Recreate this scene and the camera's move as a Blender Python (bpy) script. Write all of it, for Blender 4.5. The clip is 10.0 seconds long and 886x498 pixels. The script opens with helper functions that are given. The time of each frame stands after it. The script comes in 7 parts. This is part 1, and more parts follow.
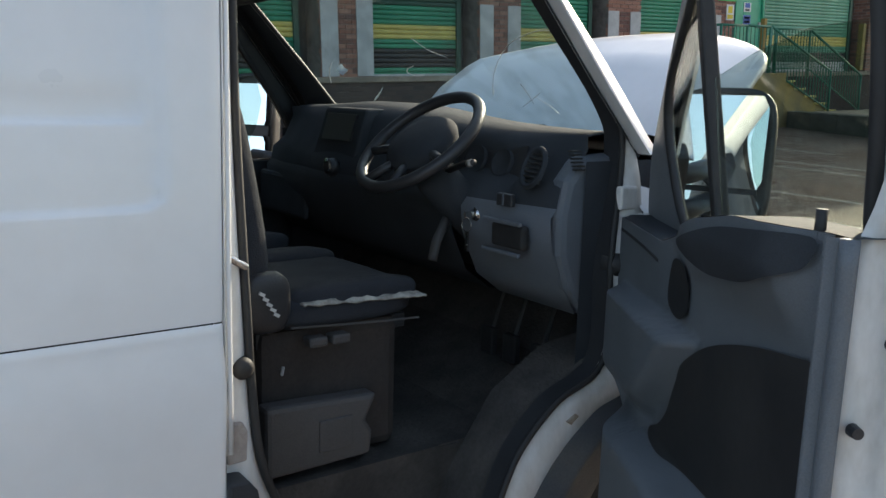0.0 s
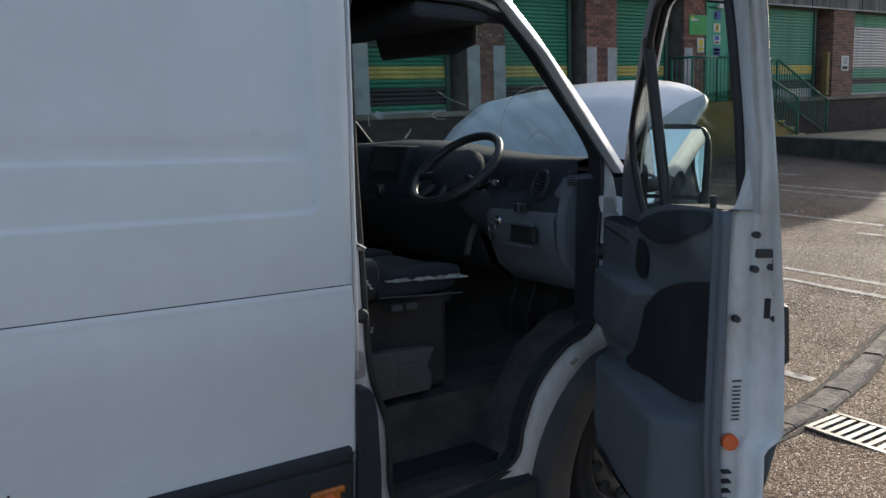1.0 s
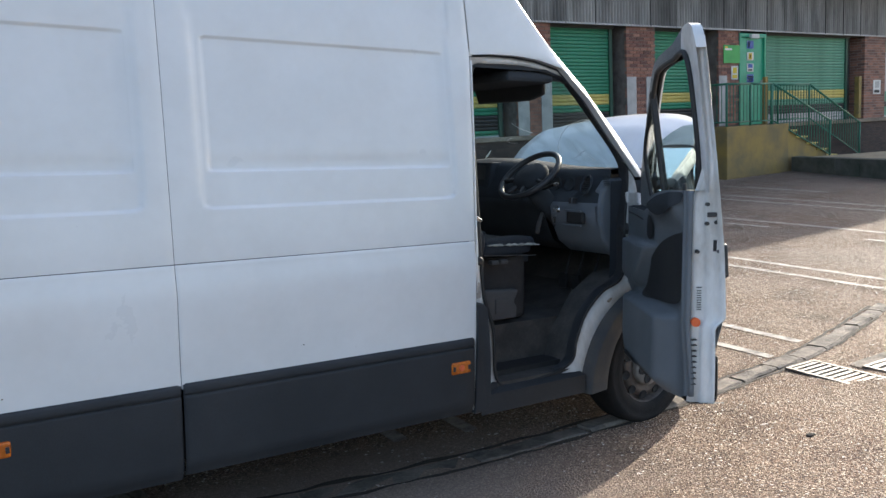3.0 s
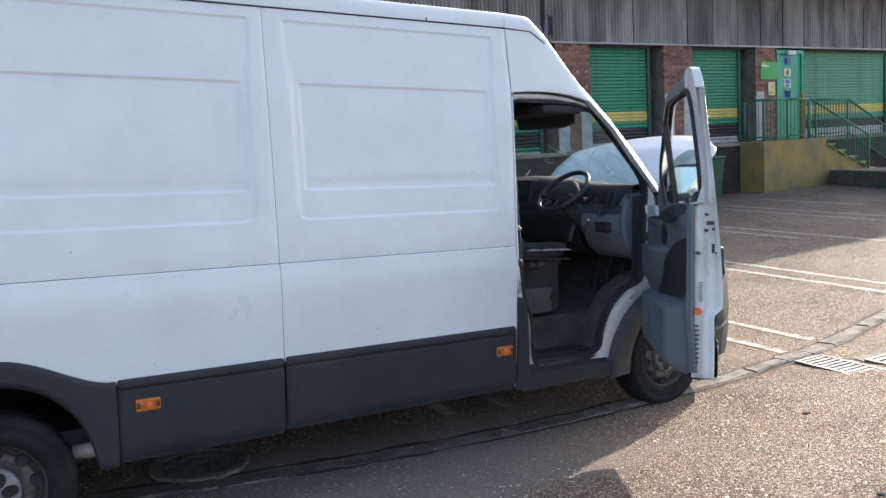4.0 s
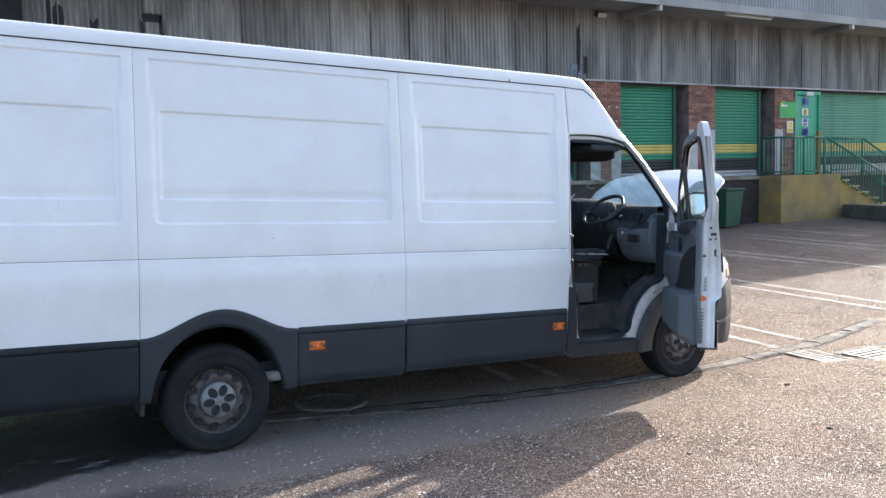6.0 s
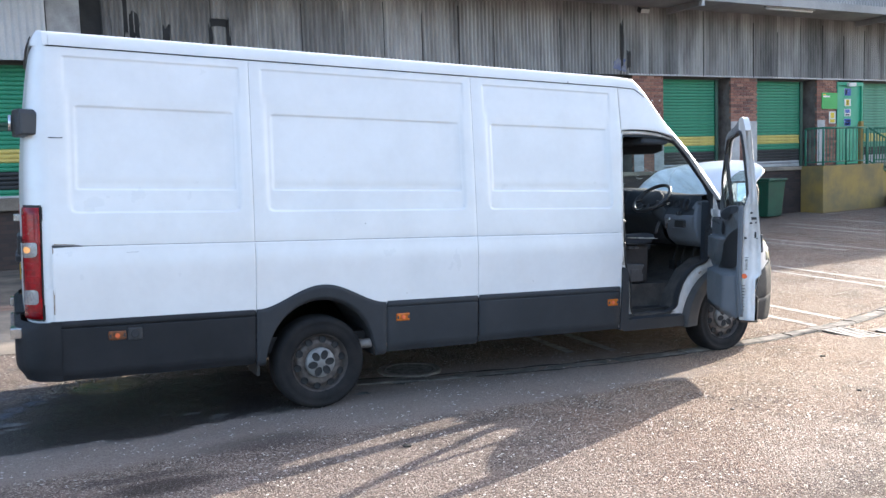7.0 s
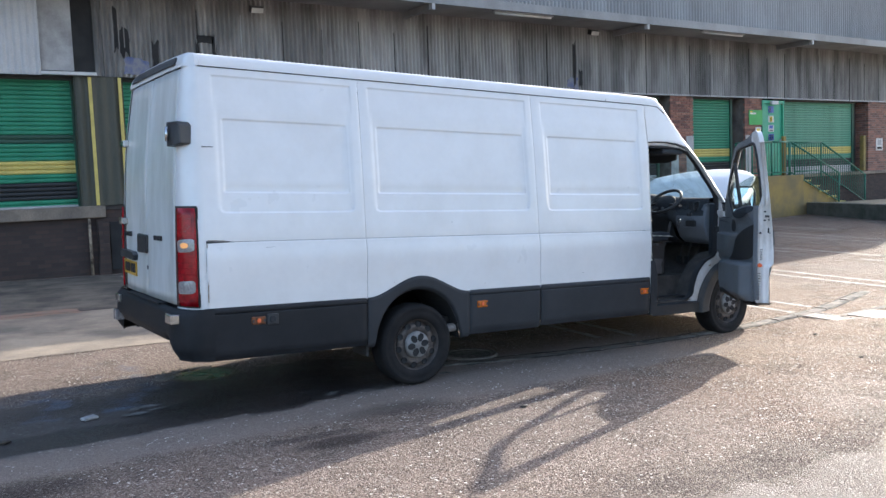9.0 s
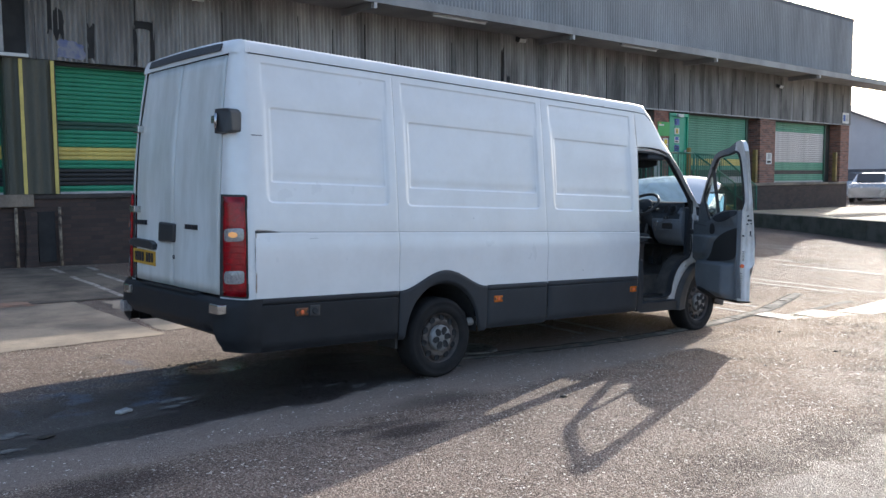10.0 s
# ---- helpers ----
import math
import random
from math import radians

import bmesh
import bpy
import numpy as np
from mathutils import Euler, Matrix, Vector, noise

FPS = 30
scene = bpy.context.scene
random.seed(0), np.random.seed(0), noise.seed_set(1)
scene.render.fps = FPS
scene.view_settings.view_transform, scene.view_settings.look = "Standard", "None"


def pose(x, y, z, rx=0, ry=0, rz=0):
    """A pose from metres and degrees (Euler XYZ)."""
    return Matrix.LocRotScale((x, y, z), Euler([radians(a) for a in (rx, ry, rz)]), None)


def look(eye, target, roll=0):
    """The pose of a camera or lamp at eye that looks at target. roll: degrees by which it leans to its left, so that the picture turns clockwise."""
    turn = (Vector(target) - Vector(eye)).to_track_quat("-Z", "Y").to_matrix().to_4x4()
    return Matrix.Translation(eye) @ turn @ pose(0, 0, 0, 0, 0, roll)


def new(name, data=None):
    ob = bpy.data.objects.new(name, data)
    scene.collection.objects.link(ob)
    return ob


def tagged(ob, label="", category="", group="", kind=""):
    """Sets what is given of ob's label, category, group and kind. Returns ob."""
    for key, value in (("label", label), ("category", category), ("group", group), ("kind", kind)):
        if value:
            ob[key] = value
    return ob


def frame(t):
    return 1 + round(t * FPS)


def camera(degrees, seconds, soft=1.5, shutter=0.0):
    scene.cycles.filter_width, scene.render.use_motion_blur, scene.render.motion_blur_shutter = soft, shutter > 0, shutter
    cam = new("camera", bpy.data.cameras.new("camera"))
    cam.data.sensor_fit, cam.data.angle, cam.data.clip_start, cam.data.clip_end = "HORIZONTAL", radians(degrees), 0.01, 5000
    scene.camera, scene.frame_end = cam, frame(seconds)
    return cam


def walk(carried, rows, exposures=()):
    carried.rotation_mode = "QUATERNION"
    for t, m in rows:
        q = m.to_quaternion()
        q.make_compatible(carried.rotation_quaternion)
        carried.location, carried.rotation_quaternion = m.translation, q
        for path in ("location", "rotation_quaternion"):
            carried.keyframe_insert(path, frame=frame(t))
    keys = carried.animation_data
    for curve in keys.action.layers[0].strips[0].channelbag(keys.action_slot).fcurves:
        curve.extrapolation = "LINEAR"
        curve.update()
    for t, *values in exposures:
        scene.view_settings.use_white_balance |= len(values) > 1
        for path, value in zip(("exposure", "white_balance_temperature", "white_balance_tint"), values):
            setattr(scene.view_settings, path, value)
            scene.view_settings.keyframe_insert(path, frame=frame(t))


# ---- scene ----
cam = camera(55.5, 10.0)
PATH = [
    (0, (4.280, -0.174, 1.371), (5.426, 1.412, 0.956), -0.49),
    (0.5, (3.958, -0.464, 1.387), (5.119, 1.119, 1.008), -1.47),
    (1, (3.630, -0.775, 1.423), (4.812, 0.803, 1.084), -2.06),
    (1.5, (3.372, -1.099, 1.424), (4.550, 0.490, 1.128), -1.66),
    (2, (3.091, -1.361, 1.413), (4.274, 0.226, 1.125), -0.65),
    (2.5, (2.795, -1.631, 1.428), (3.950, -0.027, 1.124), -1.67),
    (3, (2.491, -1.952, 1.452), (3.596, -0.308, 1.176), -2.70),
    (3.2, (2.367, -2.083, 1.452), (3.446, -0.419, 1.196), -2.92),
    (4.3, (1.812, -2.807, 1.520), (2.828, -1.099, 1.294), -3.15),
    (4.5, (1.642, -2.915, 1.508), (2.676, -1.214, 1.312), -2.54),
    (4.6, (1.566, -2.985, 1.503), (2.603, -1.285, 1.317), -2.24),
    (5, (1.368, -3.211, 1.488), (2.398, -1.505, 1.316), -1.94),
    (6.3, (0.644, -4.036, 1.535), (1.604, -2.292, 1.351), -1.68),
    (6.5, (0.537, -4.129, 1.520), (1.481, -2.376, 1.332), -1.89),
    (7, (0.228, -4.432, 1.529), (1.130, -2.657, 1.339), -2.01),
    (7.5, (-0.037, -4.712, 1.547), (0.824, -2.919, 1.340), -1.93),
    (8, (-0.452, -4.860, 1.540), (0.454, -3.090, 1.322), -2.21),
    (8.5, (-0.917, -4.766, 1.517), (0.053, -3.027, 1.334), -2.38),
    (9, (-1.378, -4.562, 1.506), (-0.292, -2.891, 1.343), -2.21),
    (9.5, (-1.915, -4.310, 1.516), (-0.710, -2.723, 1.344), -1.04),
    (9.8, (-2.223, -4.127, 1.476), (-0.955, -2.590, 1.304), -0.59),
    (10, (-2.394, -3.962, 1.488), (-1.083, -2.461, 1.323), -0.46),
]
# seconds, stops, kelvin, tint
EXPOSURE = [(0.0, 1.28, 6570, 8), (0.5, 0.74, 6000, 9), (1.0, 0.45, 6030, 9), (2.0, 0.41, 6240, 11), (2.5, 0.66, 6130, 10), (3.0, 1.3, 6130, 10), (4.5, 1.52, 6080, 11), (5.0, 1.52, 6030, 11), (6.5, 1.82, 5880, 11), (7.5, 2.0, 5920, 11), (8.5, 1.80, 5890, 11), (9.2, 1.52, 5890, 11), (10.0, 1.19, 5790, 10)]
walk(cam, [(t, look(eye, target, roll)) for t, eye, target, roll in PATH], EXPOSURE)

# ---- light: clear sky, sun behind the warehouse ----
SUN = Vector((2.35, 0.845, 1.0))
world = bpy.data.worlds.new("sky")
scene.world = world
world.use_nodes = True
sky = world.node_tree.nodes.new("ShaderNodeTexSky")
sky.sky_type, sky.sun_disc = "NISHITA", False
sky.sun_elevation, sky.sun_rotation = math.atan2(SUN.z, math.hypot(SUN.x, SUN.y)), math.atan2(SUN.x, SUN.y)
sky.dust_density, sky.air_density = 3.0, 1.0
haze = world.node_tree.nodes.new("ShaderNodeHueSaturation")
haze.inputs["Saturation"].default_value = 0.9
world.node_tree.links.new(sky.outputs[0], haze.inputs["Color"])
world.node_tree.links.new(haze.outputs[0], world.node_tree.nodes["Background"].inputs[0])
world.node_tree.nodes["Background"].inputs[1].default_value = 0.15
sun_data = bpy.data.lights.new("sun", "SUN")
sun_data.energy, sun_data.angle, sun_data.color = 3.1, radians(0.53), (1.0, 0.88, 0.70)
new("sun", sun_data).matrix_world = look(SUN * 20, (0, 0, 0))

# ---- materials ----
def mat(name, c1, c2=None, scale=3.0, rough=0.6, metal=0.0, bump=0.0, bump_scale=60.0, fine=0.25, coat=0.0, rough_var=0.12, stretch=(1, 1, 1), spec=0.5):
    """Two-scale surface: broad stains between c1 and c2, fine grain on top, bump from the grain."""
    m = bpy.data.materials.new(name)
    m.use_nodes = True
    nt = m.node_tree
    n, link = nt.nodes, nt.links.new
    b = n["Principled BSDF"]
    c2 = c2 or tuple(v * 0.8 for v in c1)
    tc = n.new("ShaderNodeTexCoord")
    mp = n.new("ShaderNodeMapping")
    mp.inputs["Scale"].default_value = stretch
    link(tc.outputs["Object"], mp.inputs["Vector"])
    big = n.new("ShaderNodeTexNoise")
    big.inputs["Scale"].default_value, big.inputs["Detail"].default_value, big.inputs["Roughness"].default_value = scale, 6, 0.6
    link(mp.outputs[0], big.inputs["Vector"])
    small = n.new("ShaderNodeTexNoise")
    small.inputs["Scale"].default_value, small.inputs["Detail"].default_value = bump_scale, 3
    link(mp.outputs[0], small.inputs["Vector"])
    ramp = n.new("ShaderNodeMapRange")
    ramp.inputs["From Min"].default_value, ramp.inputs["From Max"].default_value = 0.38, 0.64
    link(big.outputs["Fac"], ramp.inputs["Value"])
    mix = n.new("ShaderNodeMix")
    mix.data_type = "RGBA"
    mix.inputs[6].default_value, mix.inputs[7].default_value = (*c1, 1), (*c2, 1)
    link(ramp.outputs[0], mix.inputs[0])
    grain = n.new("ShaderNodeMix")
    grain.data_type, grain.blend_type = "RGBA", "OVERLAY"
    grain.inputs[0].default_value = fine
    link(mix.outputs[2], grain.inputs[6])
    link(small.outputs["Fac"], grain.inputs[7])
    link(grain.outputs[2], b.inputs["Base Color"])
    rr = n.new("ShaderNodeMapRange")
    rr.inputs["To Min"].default_value, rr.inputs["To Max"].default_value = max(0.02, rough - rough_var), min(1, rough + rough_var)
    link(big.outputs["Fac"], rr.inputs["Value"])
    link(rr.outputs[0], b.inputs["Roughness"])
    b.inputs["Metallic"].default_value = metal
    b.inputs["Coat Weight"].default_value = coat
    b.inputs["Specular IOR Level"].default_value = spec
    if bump:
        bp = n.new("ShaderNodeBump")
        bp.inputs["Strength"].default_value, bp.inputs["Distance"].default_value = bump, 0.01
        link(small.outputs["Fac"], bp.inputs["Height"])
        link(bp.outputs[0], b.inputs["Normal"])
    return m


def glass_mat(name, tint, rough=0.0, dust=0.0):
    m = bpy.data.materials.new(name)
    m.use_nodes = True
    nt = m.node_tree
    n, link = nt.nodes, nt.links.new
    out = n["Material Output"]
    n.remove(n["Principled BSDF"])
    clear, gloss, facing, mix = n.new("ShaderNodeBsdfTransparent"), n.new("ShaderNodeBsdfGlossy"), n.new("ShaderNodeLayerWeight"), n.new("ShaderNodeMixShader")
    power, fres = n.new("ShaderNodeMath"), n.new("ShaderNodeMapRange")
    power.operation, power.inputs[1].default_value = "POWER", 5.0
    fres.inputs["To Min"].default_value, fres.inputs["To Max"].default_value = 0.05, 0.9
    clear.inputs[0].default_value = (*tint, 1)
    gloss.inputs["Roughness"].default_value = rough
    link(facing.outputs["Facing"], power.inputs[0])
    link(power.outputs[0], fres.inputs["Value"])
    link(fres.outputs[0], mix.inputs[0])
    link(clear.outputs[0], mix.inputs[1])
    link(gloss.outputs[0], mix.inputs[2])
    last = mix
    if dust:
        tc, noi, mr, dif, mix2 = (n.new(k) for k in ("ShaderNodeTexCoord", "ShaderNodeTexNoise", "ShaderNodeMapRange", "ShaderNodeBsdfDiffuse", "ShaderNodeMixShader"))
        noi.inputs["Scale"].default_value, noi.inputs["Detail"].default_value = 9, 8
        mr.inputs["From Min"].default_value, mr.inputs["From Max"].default_value, mr.inputs["To Max"].default_value = 0.4, 0.8, dust
        dif.inputs[0].default_value = (0.6, 0.58, 0.52, 1)
        link(tc.outputs["Object"], noi.inputs["Vector"])
        link(noi.outputs["Fac"], mr.inputs["Value"])
        link(mr.outputs[0], mix2.inputs[0])
        link(mix.outputs[0], mix2.inputs[1])
        link(dif.outputs[0], mix2.inputs[2])
        last = mix2
    link(last.outputs[0], out.inputs[0])
    return m


def brick_mat(name, c1, c2, mortar):
    m = mat(name, c1, c2, scale=1.2, rough=0.85, bump=0.3, bump_scale=90)
    nt = m.node_tree
    n, link = nt.nodes, nt.links.new
    b = n["Principled BSDF"]
    tc, sep, cmb, br = n.new("ShaderNodeTexCoord"), n.new("ShaderNodeSeparateXYZ"), n.new("ShaderNodeCombineXYZ"), n.new("ShaderNodeTexBrick")
    add = n.new("ShaderNodeMath")
    link(tc.outputs["Object"], sep.inputs[0])
    link(sep.outputs[0], add.inputs[0])
    link(sep.outputs[1], add.inputs[1])
    link(add.outputs[0], cmb.inputs[0])
    link(sep.outputs[2], cmb.inputs[1])
    br.inputs["Scale"].default_value = 1.0
    br.inputs["Brick Width"].default_value, br.inputs["Row Height"].default_value, br.inputs["Mortar Size"].default_value = 0.225, 0.075, 0.006
    br.inputs["Color1"].default_value, br.inputs["Color2"].default_value, br.inputs["Mortar"].default_value = (*c1, 1), (*c2, 1), (*mortar, 1)
    link(cmb.outputs[0], br.inputs["Vector"])
    old = b.inputs["Base Color"].links[0].from_socket
    mul2 = n.new("ShaderNodeMix")
    mul2.data_type = "RGBA"
    mul2.inputs[0].default_value = 0.14
    link(br.outputs["Color"], mul2.inputs[6])
    link(old, mul2.inputs[7])
    link(mul2.outputs[2], b.inputs["Base Color"])
    bp = n.new("ShaderNodeBump")
    bp.inputs["Strength"].default_value, bp.inputs["Distance"].default_value, bp.invert = 0.8, 0.008, True
    link(br.outputs["Fac"], bp.inputs["Height"])
    link(bp.outputs[0], b.inputs["Normal"])
    return m


def ground_mat():
    """Worn tarmac with pale stone chippings, an oily wet run along the gutter and dark oil spots."""
    m = bpy.data.materials.new("tarmac")
    m.use_nodes = True
    nt = m.node_tree
    n, link = nt.nodes, nt.links.new
    b = n["Principled BSDF"]
    tc = n.new("ShaderNodeTexCoord")

    def noise_node(scale, detail=5.0, rough=0.6):
        x = n.new("ShaderNodeTexNoise")
        x.inputs["Scale"].default_value, x.inputs["Detail"].default_value, x.inputs["Roughness"].default_value = scale, detail, rough
        link(tc.outputs["Object"], x.inputs["Vector"])
        return x.outputs["Fac"]

    def span(v, a, c, lo=0.0, hi=1.0):
        x = n.new("ShaderNodeMapRange")
        x.interpolation_type = "SMOOTHSTEP"
        for k, val in zip(("From Min", "From Max", "To Min", "To Max"), (a, c, lo, hi)):
            x.inputs[k].default_value = val
        link(v, x.inputs["Value"])
        return x.outputs[0]

    def mathn(op, a, c):
        x = n.new("ShaderNodeMath")
        x.operation = op
        for sock, v in zip(x.inputs, (a, c)):
            if isinstance(v, float):
                sock.default_value = v
            else:
                link(v, sock)
        return x.outputs[0]

    def mixc(f, a, c):
        x = n.new("ShaderNodeMix")
        x.data_type = "RGBA"
        for sock, v in zip((x.inputs[0], x.inputs[6], x.inputs[7]), (f, a, c)):
            if isinstance(v, tuple):
                sock.default_value = (*v, 1)
            elif isinstance(v, float):
                sock.default_value = v
            else:
                link(v, sock)
        return x.outputs[2]

    sep = n.new("ShaderNodeSeparateXYZ")
    link(tc.outputs["Object"], sep.inputs[0])
    X, Y = sep.outputs[0], sep.outputs[1]
    vor = n.new("ShaderNodeTexVoronoi")
    vor.inputs["Scale"].default_value = 120
    link(tc.outputs["Object"], vor.inputs["Vector"])
    pick = n.new("ShaderNodeSeparateXYZ")
    link(vor.outputs["Color"], pick.inputs[0])
    broad, mid, coarse, fine = noise_node(0.35), noise_node(2.2, 7), noise_node(78, 3, 0.55), noise_node(210, 2)
    base = mixc(span(broad, 0.35, 0.65), (0.235, 0.178, 0.147), (0.305, 0.232, 0.192))
    red = mathn("MULTIPLY", span(X, 1.8, 4.0), span(noise_node(0.8, 6), 0.36, 0.62))
    base = mixc(mathn("MULTIPLY", red, 0.8), base, (0.21, 0.125, 0.09))
    # sunlit part of the yard: its warm brightness is put into the colour
    sunlit_tone = mathn("MULTIPLY", mathn("MULTIPLY", mathn("MULTIPLY", span(X, 2.2, 5.0), span(X, 12.0, 8.0, 0.3, 1.0)), span(Y, -1.6, 0.6, 0.1, 1.0)), span(broad, 0.2, 0.6, 0.5, 1.0))
    base = mixc(mathn("MULTIPLY", sunlit_tone, 0.7), base, (0.33, 0.22, 0.145))
    base = mixc(span(mid, 0.45, 0.75, 0.0, 0.5), base, (0.06, 0.05, 0.046))
    # a smoother worn strip lies beside the kerb
    edge = mathn("ADD", Y, mathn("MULTIPLY", mathn("SUBTRACT", noise_node(1.7, 8, 0.62), 0.5), 0.55))
    worn = mathn("MULTIPLY", mathn("MULTIPLY", span(edge, 0.42, 0.62), span(edge, 2.1, 1.7)), span(X, 6.2, 4.4))
    chips = span(worn, 0.0, 1.0, 1.0, 0.3)
    base = mixc(mathn("MULTIPLY", worn, 0.75), base, (0.32, 0.27, 0.238))
    grit = mixc(pick.outputs[1], (0.27, 0.226, 0.186), mixc(sunlit_tone, (0.61, 0.525, 0.44), (0.92, 0.73, 0.52)))
    base = mixc(mathn("MULTIPLY", chips, span(pick.outputs[0], 0.42, 0.24, 0.0, 0.64)), base, (0.040, 0.031, 0.027))
    base = mixc(mathn("MULTIPLY", chips, span(coarse, 0.48, 0.36, 0.0, 0.42)), base, (0.042, 0.033, 0.028))
    stones = mathn("MULTIPLY", mathn("MULTIPLY", span(pick.outputs[0], 0.70, 0.76), span(vor.outputs["Distance"], 0.60, 0.50)), chips)
    base = mixc(mathn("MULTIPLY", stones, 0.9), base, grit)
    # loose pale crumbs, few and bright
    crumbs = n.new("ShaderNodeTexVoronoi")
    crumbs.inputs["Scale"].default_value = 62
    link(tc.outputs["Object"], crumbs.inputs["Vector"])
    crumb = n.new("ShaderNodeSeparateXYZ")
    link(crumbs.outputs["Color"], crumb.inputs[0])
    loose = mathn("MULTIPLY", mathn("MULTIPLY", span(crumb.outputs[0], 0.95, 0.96), span(crumbs.outputs["Distance"], 0.55, 0.45)), span(mid, 0.38, 0.6))
    base = mixc(loose, base, (0.9, 0.85, 0.78))
    base = mixc(span(fine, 0.5, 0.7, 0.0, 0.3), base, (0.045, 0.039, 0.036))
    wob = mathn("ADD", mathn("MULTIPLY", mathn("SUBTRACT", noise_node(1.3, 9, 0.68), 0.5), 2.4), mathn("MULTIPLY", mathn("SUBTRACT", noise_node(6.0, 6, 0.6), 0.5), 1.0))

    def blob(cx, cy, rx, ry, soft=0.35, uneven=1.0):
        dx = mathn("DIVIDE", mathn("SUBTRACT", X, cx), rx)
        dy = mathn("DIVIDE", mathn("SUBTRACT", Y, cy), ry)
        d = mathn("ADD", mathn("SQRT", mathn("ADD", mathn("MULTIPLY", dx, dx), mathn("MULTIPLY", dy, dy)), 0.0), mathn("MULTIPLY", wob, uneven))
        return span(d, 1.0 + soft, 1.0 - soft)

    wet = mathn("MULTIPLY", blob(-0.45, 1.38, 1.3, 0.24, 0.22, 0.5), 0.95)
    wet = mathn("MAXIMUM", wet, mathn("MULTIPLY", blob(1.0, 1.58, 1.15, 0.40, 0.16, 0.5), 0.97))
    wet = mathn("MAXIMUM", wet, mathn("MULTIPLY", blob(1.1, 2.0, 1.5, 0.6, 0.3, 0.5), 0.85))
    wet = mathn("MAXIMUM", wet, mathn("MULTIPLY", blob(-0.5, 2.05, 0.6, 0.14, 0.6, 0.6), 0.55))
    wet = mathn("MAXIMUM", wet, mathn("MULTIPLY", blob(-0.35, 1.78, 1.9, 0.62, 0.35, 0.5), 0.8))
    # faint darker ellipse on the ground beneath the van
    wet = mathn("MAXIMUM", wet, mathn("MULTIPLY", blob(3.6, 2.3, 2.4, 0.7, 0.5, 0.4), 0.2))
    pool = blob(0.8, 2.66, 0.28, 0.24, 0.15, 0.3)
    wet = mathn("MAXIMUM", wet, pool)
    # paler ground beyond the tarmac, glare put into its colour, with a dark worn margin
    rim = mathn("ADD", Y, mathn("MULTIPLY", mathn("SUBTRACT", noise_node(1.1, 8, 0.6), 0.5), 1.1))
    margin = mathn("MULTIPLY", mathn("MULTIPLY", span(rim, -1.35, -1.75), span(rim, -2.15, -1.9)), span(X, 0.6, 1.8))
    glare_apron = mathn("MULTIPLY", span(rim, -1.88, -2.06), span(X, 0.9, 1.7))
    base = mixc(mathn("MULTIPLY", margin, 0.45), base, (0.062, 0.052, 0.047))
    base = mixc(mathn("MULTIPLY", glare_apron, span(mid, 0.3, 0.7, 0.85, 0.55)), base, (0.30, 0.266, 0.236))
    oil = mathn("MAXIMUM", mathn("MULTIPLY", blob(1.52, 0.58, 0.36, 0.17, 0.6, 0.5), 0.7), blob(0.84, 0.03, 0.30, 0.12, 0.45, 0.5))
    oil = mathn("MAXIMUM", oil, mathn("MULTIPLY", blob(0.72, 0.26, 0.30, 0.07, 0.5, 0.5), 0.7))
    oil = mathn("MAXIMUM", oil, mathn("MULTIPLY", blob(-0.95, 0.25, 0.40, 0.24, 0.5, 0.6), 0.8))
    # one more faint dark patch, mixed in with the oil spots
    oil = mathn("MAXIMUM", oil, mathn("MULTIPLY", blob(2.75, 0.24, 0.35, 0.1, 0.5, 0.6), 0.45))
    base = mixc(mathn("MULTIPLY", oil, 0.8), base, (0.032, 0.025, 0.023))
    base = mixc(mathn("MULTIPLY", wet, 0.95), base, (0.021, 0.019, 0.019))
    # tan murk of the puddle, with what it reflects put into the colour
    base = mixc(mathn("MULTIPLY", pool, 0.85), base, (0.15, 0.112, 0.06))
    blue = mathn("MULTIPLY", mathn("MAXIMUM", blob(-0.5, 2.3, 1.0, 0.5), blob(0.07, 3.3, 0.3, 0.5)), span(noise_node(3.5, 5), 0.5, 0.66))
    base = mixc(mathn("MULTIPLY", blue, 0.4), base, (0.15, 0.19, 0.27))
    link(base, b.inputs["Base Color"])
    rough = mathn("SUBTRACT", mathn("SUBTRACT", span(mid, 0.3, 0.7, 0.84, 0.98), mathn("MULTIPLY", stones, 0.40)), mathn("ADD", mathn("MULTIPLY", wet, 0.52), mathn("MULTIPLY", pool, 0.1)))
    link(rough, b.inputs["Roughness"])
    b.inputs["Specular IOR Level"].default_value = 0.28
    h = mathn("ADD", mathn("ADD", mathn("MULTIPLY", pick.outputs[2], 0.35), mathn("MULTIPLY", fine, 0.2)), mathn("MULTIPLY", coarse, 0.8))
    bp = n.new("ShaderNodeBump")
    bp.inputs["Strength"].default_value, bp.inputs["Distance"].default_value = 1.0, 0.035
    link(h, bp.inputs["Height"])
    link(mathn("SUBTRACT", mathn("SUBTRACT", 1.0, mathn("MULTIPLY", wet, 0.8)), mathn("MULTIPLY", pool, 0.2)), bp.inputs["Strength"])
    link(bp.outputs[0], b.inputs["Normal"])
    return m


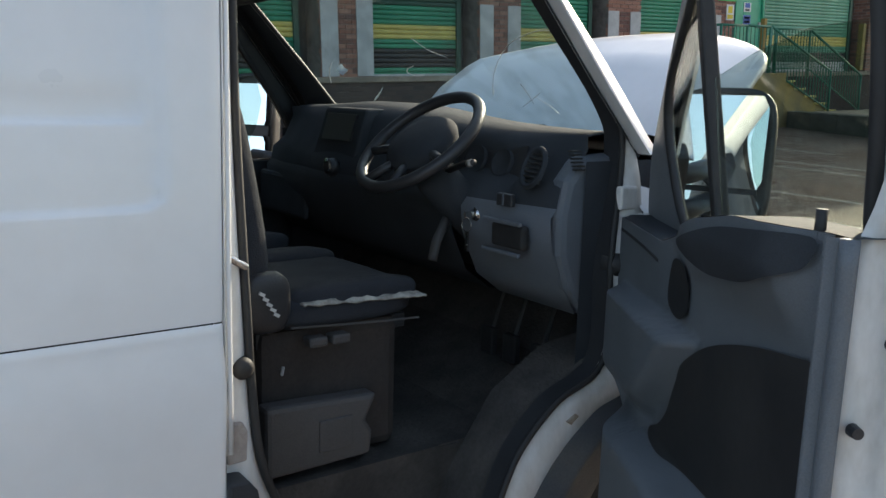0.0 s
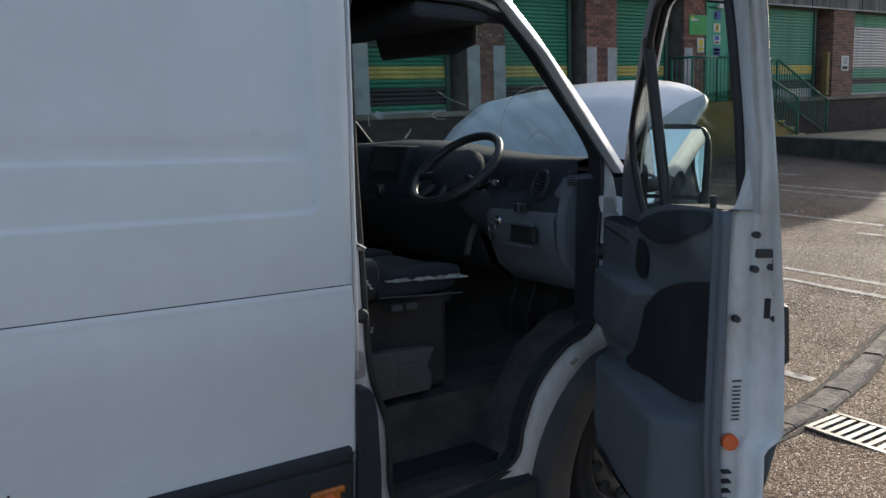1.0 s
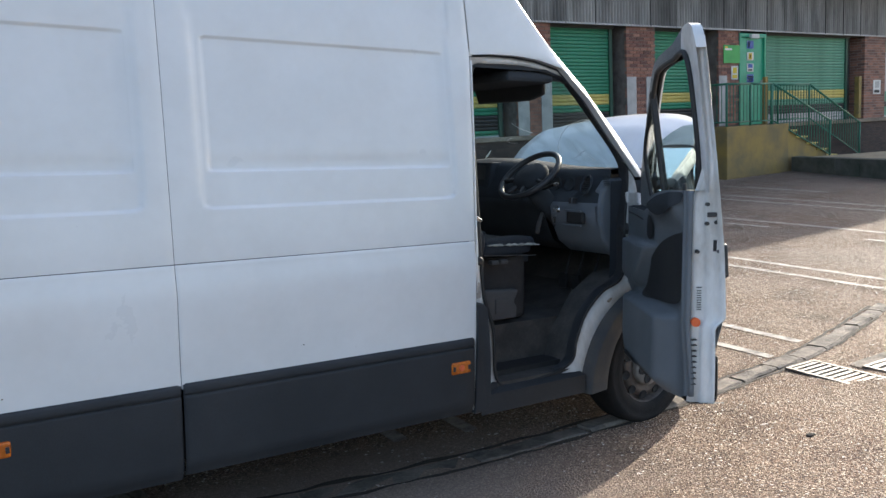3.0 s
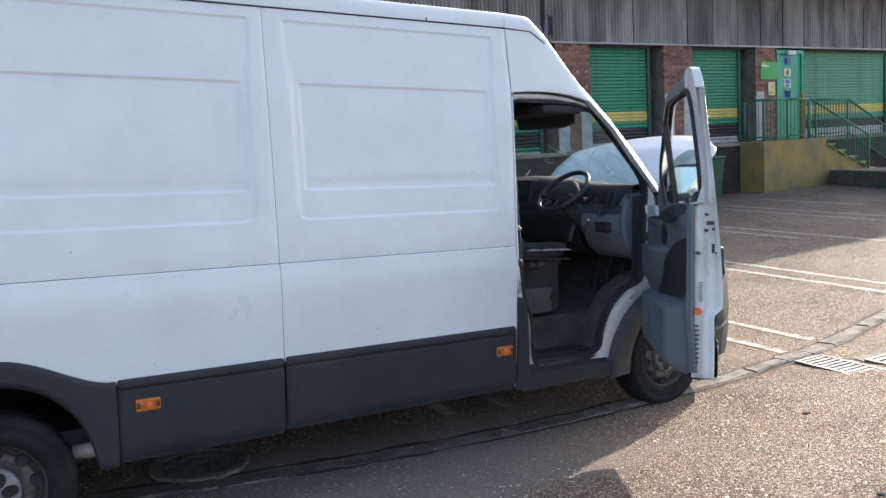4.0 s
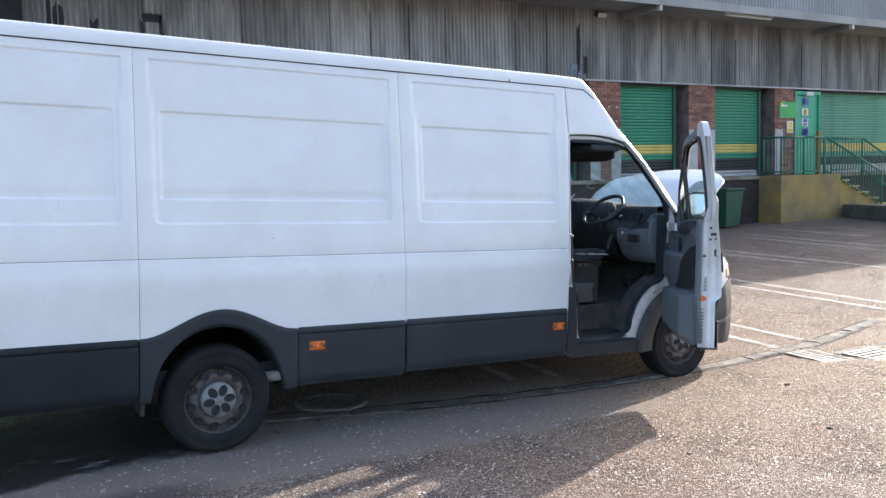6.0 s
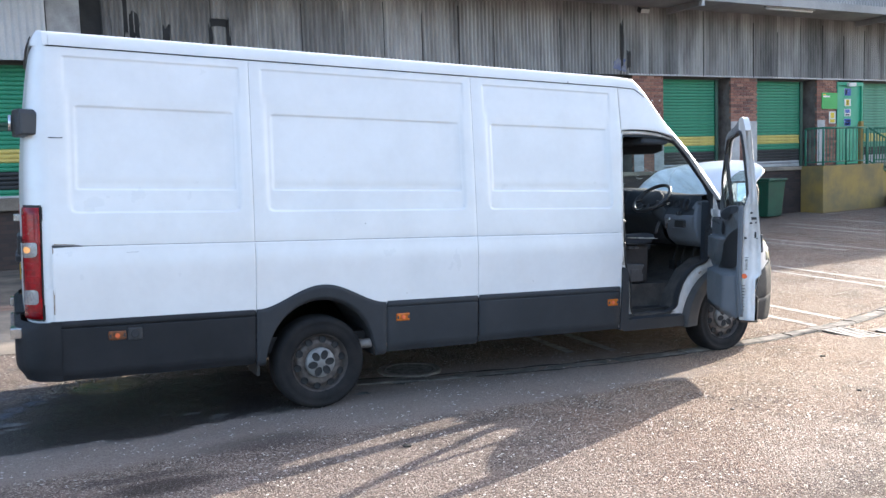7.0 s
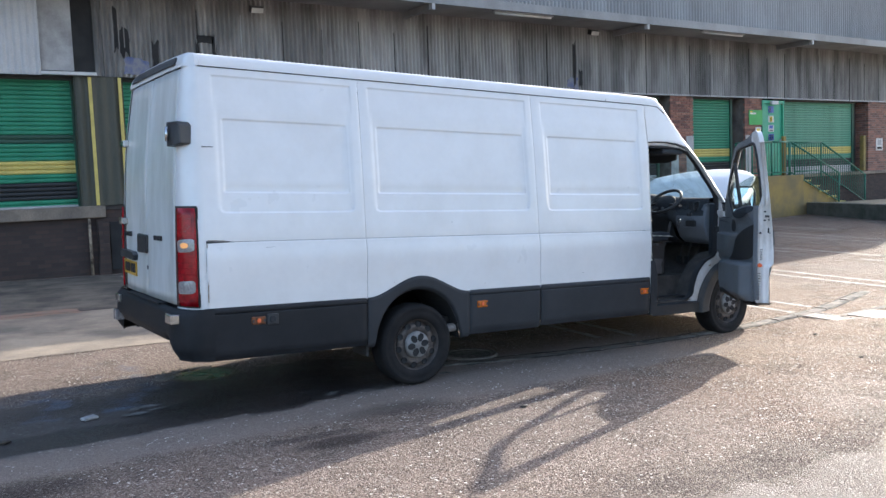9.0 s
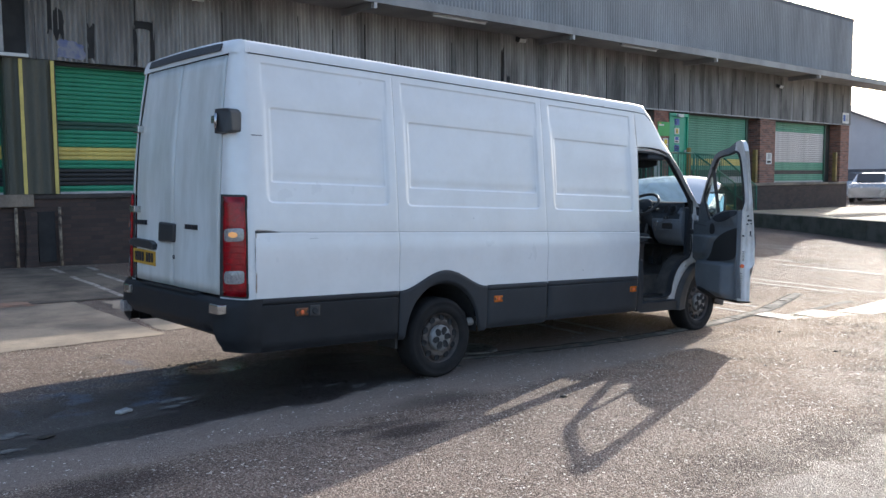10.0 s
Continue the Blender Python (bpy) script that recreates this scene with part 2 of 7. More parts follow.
WHITE = mat("white_van_paint", (0.75, 0.75, 0.745), (0.70, 0.697, 0.688), scale=2.4, rough=0.3, coat=0.4, fine=0.07, bump_scale=22, rough_var=0.08)
WHITE_ROAD = mat("white_paint_road_grime", (0.69, 0.695, 0.68), (0.585, 0.59, 0.572), scale=2.6, rough=0.35, coat=0.2, fine=0.12, stretch=(1, 2.2, 0.35), bump_scale=30)
WHITE_DIRTY = mat("white_paint_grubby", (0.72, 0.715, 0.7), (0.5, 0.48, 0.445), scale=7.0, rough=0.45, coat=0.15, fine=0.2, stretch=(1, 1, 0.45))
TRIM = mat("dark_grey_moulding", (0.024, 0.027, 0.031), (0.036, 0.038, 0.042), scale=3, rough=0.68, bump=0.15, bump_scale=300, spec=0.35)
TRIM_REAR = mat("black_bumper_plastic", (0.012, 0.0135, 0.016), (0.02, 0.021, 0.024), scale=4, rough=0.62, bump=0.2, bump_scale=260, spec=0.28)
WHITE_REAR = mat("white_paint_rain_streaks", (0.66, 0.668, 0.655), (0.52, 0.526, 0.50), scale=2.4, rough=0.32, coat=0.25, fine=0.1, stretch=(1, 1.9, 0.45), bump_scale=14)
TRIM_DUSTY = mat("dusty_grey_moulding", (0.06, 0.06, 0.062), (0.09, 0.082, 0.074), scale=6, rough=0.8, bump=0.2, bump_scale=200, spec=0.3)
RUBBER = mat("black_rubber", (0.018, 0.018, 0.019), (0.03, 0.029, 0.028), scale=6, rough=0.65)
BLACK = mat("black_plastic", (0.026, 0.027, 0.03), (0.036, 0.037, 0.04), rough=0.42, bump=0.1, bump_scale=250)
TYRE = mat("tyre_rubber", (0.011, 0.011, 0.012), (0.024, 0.022, 0.021), scale=5, rough=0.85, spec=0.25, bump=0.2, bump_scale=120)
RIM = mat("brake_dusted_steel", (0.06, 0.052, 0.048), (0.135, 0.113, 0.10), scale=14, rough=0.6, metal=0.4, bump=0.1)
CAP = mat("grey_hub_plastic", (0.25, 0.245, 0.24), (0.15, 0.14, 0.13), scale=10, rough=0.5)
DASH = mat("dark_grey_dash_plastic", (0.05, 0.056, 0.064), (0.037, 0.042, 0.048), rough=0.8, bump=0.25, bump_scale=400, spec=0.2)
SEATPLASTIC = mat("scuffed_grey_plastic", (0.105, 0.098, 0.095), (0.07, 0.066, 0.064), rough=0.65, bump=0.25, bump_scale=300)
DASHLOW = mat("grey_dash_plastic", (0.145, 0.162, 0.185), (0.12, 0.133, 0.15), rough=0.55, bump=0.25, bump_scale=400)
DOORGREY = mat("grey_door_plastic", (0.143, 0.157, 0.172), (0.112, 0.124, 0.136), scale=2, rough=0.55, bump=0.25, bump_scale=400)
FABRIC = mat("dark_seat_fabric", (0.03, 0.034, 0.042), (0.045, 0.048, 0.055), scale=6, rough=0.95, bump=0.4, bump_scale=350, spec=0.2)
FOAM = mat("torn_seat_foam", (0.46, 0.44, 0.39), (0.12, 0.115, 0.105), scale=22, rough=0.95, bump=0.5)
PEDESTAL = mat("dusty_brown_black_plastic", (0.036, 0.031, 0.029), (0.06, 0.05, 0.045), scale=7, rough=0.8, bump=0.2, bump_scale=120)
MAT_FLOOR = mat("dirty_rubber_mat", (0.045, 0.041, 0.038), (0.09, 0.08, 0.071), scale=8, rough=0.8, bump=0.4, bump_scale=80)
CHROME = mat("bright_metal", (0.6, 0.6, 0.6), (0.45, 0.45, 0.44), rough=0.25, metal=1.0)
MIRROR = mat("mirror_glass", (0.85, 0.87, 0.9), (0.84, 0.86, 0.89), rough=0.02, metal=1.0, rough_var=0.0, fine=0.0)
AMBER = mat("amber_lens", (0.62, 0.17, 0.02), (0.42, 0.10, 0.015), scale=40, rough=0.2)
# darker amber for the rearmost side marker
DULLAMBER = mat("dull_amber_lens", (0.30, 0.085, 0.02), (0.06, 0.03, 0.015), scale=30, rough=0.4)
BULB = mat("lit_amber_bulb", (0.75, 0.34, 0.12), (0.7, 0.26, 0.08), scale=60, rough=0.25)
BULB.node_tree.nodes["Principled BSDF"].inputs["Emission Color"].default_value = (1.0, 0.5, 0.16, 1)
BULB.node_tree.nodes["Principled BSDF"].inputs["Emission Strength"].default_value = 0.14
REDLENS = mat("red_lens", (0.36, 0.004, 0.010), (0.15, 0.002, 0.005), scale=14, rough=0.22, coat=0.15, spec=0.3)
PILLARLENS = mat("dull_reflector", (0.36, 0.32, 0.29), (0.28, 0.25, 0.23), scale=40, rough=0.3)
REDPALE = mat("pale_red_lens", (0.38, 0.010, 0.016), (0.22, 0.005, 0.008), scale=50, rough=0.25, coat=0.15, spec=0.3)
CLEARLENS = mat("clear_lens", (0.36, 0.34, 0.33), (0.18, 0.165, 0.165), scale=60, rough=0.12, coat=0.6)
HEADLENS = mat("yellowed_headlamp_lens", (0.55, 0.5, 0.36), (0.4, 0.36, 0.25), scale=8, rough=0.2, coat=0.5)
GLASS = glass_mat("side_glass", (0.80, 0.86, 0.83))
SCREEN = glass_mat("dusty_windscreen", (0.68, 0.82, 0.82), dust=0.26)
RUST = mat("rusty_chip", (0.22, 0.15, 0.1), (0.4, 0.36, 0.3), scale=40, rough=0.9)
PLATE = mat("yellow_plate", (0.62, 0.36, 0.02), (0.5, 0.28, 0.03), rough=0.4)
INK = mat("dark_print", (0.02, 0.02, 0.025), rough=0.6)
ORANGE = mat("orange_sticker", (0.8, 0.16, 0.04), (0.7, 0.13, 0.04), rough=0.6)
PAPER = mat("white_paper", (0.75, 0.75, 0.72), rough=0.8)

TARMAC = ground_mat()
SOIL = mat("dark_soil", (0.034, 0.028, 0.023), (0.06, 0.05, 0.038), scale=9, rough=0.95, bump=0.8, bump_scale=60)
# wet kerb stone, the van's shade also put into its darker colour
KERBDARK = mat("wet_shaded_kerb_stone", (0.20, 0.178, 0.155), (0.09, 0.08, 0.07), scale=7, rough=0.6, bump=0.9, bump_scale=45, fine=0.4)
PIPERUST = mat("flaking_pipe_paint", (0.32, 0.26, 0.19), (0.05, 0.035, 0.028), scale=9, rough=0.85, bump=0.5, bump_scale=60, fine=0.4)
KERB = mat("worn_kerb_stone", (0.235, 0.20, 0.165), (0.10, 0.088, 0.076), scale=7, rough=0.9, bump=0.9, bump_scale=45, fine=0.45)
CONCRETE = mat("stained_concrete", (0.31, 0.255, 0.195), (0.14, 0.118, 0.098), scale=1.1, rough=0.9, bump=0.5, bump_scale=70, fine=0.5)
DIRTYCONC = mat("grimy_broken_concrete", (0.17, 0.14, 0.11), (0.06, 0.052, 0.044), scale=1.6, rough=0.92, bump=0.8, bump_scale=40, fine=0.6)
SPLASHED = mat("trodden_paint", (0.2, 0.19, 0.175), (0.07, 0.066, 0.06), scale=16, rough=0.85, bump=0.5, bump_scale=110, fine=0.5)
REDDIRT = mat("red_dust_stain", (0.27, 0.15, 0.105), (0.22, 0.17, 0.13), scale=9, rough=0.95)
PALECONC = mat("pale_smooth_concrete", (0.135, 0.118, 0.103), (0.07, 0.062, 0.056), scale=2.6, rough=0.7, bump=0.8, bump_scale=70, fine=0.5)
PAINTLINE = mat("worn_white_line_paint", (0.46, 0.42, 0.37), (0.17, 0.15, 0.135), scale=11, rough=0.8, bump=0.5, bump_scale=110, fine=0.5)
GRATE = mat("cast_iron_grate", (0.30, 0.285, 0.265), (0.17, 0.155, 0.14), scale=12, rough=0.6, metal=0.5)
BRICK = brick_mat("dark_red_brick", (0.33, 0.16, 0.115), (0.125, 0.075, 0.064), (0.27, 0.235, 0.205))
MORTAR = mat("grey_lime_mortar", (0.20, 0.175, 0.155), (0.11, 0.095, 0.085), scale=4, rough=0.9, bump=0.4, bump_scale=90)


def single_brick_mat():
    """Fired clay that differs from brick to brick."""
    m = mat("single_red_brick", (0.30, 0.145, 0.105), (0.20, 0.095, 0.075), scale=9, rough=0.88, bump=0.4, bump_scale=110, fine=0.35)
    n, link = m.node_tree.nodes, m.node_tree.links.new
    b = n["Principled BSDF"]
    info, ramp, mix = n.new("ShaderNodeObjectInfo"), n.new("ShaderNodeValToRGB"), n.new("ShaderNodeMix")
    for k, (pos, c) in enumerate([(0.0, (0.10, 0.062, 0.055)), (0.25, (0.22, 0.105, 0.08)), (0.6, (0.34, 0.16, 0.11)), (1.0, (0.40, 0.22, 0.16))]):
        e = ramp.color_ramp.elements[k] if k < 2 else ramp.color_ramp.elements.new(pos)
        e.position, e.color = pos, (*c, 1)
    link(info.outputs["Random"], ramp.inputs[0])
    mix.data_type = "RGBA"
    mix.inputs[0].default_value = 0.65
    link(b.inputs["Base Color"].links[0].from_socket, mix.inputs[6])
    link(ramp.outputs[0], mix.inputs[7])
    link(mix.outputs[2], b.inputs["Base Color"])
    return m


SINGLEBRICK = single_brick_mat()
# brick darkened in its colour for the shaded recess under the dock ledge
DOCKBRICK = brick_mat("shade_dark_dock_brick", (0.066, 0.042, 0.035), (0.034, 0.026, 0.024), (0.038, 0.033, 0.03))
SHEET = mat("weathered_grey_sheet", (0.36, 0.345, 0.325), (0.155, 0.148, 0.14), scale=1.1, rough=0.7, stretch=(2.2, 1, 0.35), fine=0.2)
SHEET_W = 0.866


def vary_sheets(m, width):
    """Each sheet of the cladding has weathered to its own tone."""
    n, link = m.node_tree.nodes, m.node_tree.links.new
    b = n["Principled BSDF"]
    tc, sep, div, flo, wn, rng, mix = (n.new(k) for k in ("ShaderNodeTexCoord", "ShaderNodeSeparateXYZ", "ShaderNodeMath", "ShaderNodeMath", "ShaderNodeTexWhiteNoise", "ShaderNodeMapRange", "ShaderNodeMix"))
    div.operation, flo.operation = "MULTIPLY_ADD", "FLOOR"
    div.inputs[1].default_value, div.inputs[2].default_value = 1 / width, -2.0 / width
    wn.noise_dimensions = "1D"
    rng.inputs["To Min"].default_value, rng.inputs["To Max"].default_value = 0.74, 1.22
    mix.data_type, mix.blend_type = "RGBA", "MULTIPLY"
    mix.inputs[0].default_value = 1.0
    link(tc.outputs["Object"], sep.inputs[0])
    link(sep.outputs[0], div.inputs[0])
    link(div.outputs[0], flo.inputs[0])
    link(flo.outputs[0], wn.inputs["W"])
    link(wn.outputs["Value"], rng.inputs["Value"])
    link(b.inputs["Base Color"].links[0].from_socket, mix.inputs[6])
    link(rng.outputs[0], mix.inputs[7])
    link(mix.outputs[2], b.inputs["Base Color"])


vary_sheets(SHEET, SHEET_W)
SHEETUP = mat("dark_grey_sheet", (0.3, 0.3, 0.3), (0.2, 0.2, 0.2), scale=0.8, rough=0.6, stretch=(1, 1, 0.3))
SHEETPALE = mat("pale_grey_sheet", (0.5, 0.5, 0.5), (0.41, 0.41, 0.41), scale=0.8, rough=0.6)
GREEN = mat("green_shutter_paint", (0.03, 0.25, 0.135), (0.022, 0.195, 0.105), scale=2, rough=0.5)
GREENPALE = mat("faded_green_shutter", (0.1, 0.31, 0.205), (0.075, 0.25, 0.165), scale=2, rough=0.5)
GREENDARK = mat("dark_green_paint", (0.018, 0.07, 0.045), (0.03, 0.075, 0.05), scale=3, rough=0.6)
YELLOW = mat("yellow_band_paint", (0.62, 0.5, 0.13), (0.5, 0.4, 0.11), scale=4, rough=0.5)
BLACKPAINT = mat("black_band_paint", (0.018, 0.02, 0.022), rough=0.5)
SILVER = mat("bare_shutter_metal", (0.42, 0.42, 0.44), (0.34, 0.34, 0.36), rough=0.4, metal=0.6)
DOORGREEN = mat("bright_green_door", (0.04, 0.36, 0.21), (0.03, 0.3, 0.17), scale=2, rough=0.45)
SIGNGREEN = mat("green_sign_face", (0.04, 0.40, 0.08), (0.035, 0.33, 0.07), rough=0.5)
RAILGREEN = mat("green_rail_paint", (0.02, 0.14, 0.085), (0.03, 0.16, 0.1), scale=6, rough=0.5)
PAVING = mat("tan_paving", (0.34, 0.27, 0.185), (0.24, 0.19, 0.135), scale=1.2, rough=0.85, bump=0.3, bump_scale=50)
POSTYELLOW = mat("dirty_yellow_post", (0.27, 0.19, 0.05), (0.16, 0.12, 0.05), scale=6, rough=0.7)
OCHRE = mat("faded_yellow_concrete", (0.33, 0.22, 0.06), (0.2, 0.15, 0.07), scale=1.6, rough=0.8, bump=0.3)
DARKREVEAL = mat("dark_reveal", (0.03, 0.035, 0.033), (0.05, 0.05, 0.048), rough=0.7)
GREYPLATE = mat("galvanised_plate", (0.46, 0.46, 0.46), (0.36, 0.36, 0.36), scale=3, rough=0.6, metal=0.2)
# near-black for soot, and for painted-in darkness of pits, openings and wheel wells
DEEPBLACK = mat("black_soot_stain", (0.015, 0.015, 0.016), (0.03, 0.03, 0.03), rough=0.9)
BLUEPAINT = mat("blue_paint", (0.10, 0.12, 0.24), (0.22, 0.22, 0.25), scale=9, rough=0.7)
BOARD = mat("dirty_white_board", (0.42, 0.415, 0.41), (0.25, 0.245, 0.24), scale=2.5, rough=0.7)
COLSHEET = mat("olive_ribbed_sheet", (0.055, 0.058, 0.042), (0.085, 0.08, 0.06), scale=1.5, rough=0.6, stretch=(2, 1, 0.3))
WHITEPAINT = mat("white_panel_paint", (0.62, 0.62, 0.6), (0.5, 0.5, 0.48), scale=3, rough=0.6)
BINGREEN = mat("dark_green_bin_plastic", (0.012, 0.075, 0.04), (0.016, 0.06, 0.035), rough=0.5)
RENDERW = mat("pale_rendered_wall", (0.5, 0.5, 0.52), (0.44, 0.44, 0.46), scale=0.6, rough=0.8)
SLATE = mat("grey_roof_slate", (0.12, 0.12, 0.13), (0.09, 0.09, 0.1), rough=0.8)


# ---- building blocks ----
def part(name, bm, material, parent=None, label="", smooth=False, pose_m=None, bevel=0.0, thick=0.0):
    me = bpy.data.meshes.new(name)
    bmesh.ops.recalc_face_normals(bm, faces=bm.faces[:]) if not smooth == "keep" else None
    bm.to_mesh(me)
    bm.free()
    for x in (material if isinstance(material, (list, tuple)) else [material]):
        me.materials.append(x)
    if smooth:
        me.polygons.foreach_set("use_smooth", [True] * len(me.polygons))
    ob = new(name, me)
    ob.parent = parent
    if pose_m is not None:
        ob.matrix_basis = pose_m
    if thick:
        sol = ob.modifiers.new("thickness", "SOLIDIFY")
        sol.thickness, sol.offset = abs(thick), (1 if thick > 0 else -1)
    if bevel:
        bv = ob.modifiers.new("edge", "BEVEL")
        bv.width, bv.segments, bv.limit_method = bevel, 2, "ANGLE"
    if label:
        ob["label"] = label
    return ob


def box(bm, x0, x1, y0, y1, z0, z1, idx=0):
    v = [bm.verts.new((x, y, z)) for x in (x0, x1) for y in (y0, y1) for z in (z0, z1)]
    for q in ((0, 1, 3, 2), (4, 6, 7, 5), (0, 4, 5, 1), (2, 3, 7, 6), (0, 2, 6, 4), (1, 5, 7, 3)):
        bm.faces.new([v[k] for k in q]).material_index = idx
    return v


def boxes(*bs):
    bm = bmesh.new()
    for q in bs:
        box(bm, *q)
    return bm


def grid(us, vs, f, bm=None, idx=0, close=False):
    bm = bm or bmesh.new()
    rows = [[bm.verts.new(f(u, v)) for v in vs] for u in us]
    n = len(us)
    for i in range(n if close else n - 1):
        for j in range(len(vs) - 1):
            a, c = rows[i], rows[(i + 1) % n]
            bm.faces.new((a[j], c[j], c[j + 1], a[j + 1])).material_index = idx
    return bm


def lathe(profile, axis="y", n=32, bm=None, idx=0):
    """profile: (radius, along) pairs."""
    def f(u, v):
        r, h = profile[int(v)]
        a = 2 * math.pi * u / n
        if axis == "y":
            return (r * math.cos(a), h, r * math.sin(a))
        if axis == "x":
            return (h, r * math.cos(a), r * math.sin(a))
        return (r * math.cos(a), r * math.sin(a), h)
    return grid(range(n), range(len(profile)), f, bm, idx, close=True)


def tube(bm, pts, r, n=8, closed=False, idx=0):
    pts = [Vector(p) for p in pts]
    rings = []
    for i, p in enumerate(pts):
        a = pts[i - 1] if (i or closed) else p
        c = pts[(i + 1) % len(pts)] if (i + 1 < len(pts) or closed) else p
        d = (c - a).normalized()
        q = d.to_track_quat("Z", "Y")
        rings.append([bm.verts.new(p + q @ Vector((r * math.cos(2 * math.pi * k / n), r * math.sin(2 * math.pi * k / n), 0))) for k in range(n)])
    m = len(rings)
    for i in range(m if closed else m - 1):
        a, c = rings[i], rings[(i + 1) % m]
        # pick the offset that twists the tube least
        off = min(range(n), key=lambda o: (a[0].co - c[o].co).length)
        for k in range(n):
            bm.faces.new((a[k], a[(k + 1) % n], c[(k + 1 + off) % n], c[(k + off) % n])).material_index = idx
    if not closed:
        bm.faces.new(rings[0][::-1]).material_index = idx
        bm.faces.new(rings[-1]).material_index = idx
    return bm


def prism(bm, pts, f0, f1, idx=0):
    """A closed outline pts (pairs) drawn by f0 on one side and f1 on the other."""
    a = [bm.verts.new(f0(*p)) for p in pts]
    c = [bm.verts.new(f1(*p)) for p in pts]
    bm.faces.new(a).material_index = idx
    bm.faces.new(c[::-1]).material_index = idx
    n = len(pts)
    for i in range(n):
        bm.faces.new((a[i], c[i], c[(i + 1) % n], a[(i + 1) % n])).material_index = idx
    return bm


def smooth_loop(pts, n, closed=True):
    """Catmull-Rom through pts, n samples evenly spaced in the parameter."""
    P = [Vector(p) for p in pts]
    m = len(P)
    out = []
    for k in range(n):
        s = k * (m if closed else m - 1) / (n if closed else n - 1)
        i = min(int(s), m - 1 if closed else m - 2)
        t = s - i
        g = (lambda j: P[j % m]) if closed else (lambda j: P[max(0, min(m - 1, j))])
        a, b, c, d = g(i - 1), g(i), g(i + 1), g(i + 2)
        out.append(0.5 * (2 * b + (c - a) * t + (2 * a - 5 * b + 4 * c - d) * t * t + (3 * b - a - 3 * c + d) * t ** 3))
    return out


def lerp(table, x):
    xs, ys = zip(*table)
    return float(np.interp(x, xs, ys))


def spaced(a, b, step, extra=()):
    n = max(1, math.ceil((b - a) / step))
    vals = sorted(set([round(a + (b - a) * k / n, 4) for k in range(n + 1)] + [round(e, 4) for e in extra if a < e < b]))
    return vals


# ---- ground ----
def ground_z(x, y):
    a = lerp([(-60, 0.1), (-12, 0.06), (-4, -0.03), (2, -0.145), (6, -0.245), (8, -0.272), (11, -0.28), (16, -0.22), (22, -0.12), (40, 0.0), (80, 0.2)], x)
    b = lerp([(-60, 0.35), (-4, 0.11), (0, 0.062), (1.3, 0.0), (1.55, 0.0), (5, 0.07), (12, 0.17), (40, 0.3)], y)
    return a + b


gx = [-900, -400, -150, -60, -30, -16, -10] + spaced(-8, 26, 0.35) + [28, 31, 35, 40, 48, 60, 80, 150, 400, 900]
gy = [-900, -400, -150, -60, -25, -12] + spaced(-9, 4, 0.25) + spaced(4.3, 12, 0.6) + [14, 20, 40, 120, 400, 900]
ground = part("ground", grid(gx, gy, lambda x, y: (x, y, ground_z(x, y))), TARMAC, smooth=True)
tagged(ground, "worn pinkish tarmac yard with pale stone chippings and oil stains", "ground", kind="structure")


def laid(name, x0, x1, y0, y1, material, label, lift=0.004, step=0.3, lean=0.0, ragged=0.0, seed=1, category="road marking", group=""):
    """A thin skin that follows the ground; lean: how far x drifts over the length; ragged: uneven edge."""
    us, vs = spaced(x0, x1, min(step, (x1 - x0) / 2)), spaced(y0, y1, step)

    def f(x, y):
        xx = x + lean * (y - y0) / (y1 - y0)
        if ragged:
            e = 1 if x in (us[0], us[-1]) or y in (vs[0], vs[-1]) else 0
            xx += e * ragged * noise.noise((x * 3.1 + seed, y * 3.7, 0))
            y = y + e * ragged * noise.noise((x * 3.3, y * 2.9, seed))
        return (xx, y, ground_z(xx, y) + lift)
    return tagged(part(name, grid(us, vs, f), material, smooth=True), label, category, group, "structure")


for k, (xa, xb) in enumerate([(-14, -9.2), (-9.19, -4.6), (-4.59, 1.05)]):
    laid("concrete_slab", xa, xb, 4.3, 7.1, CONCRETE, "stained beige concrete slab set in the tarmac yard", 0.006, 0.12, ragged=0.035, seed=k, category="ground", group="concrete slabs")
laid("broken_concrete", -14, 2.6, 7.14, 11.5, DIRTYCONC, "cracked stained concrete along the dock foot", 0.004, 0.3, ragged=0.2, seed=9, category="ground")
laid("concrete_strip", 1.1, 1.75, 4.55, 6.9, CONCRETE, "broken concrete strip beside the slab", 0.005, 0.12, lean=0.25, ragged=0.09, category="ground")
laid("ground_crack", -14, 2.4, 7.095, 7.15, SOIL, "dark dirty joint between slab and broken concrete", 0.012, 0.12, ragged=0.03, seed=4, category="joint")
laid("dust_stain", -0.9, 0.55, 7.0, 7.35, REDDIRT, "red dust stain along the edge of the slab", 0.012, 0.1, ragged=0.12, category="stain")
for k, (lx, la, lb) in enumerate([(1.72, 7.0, 9.9), (2.3, 8.6, 10.1), (1.95, 10.5, 11.2), (2.55, 10.6, 11.2), (4.72, 1.85, 8.5), (5.12, 1.75, 8.5), (7.70, 1.62, 8.5), (8.22, 1.74, 8.5), (10.5, 1.6, 8.6),
                                  (10.92, 0.95, 8.6), (13.12, 2.0, 4.0), (13.38, 5.6, 9.0), (13.80, 4.0, 9.3), (15.9, 4.9, 9.5), (16.45, 5.0, 9.9), (18.0, 7.5, 10.0)]):
    laid("painted_line", lx - 0.045, lx + 0.045, la, lb, PAINTLINE, "worn white parking line painted on tarmac", 0.005, 0.4, lean=(0.06 if lx < 6 or lx > 14 else 0.02) * (lb - la), ragged=0.02, seed=k, group="parking lines")


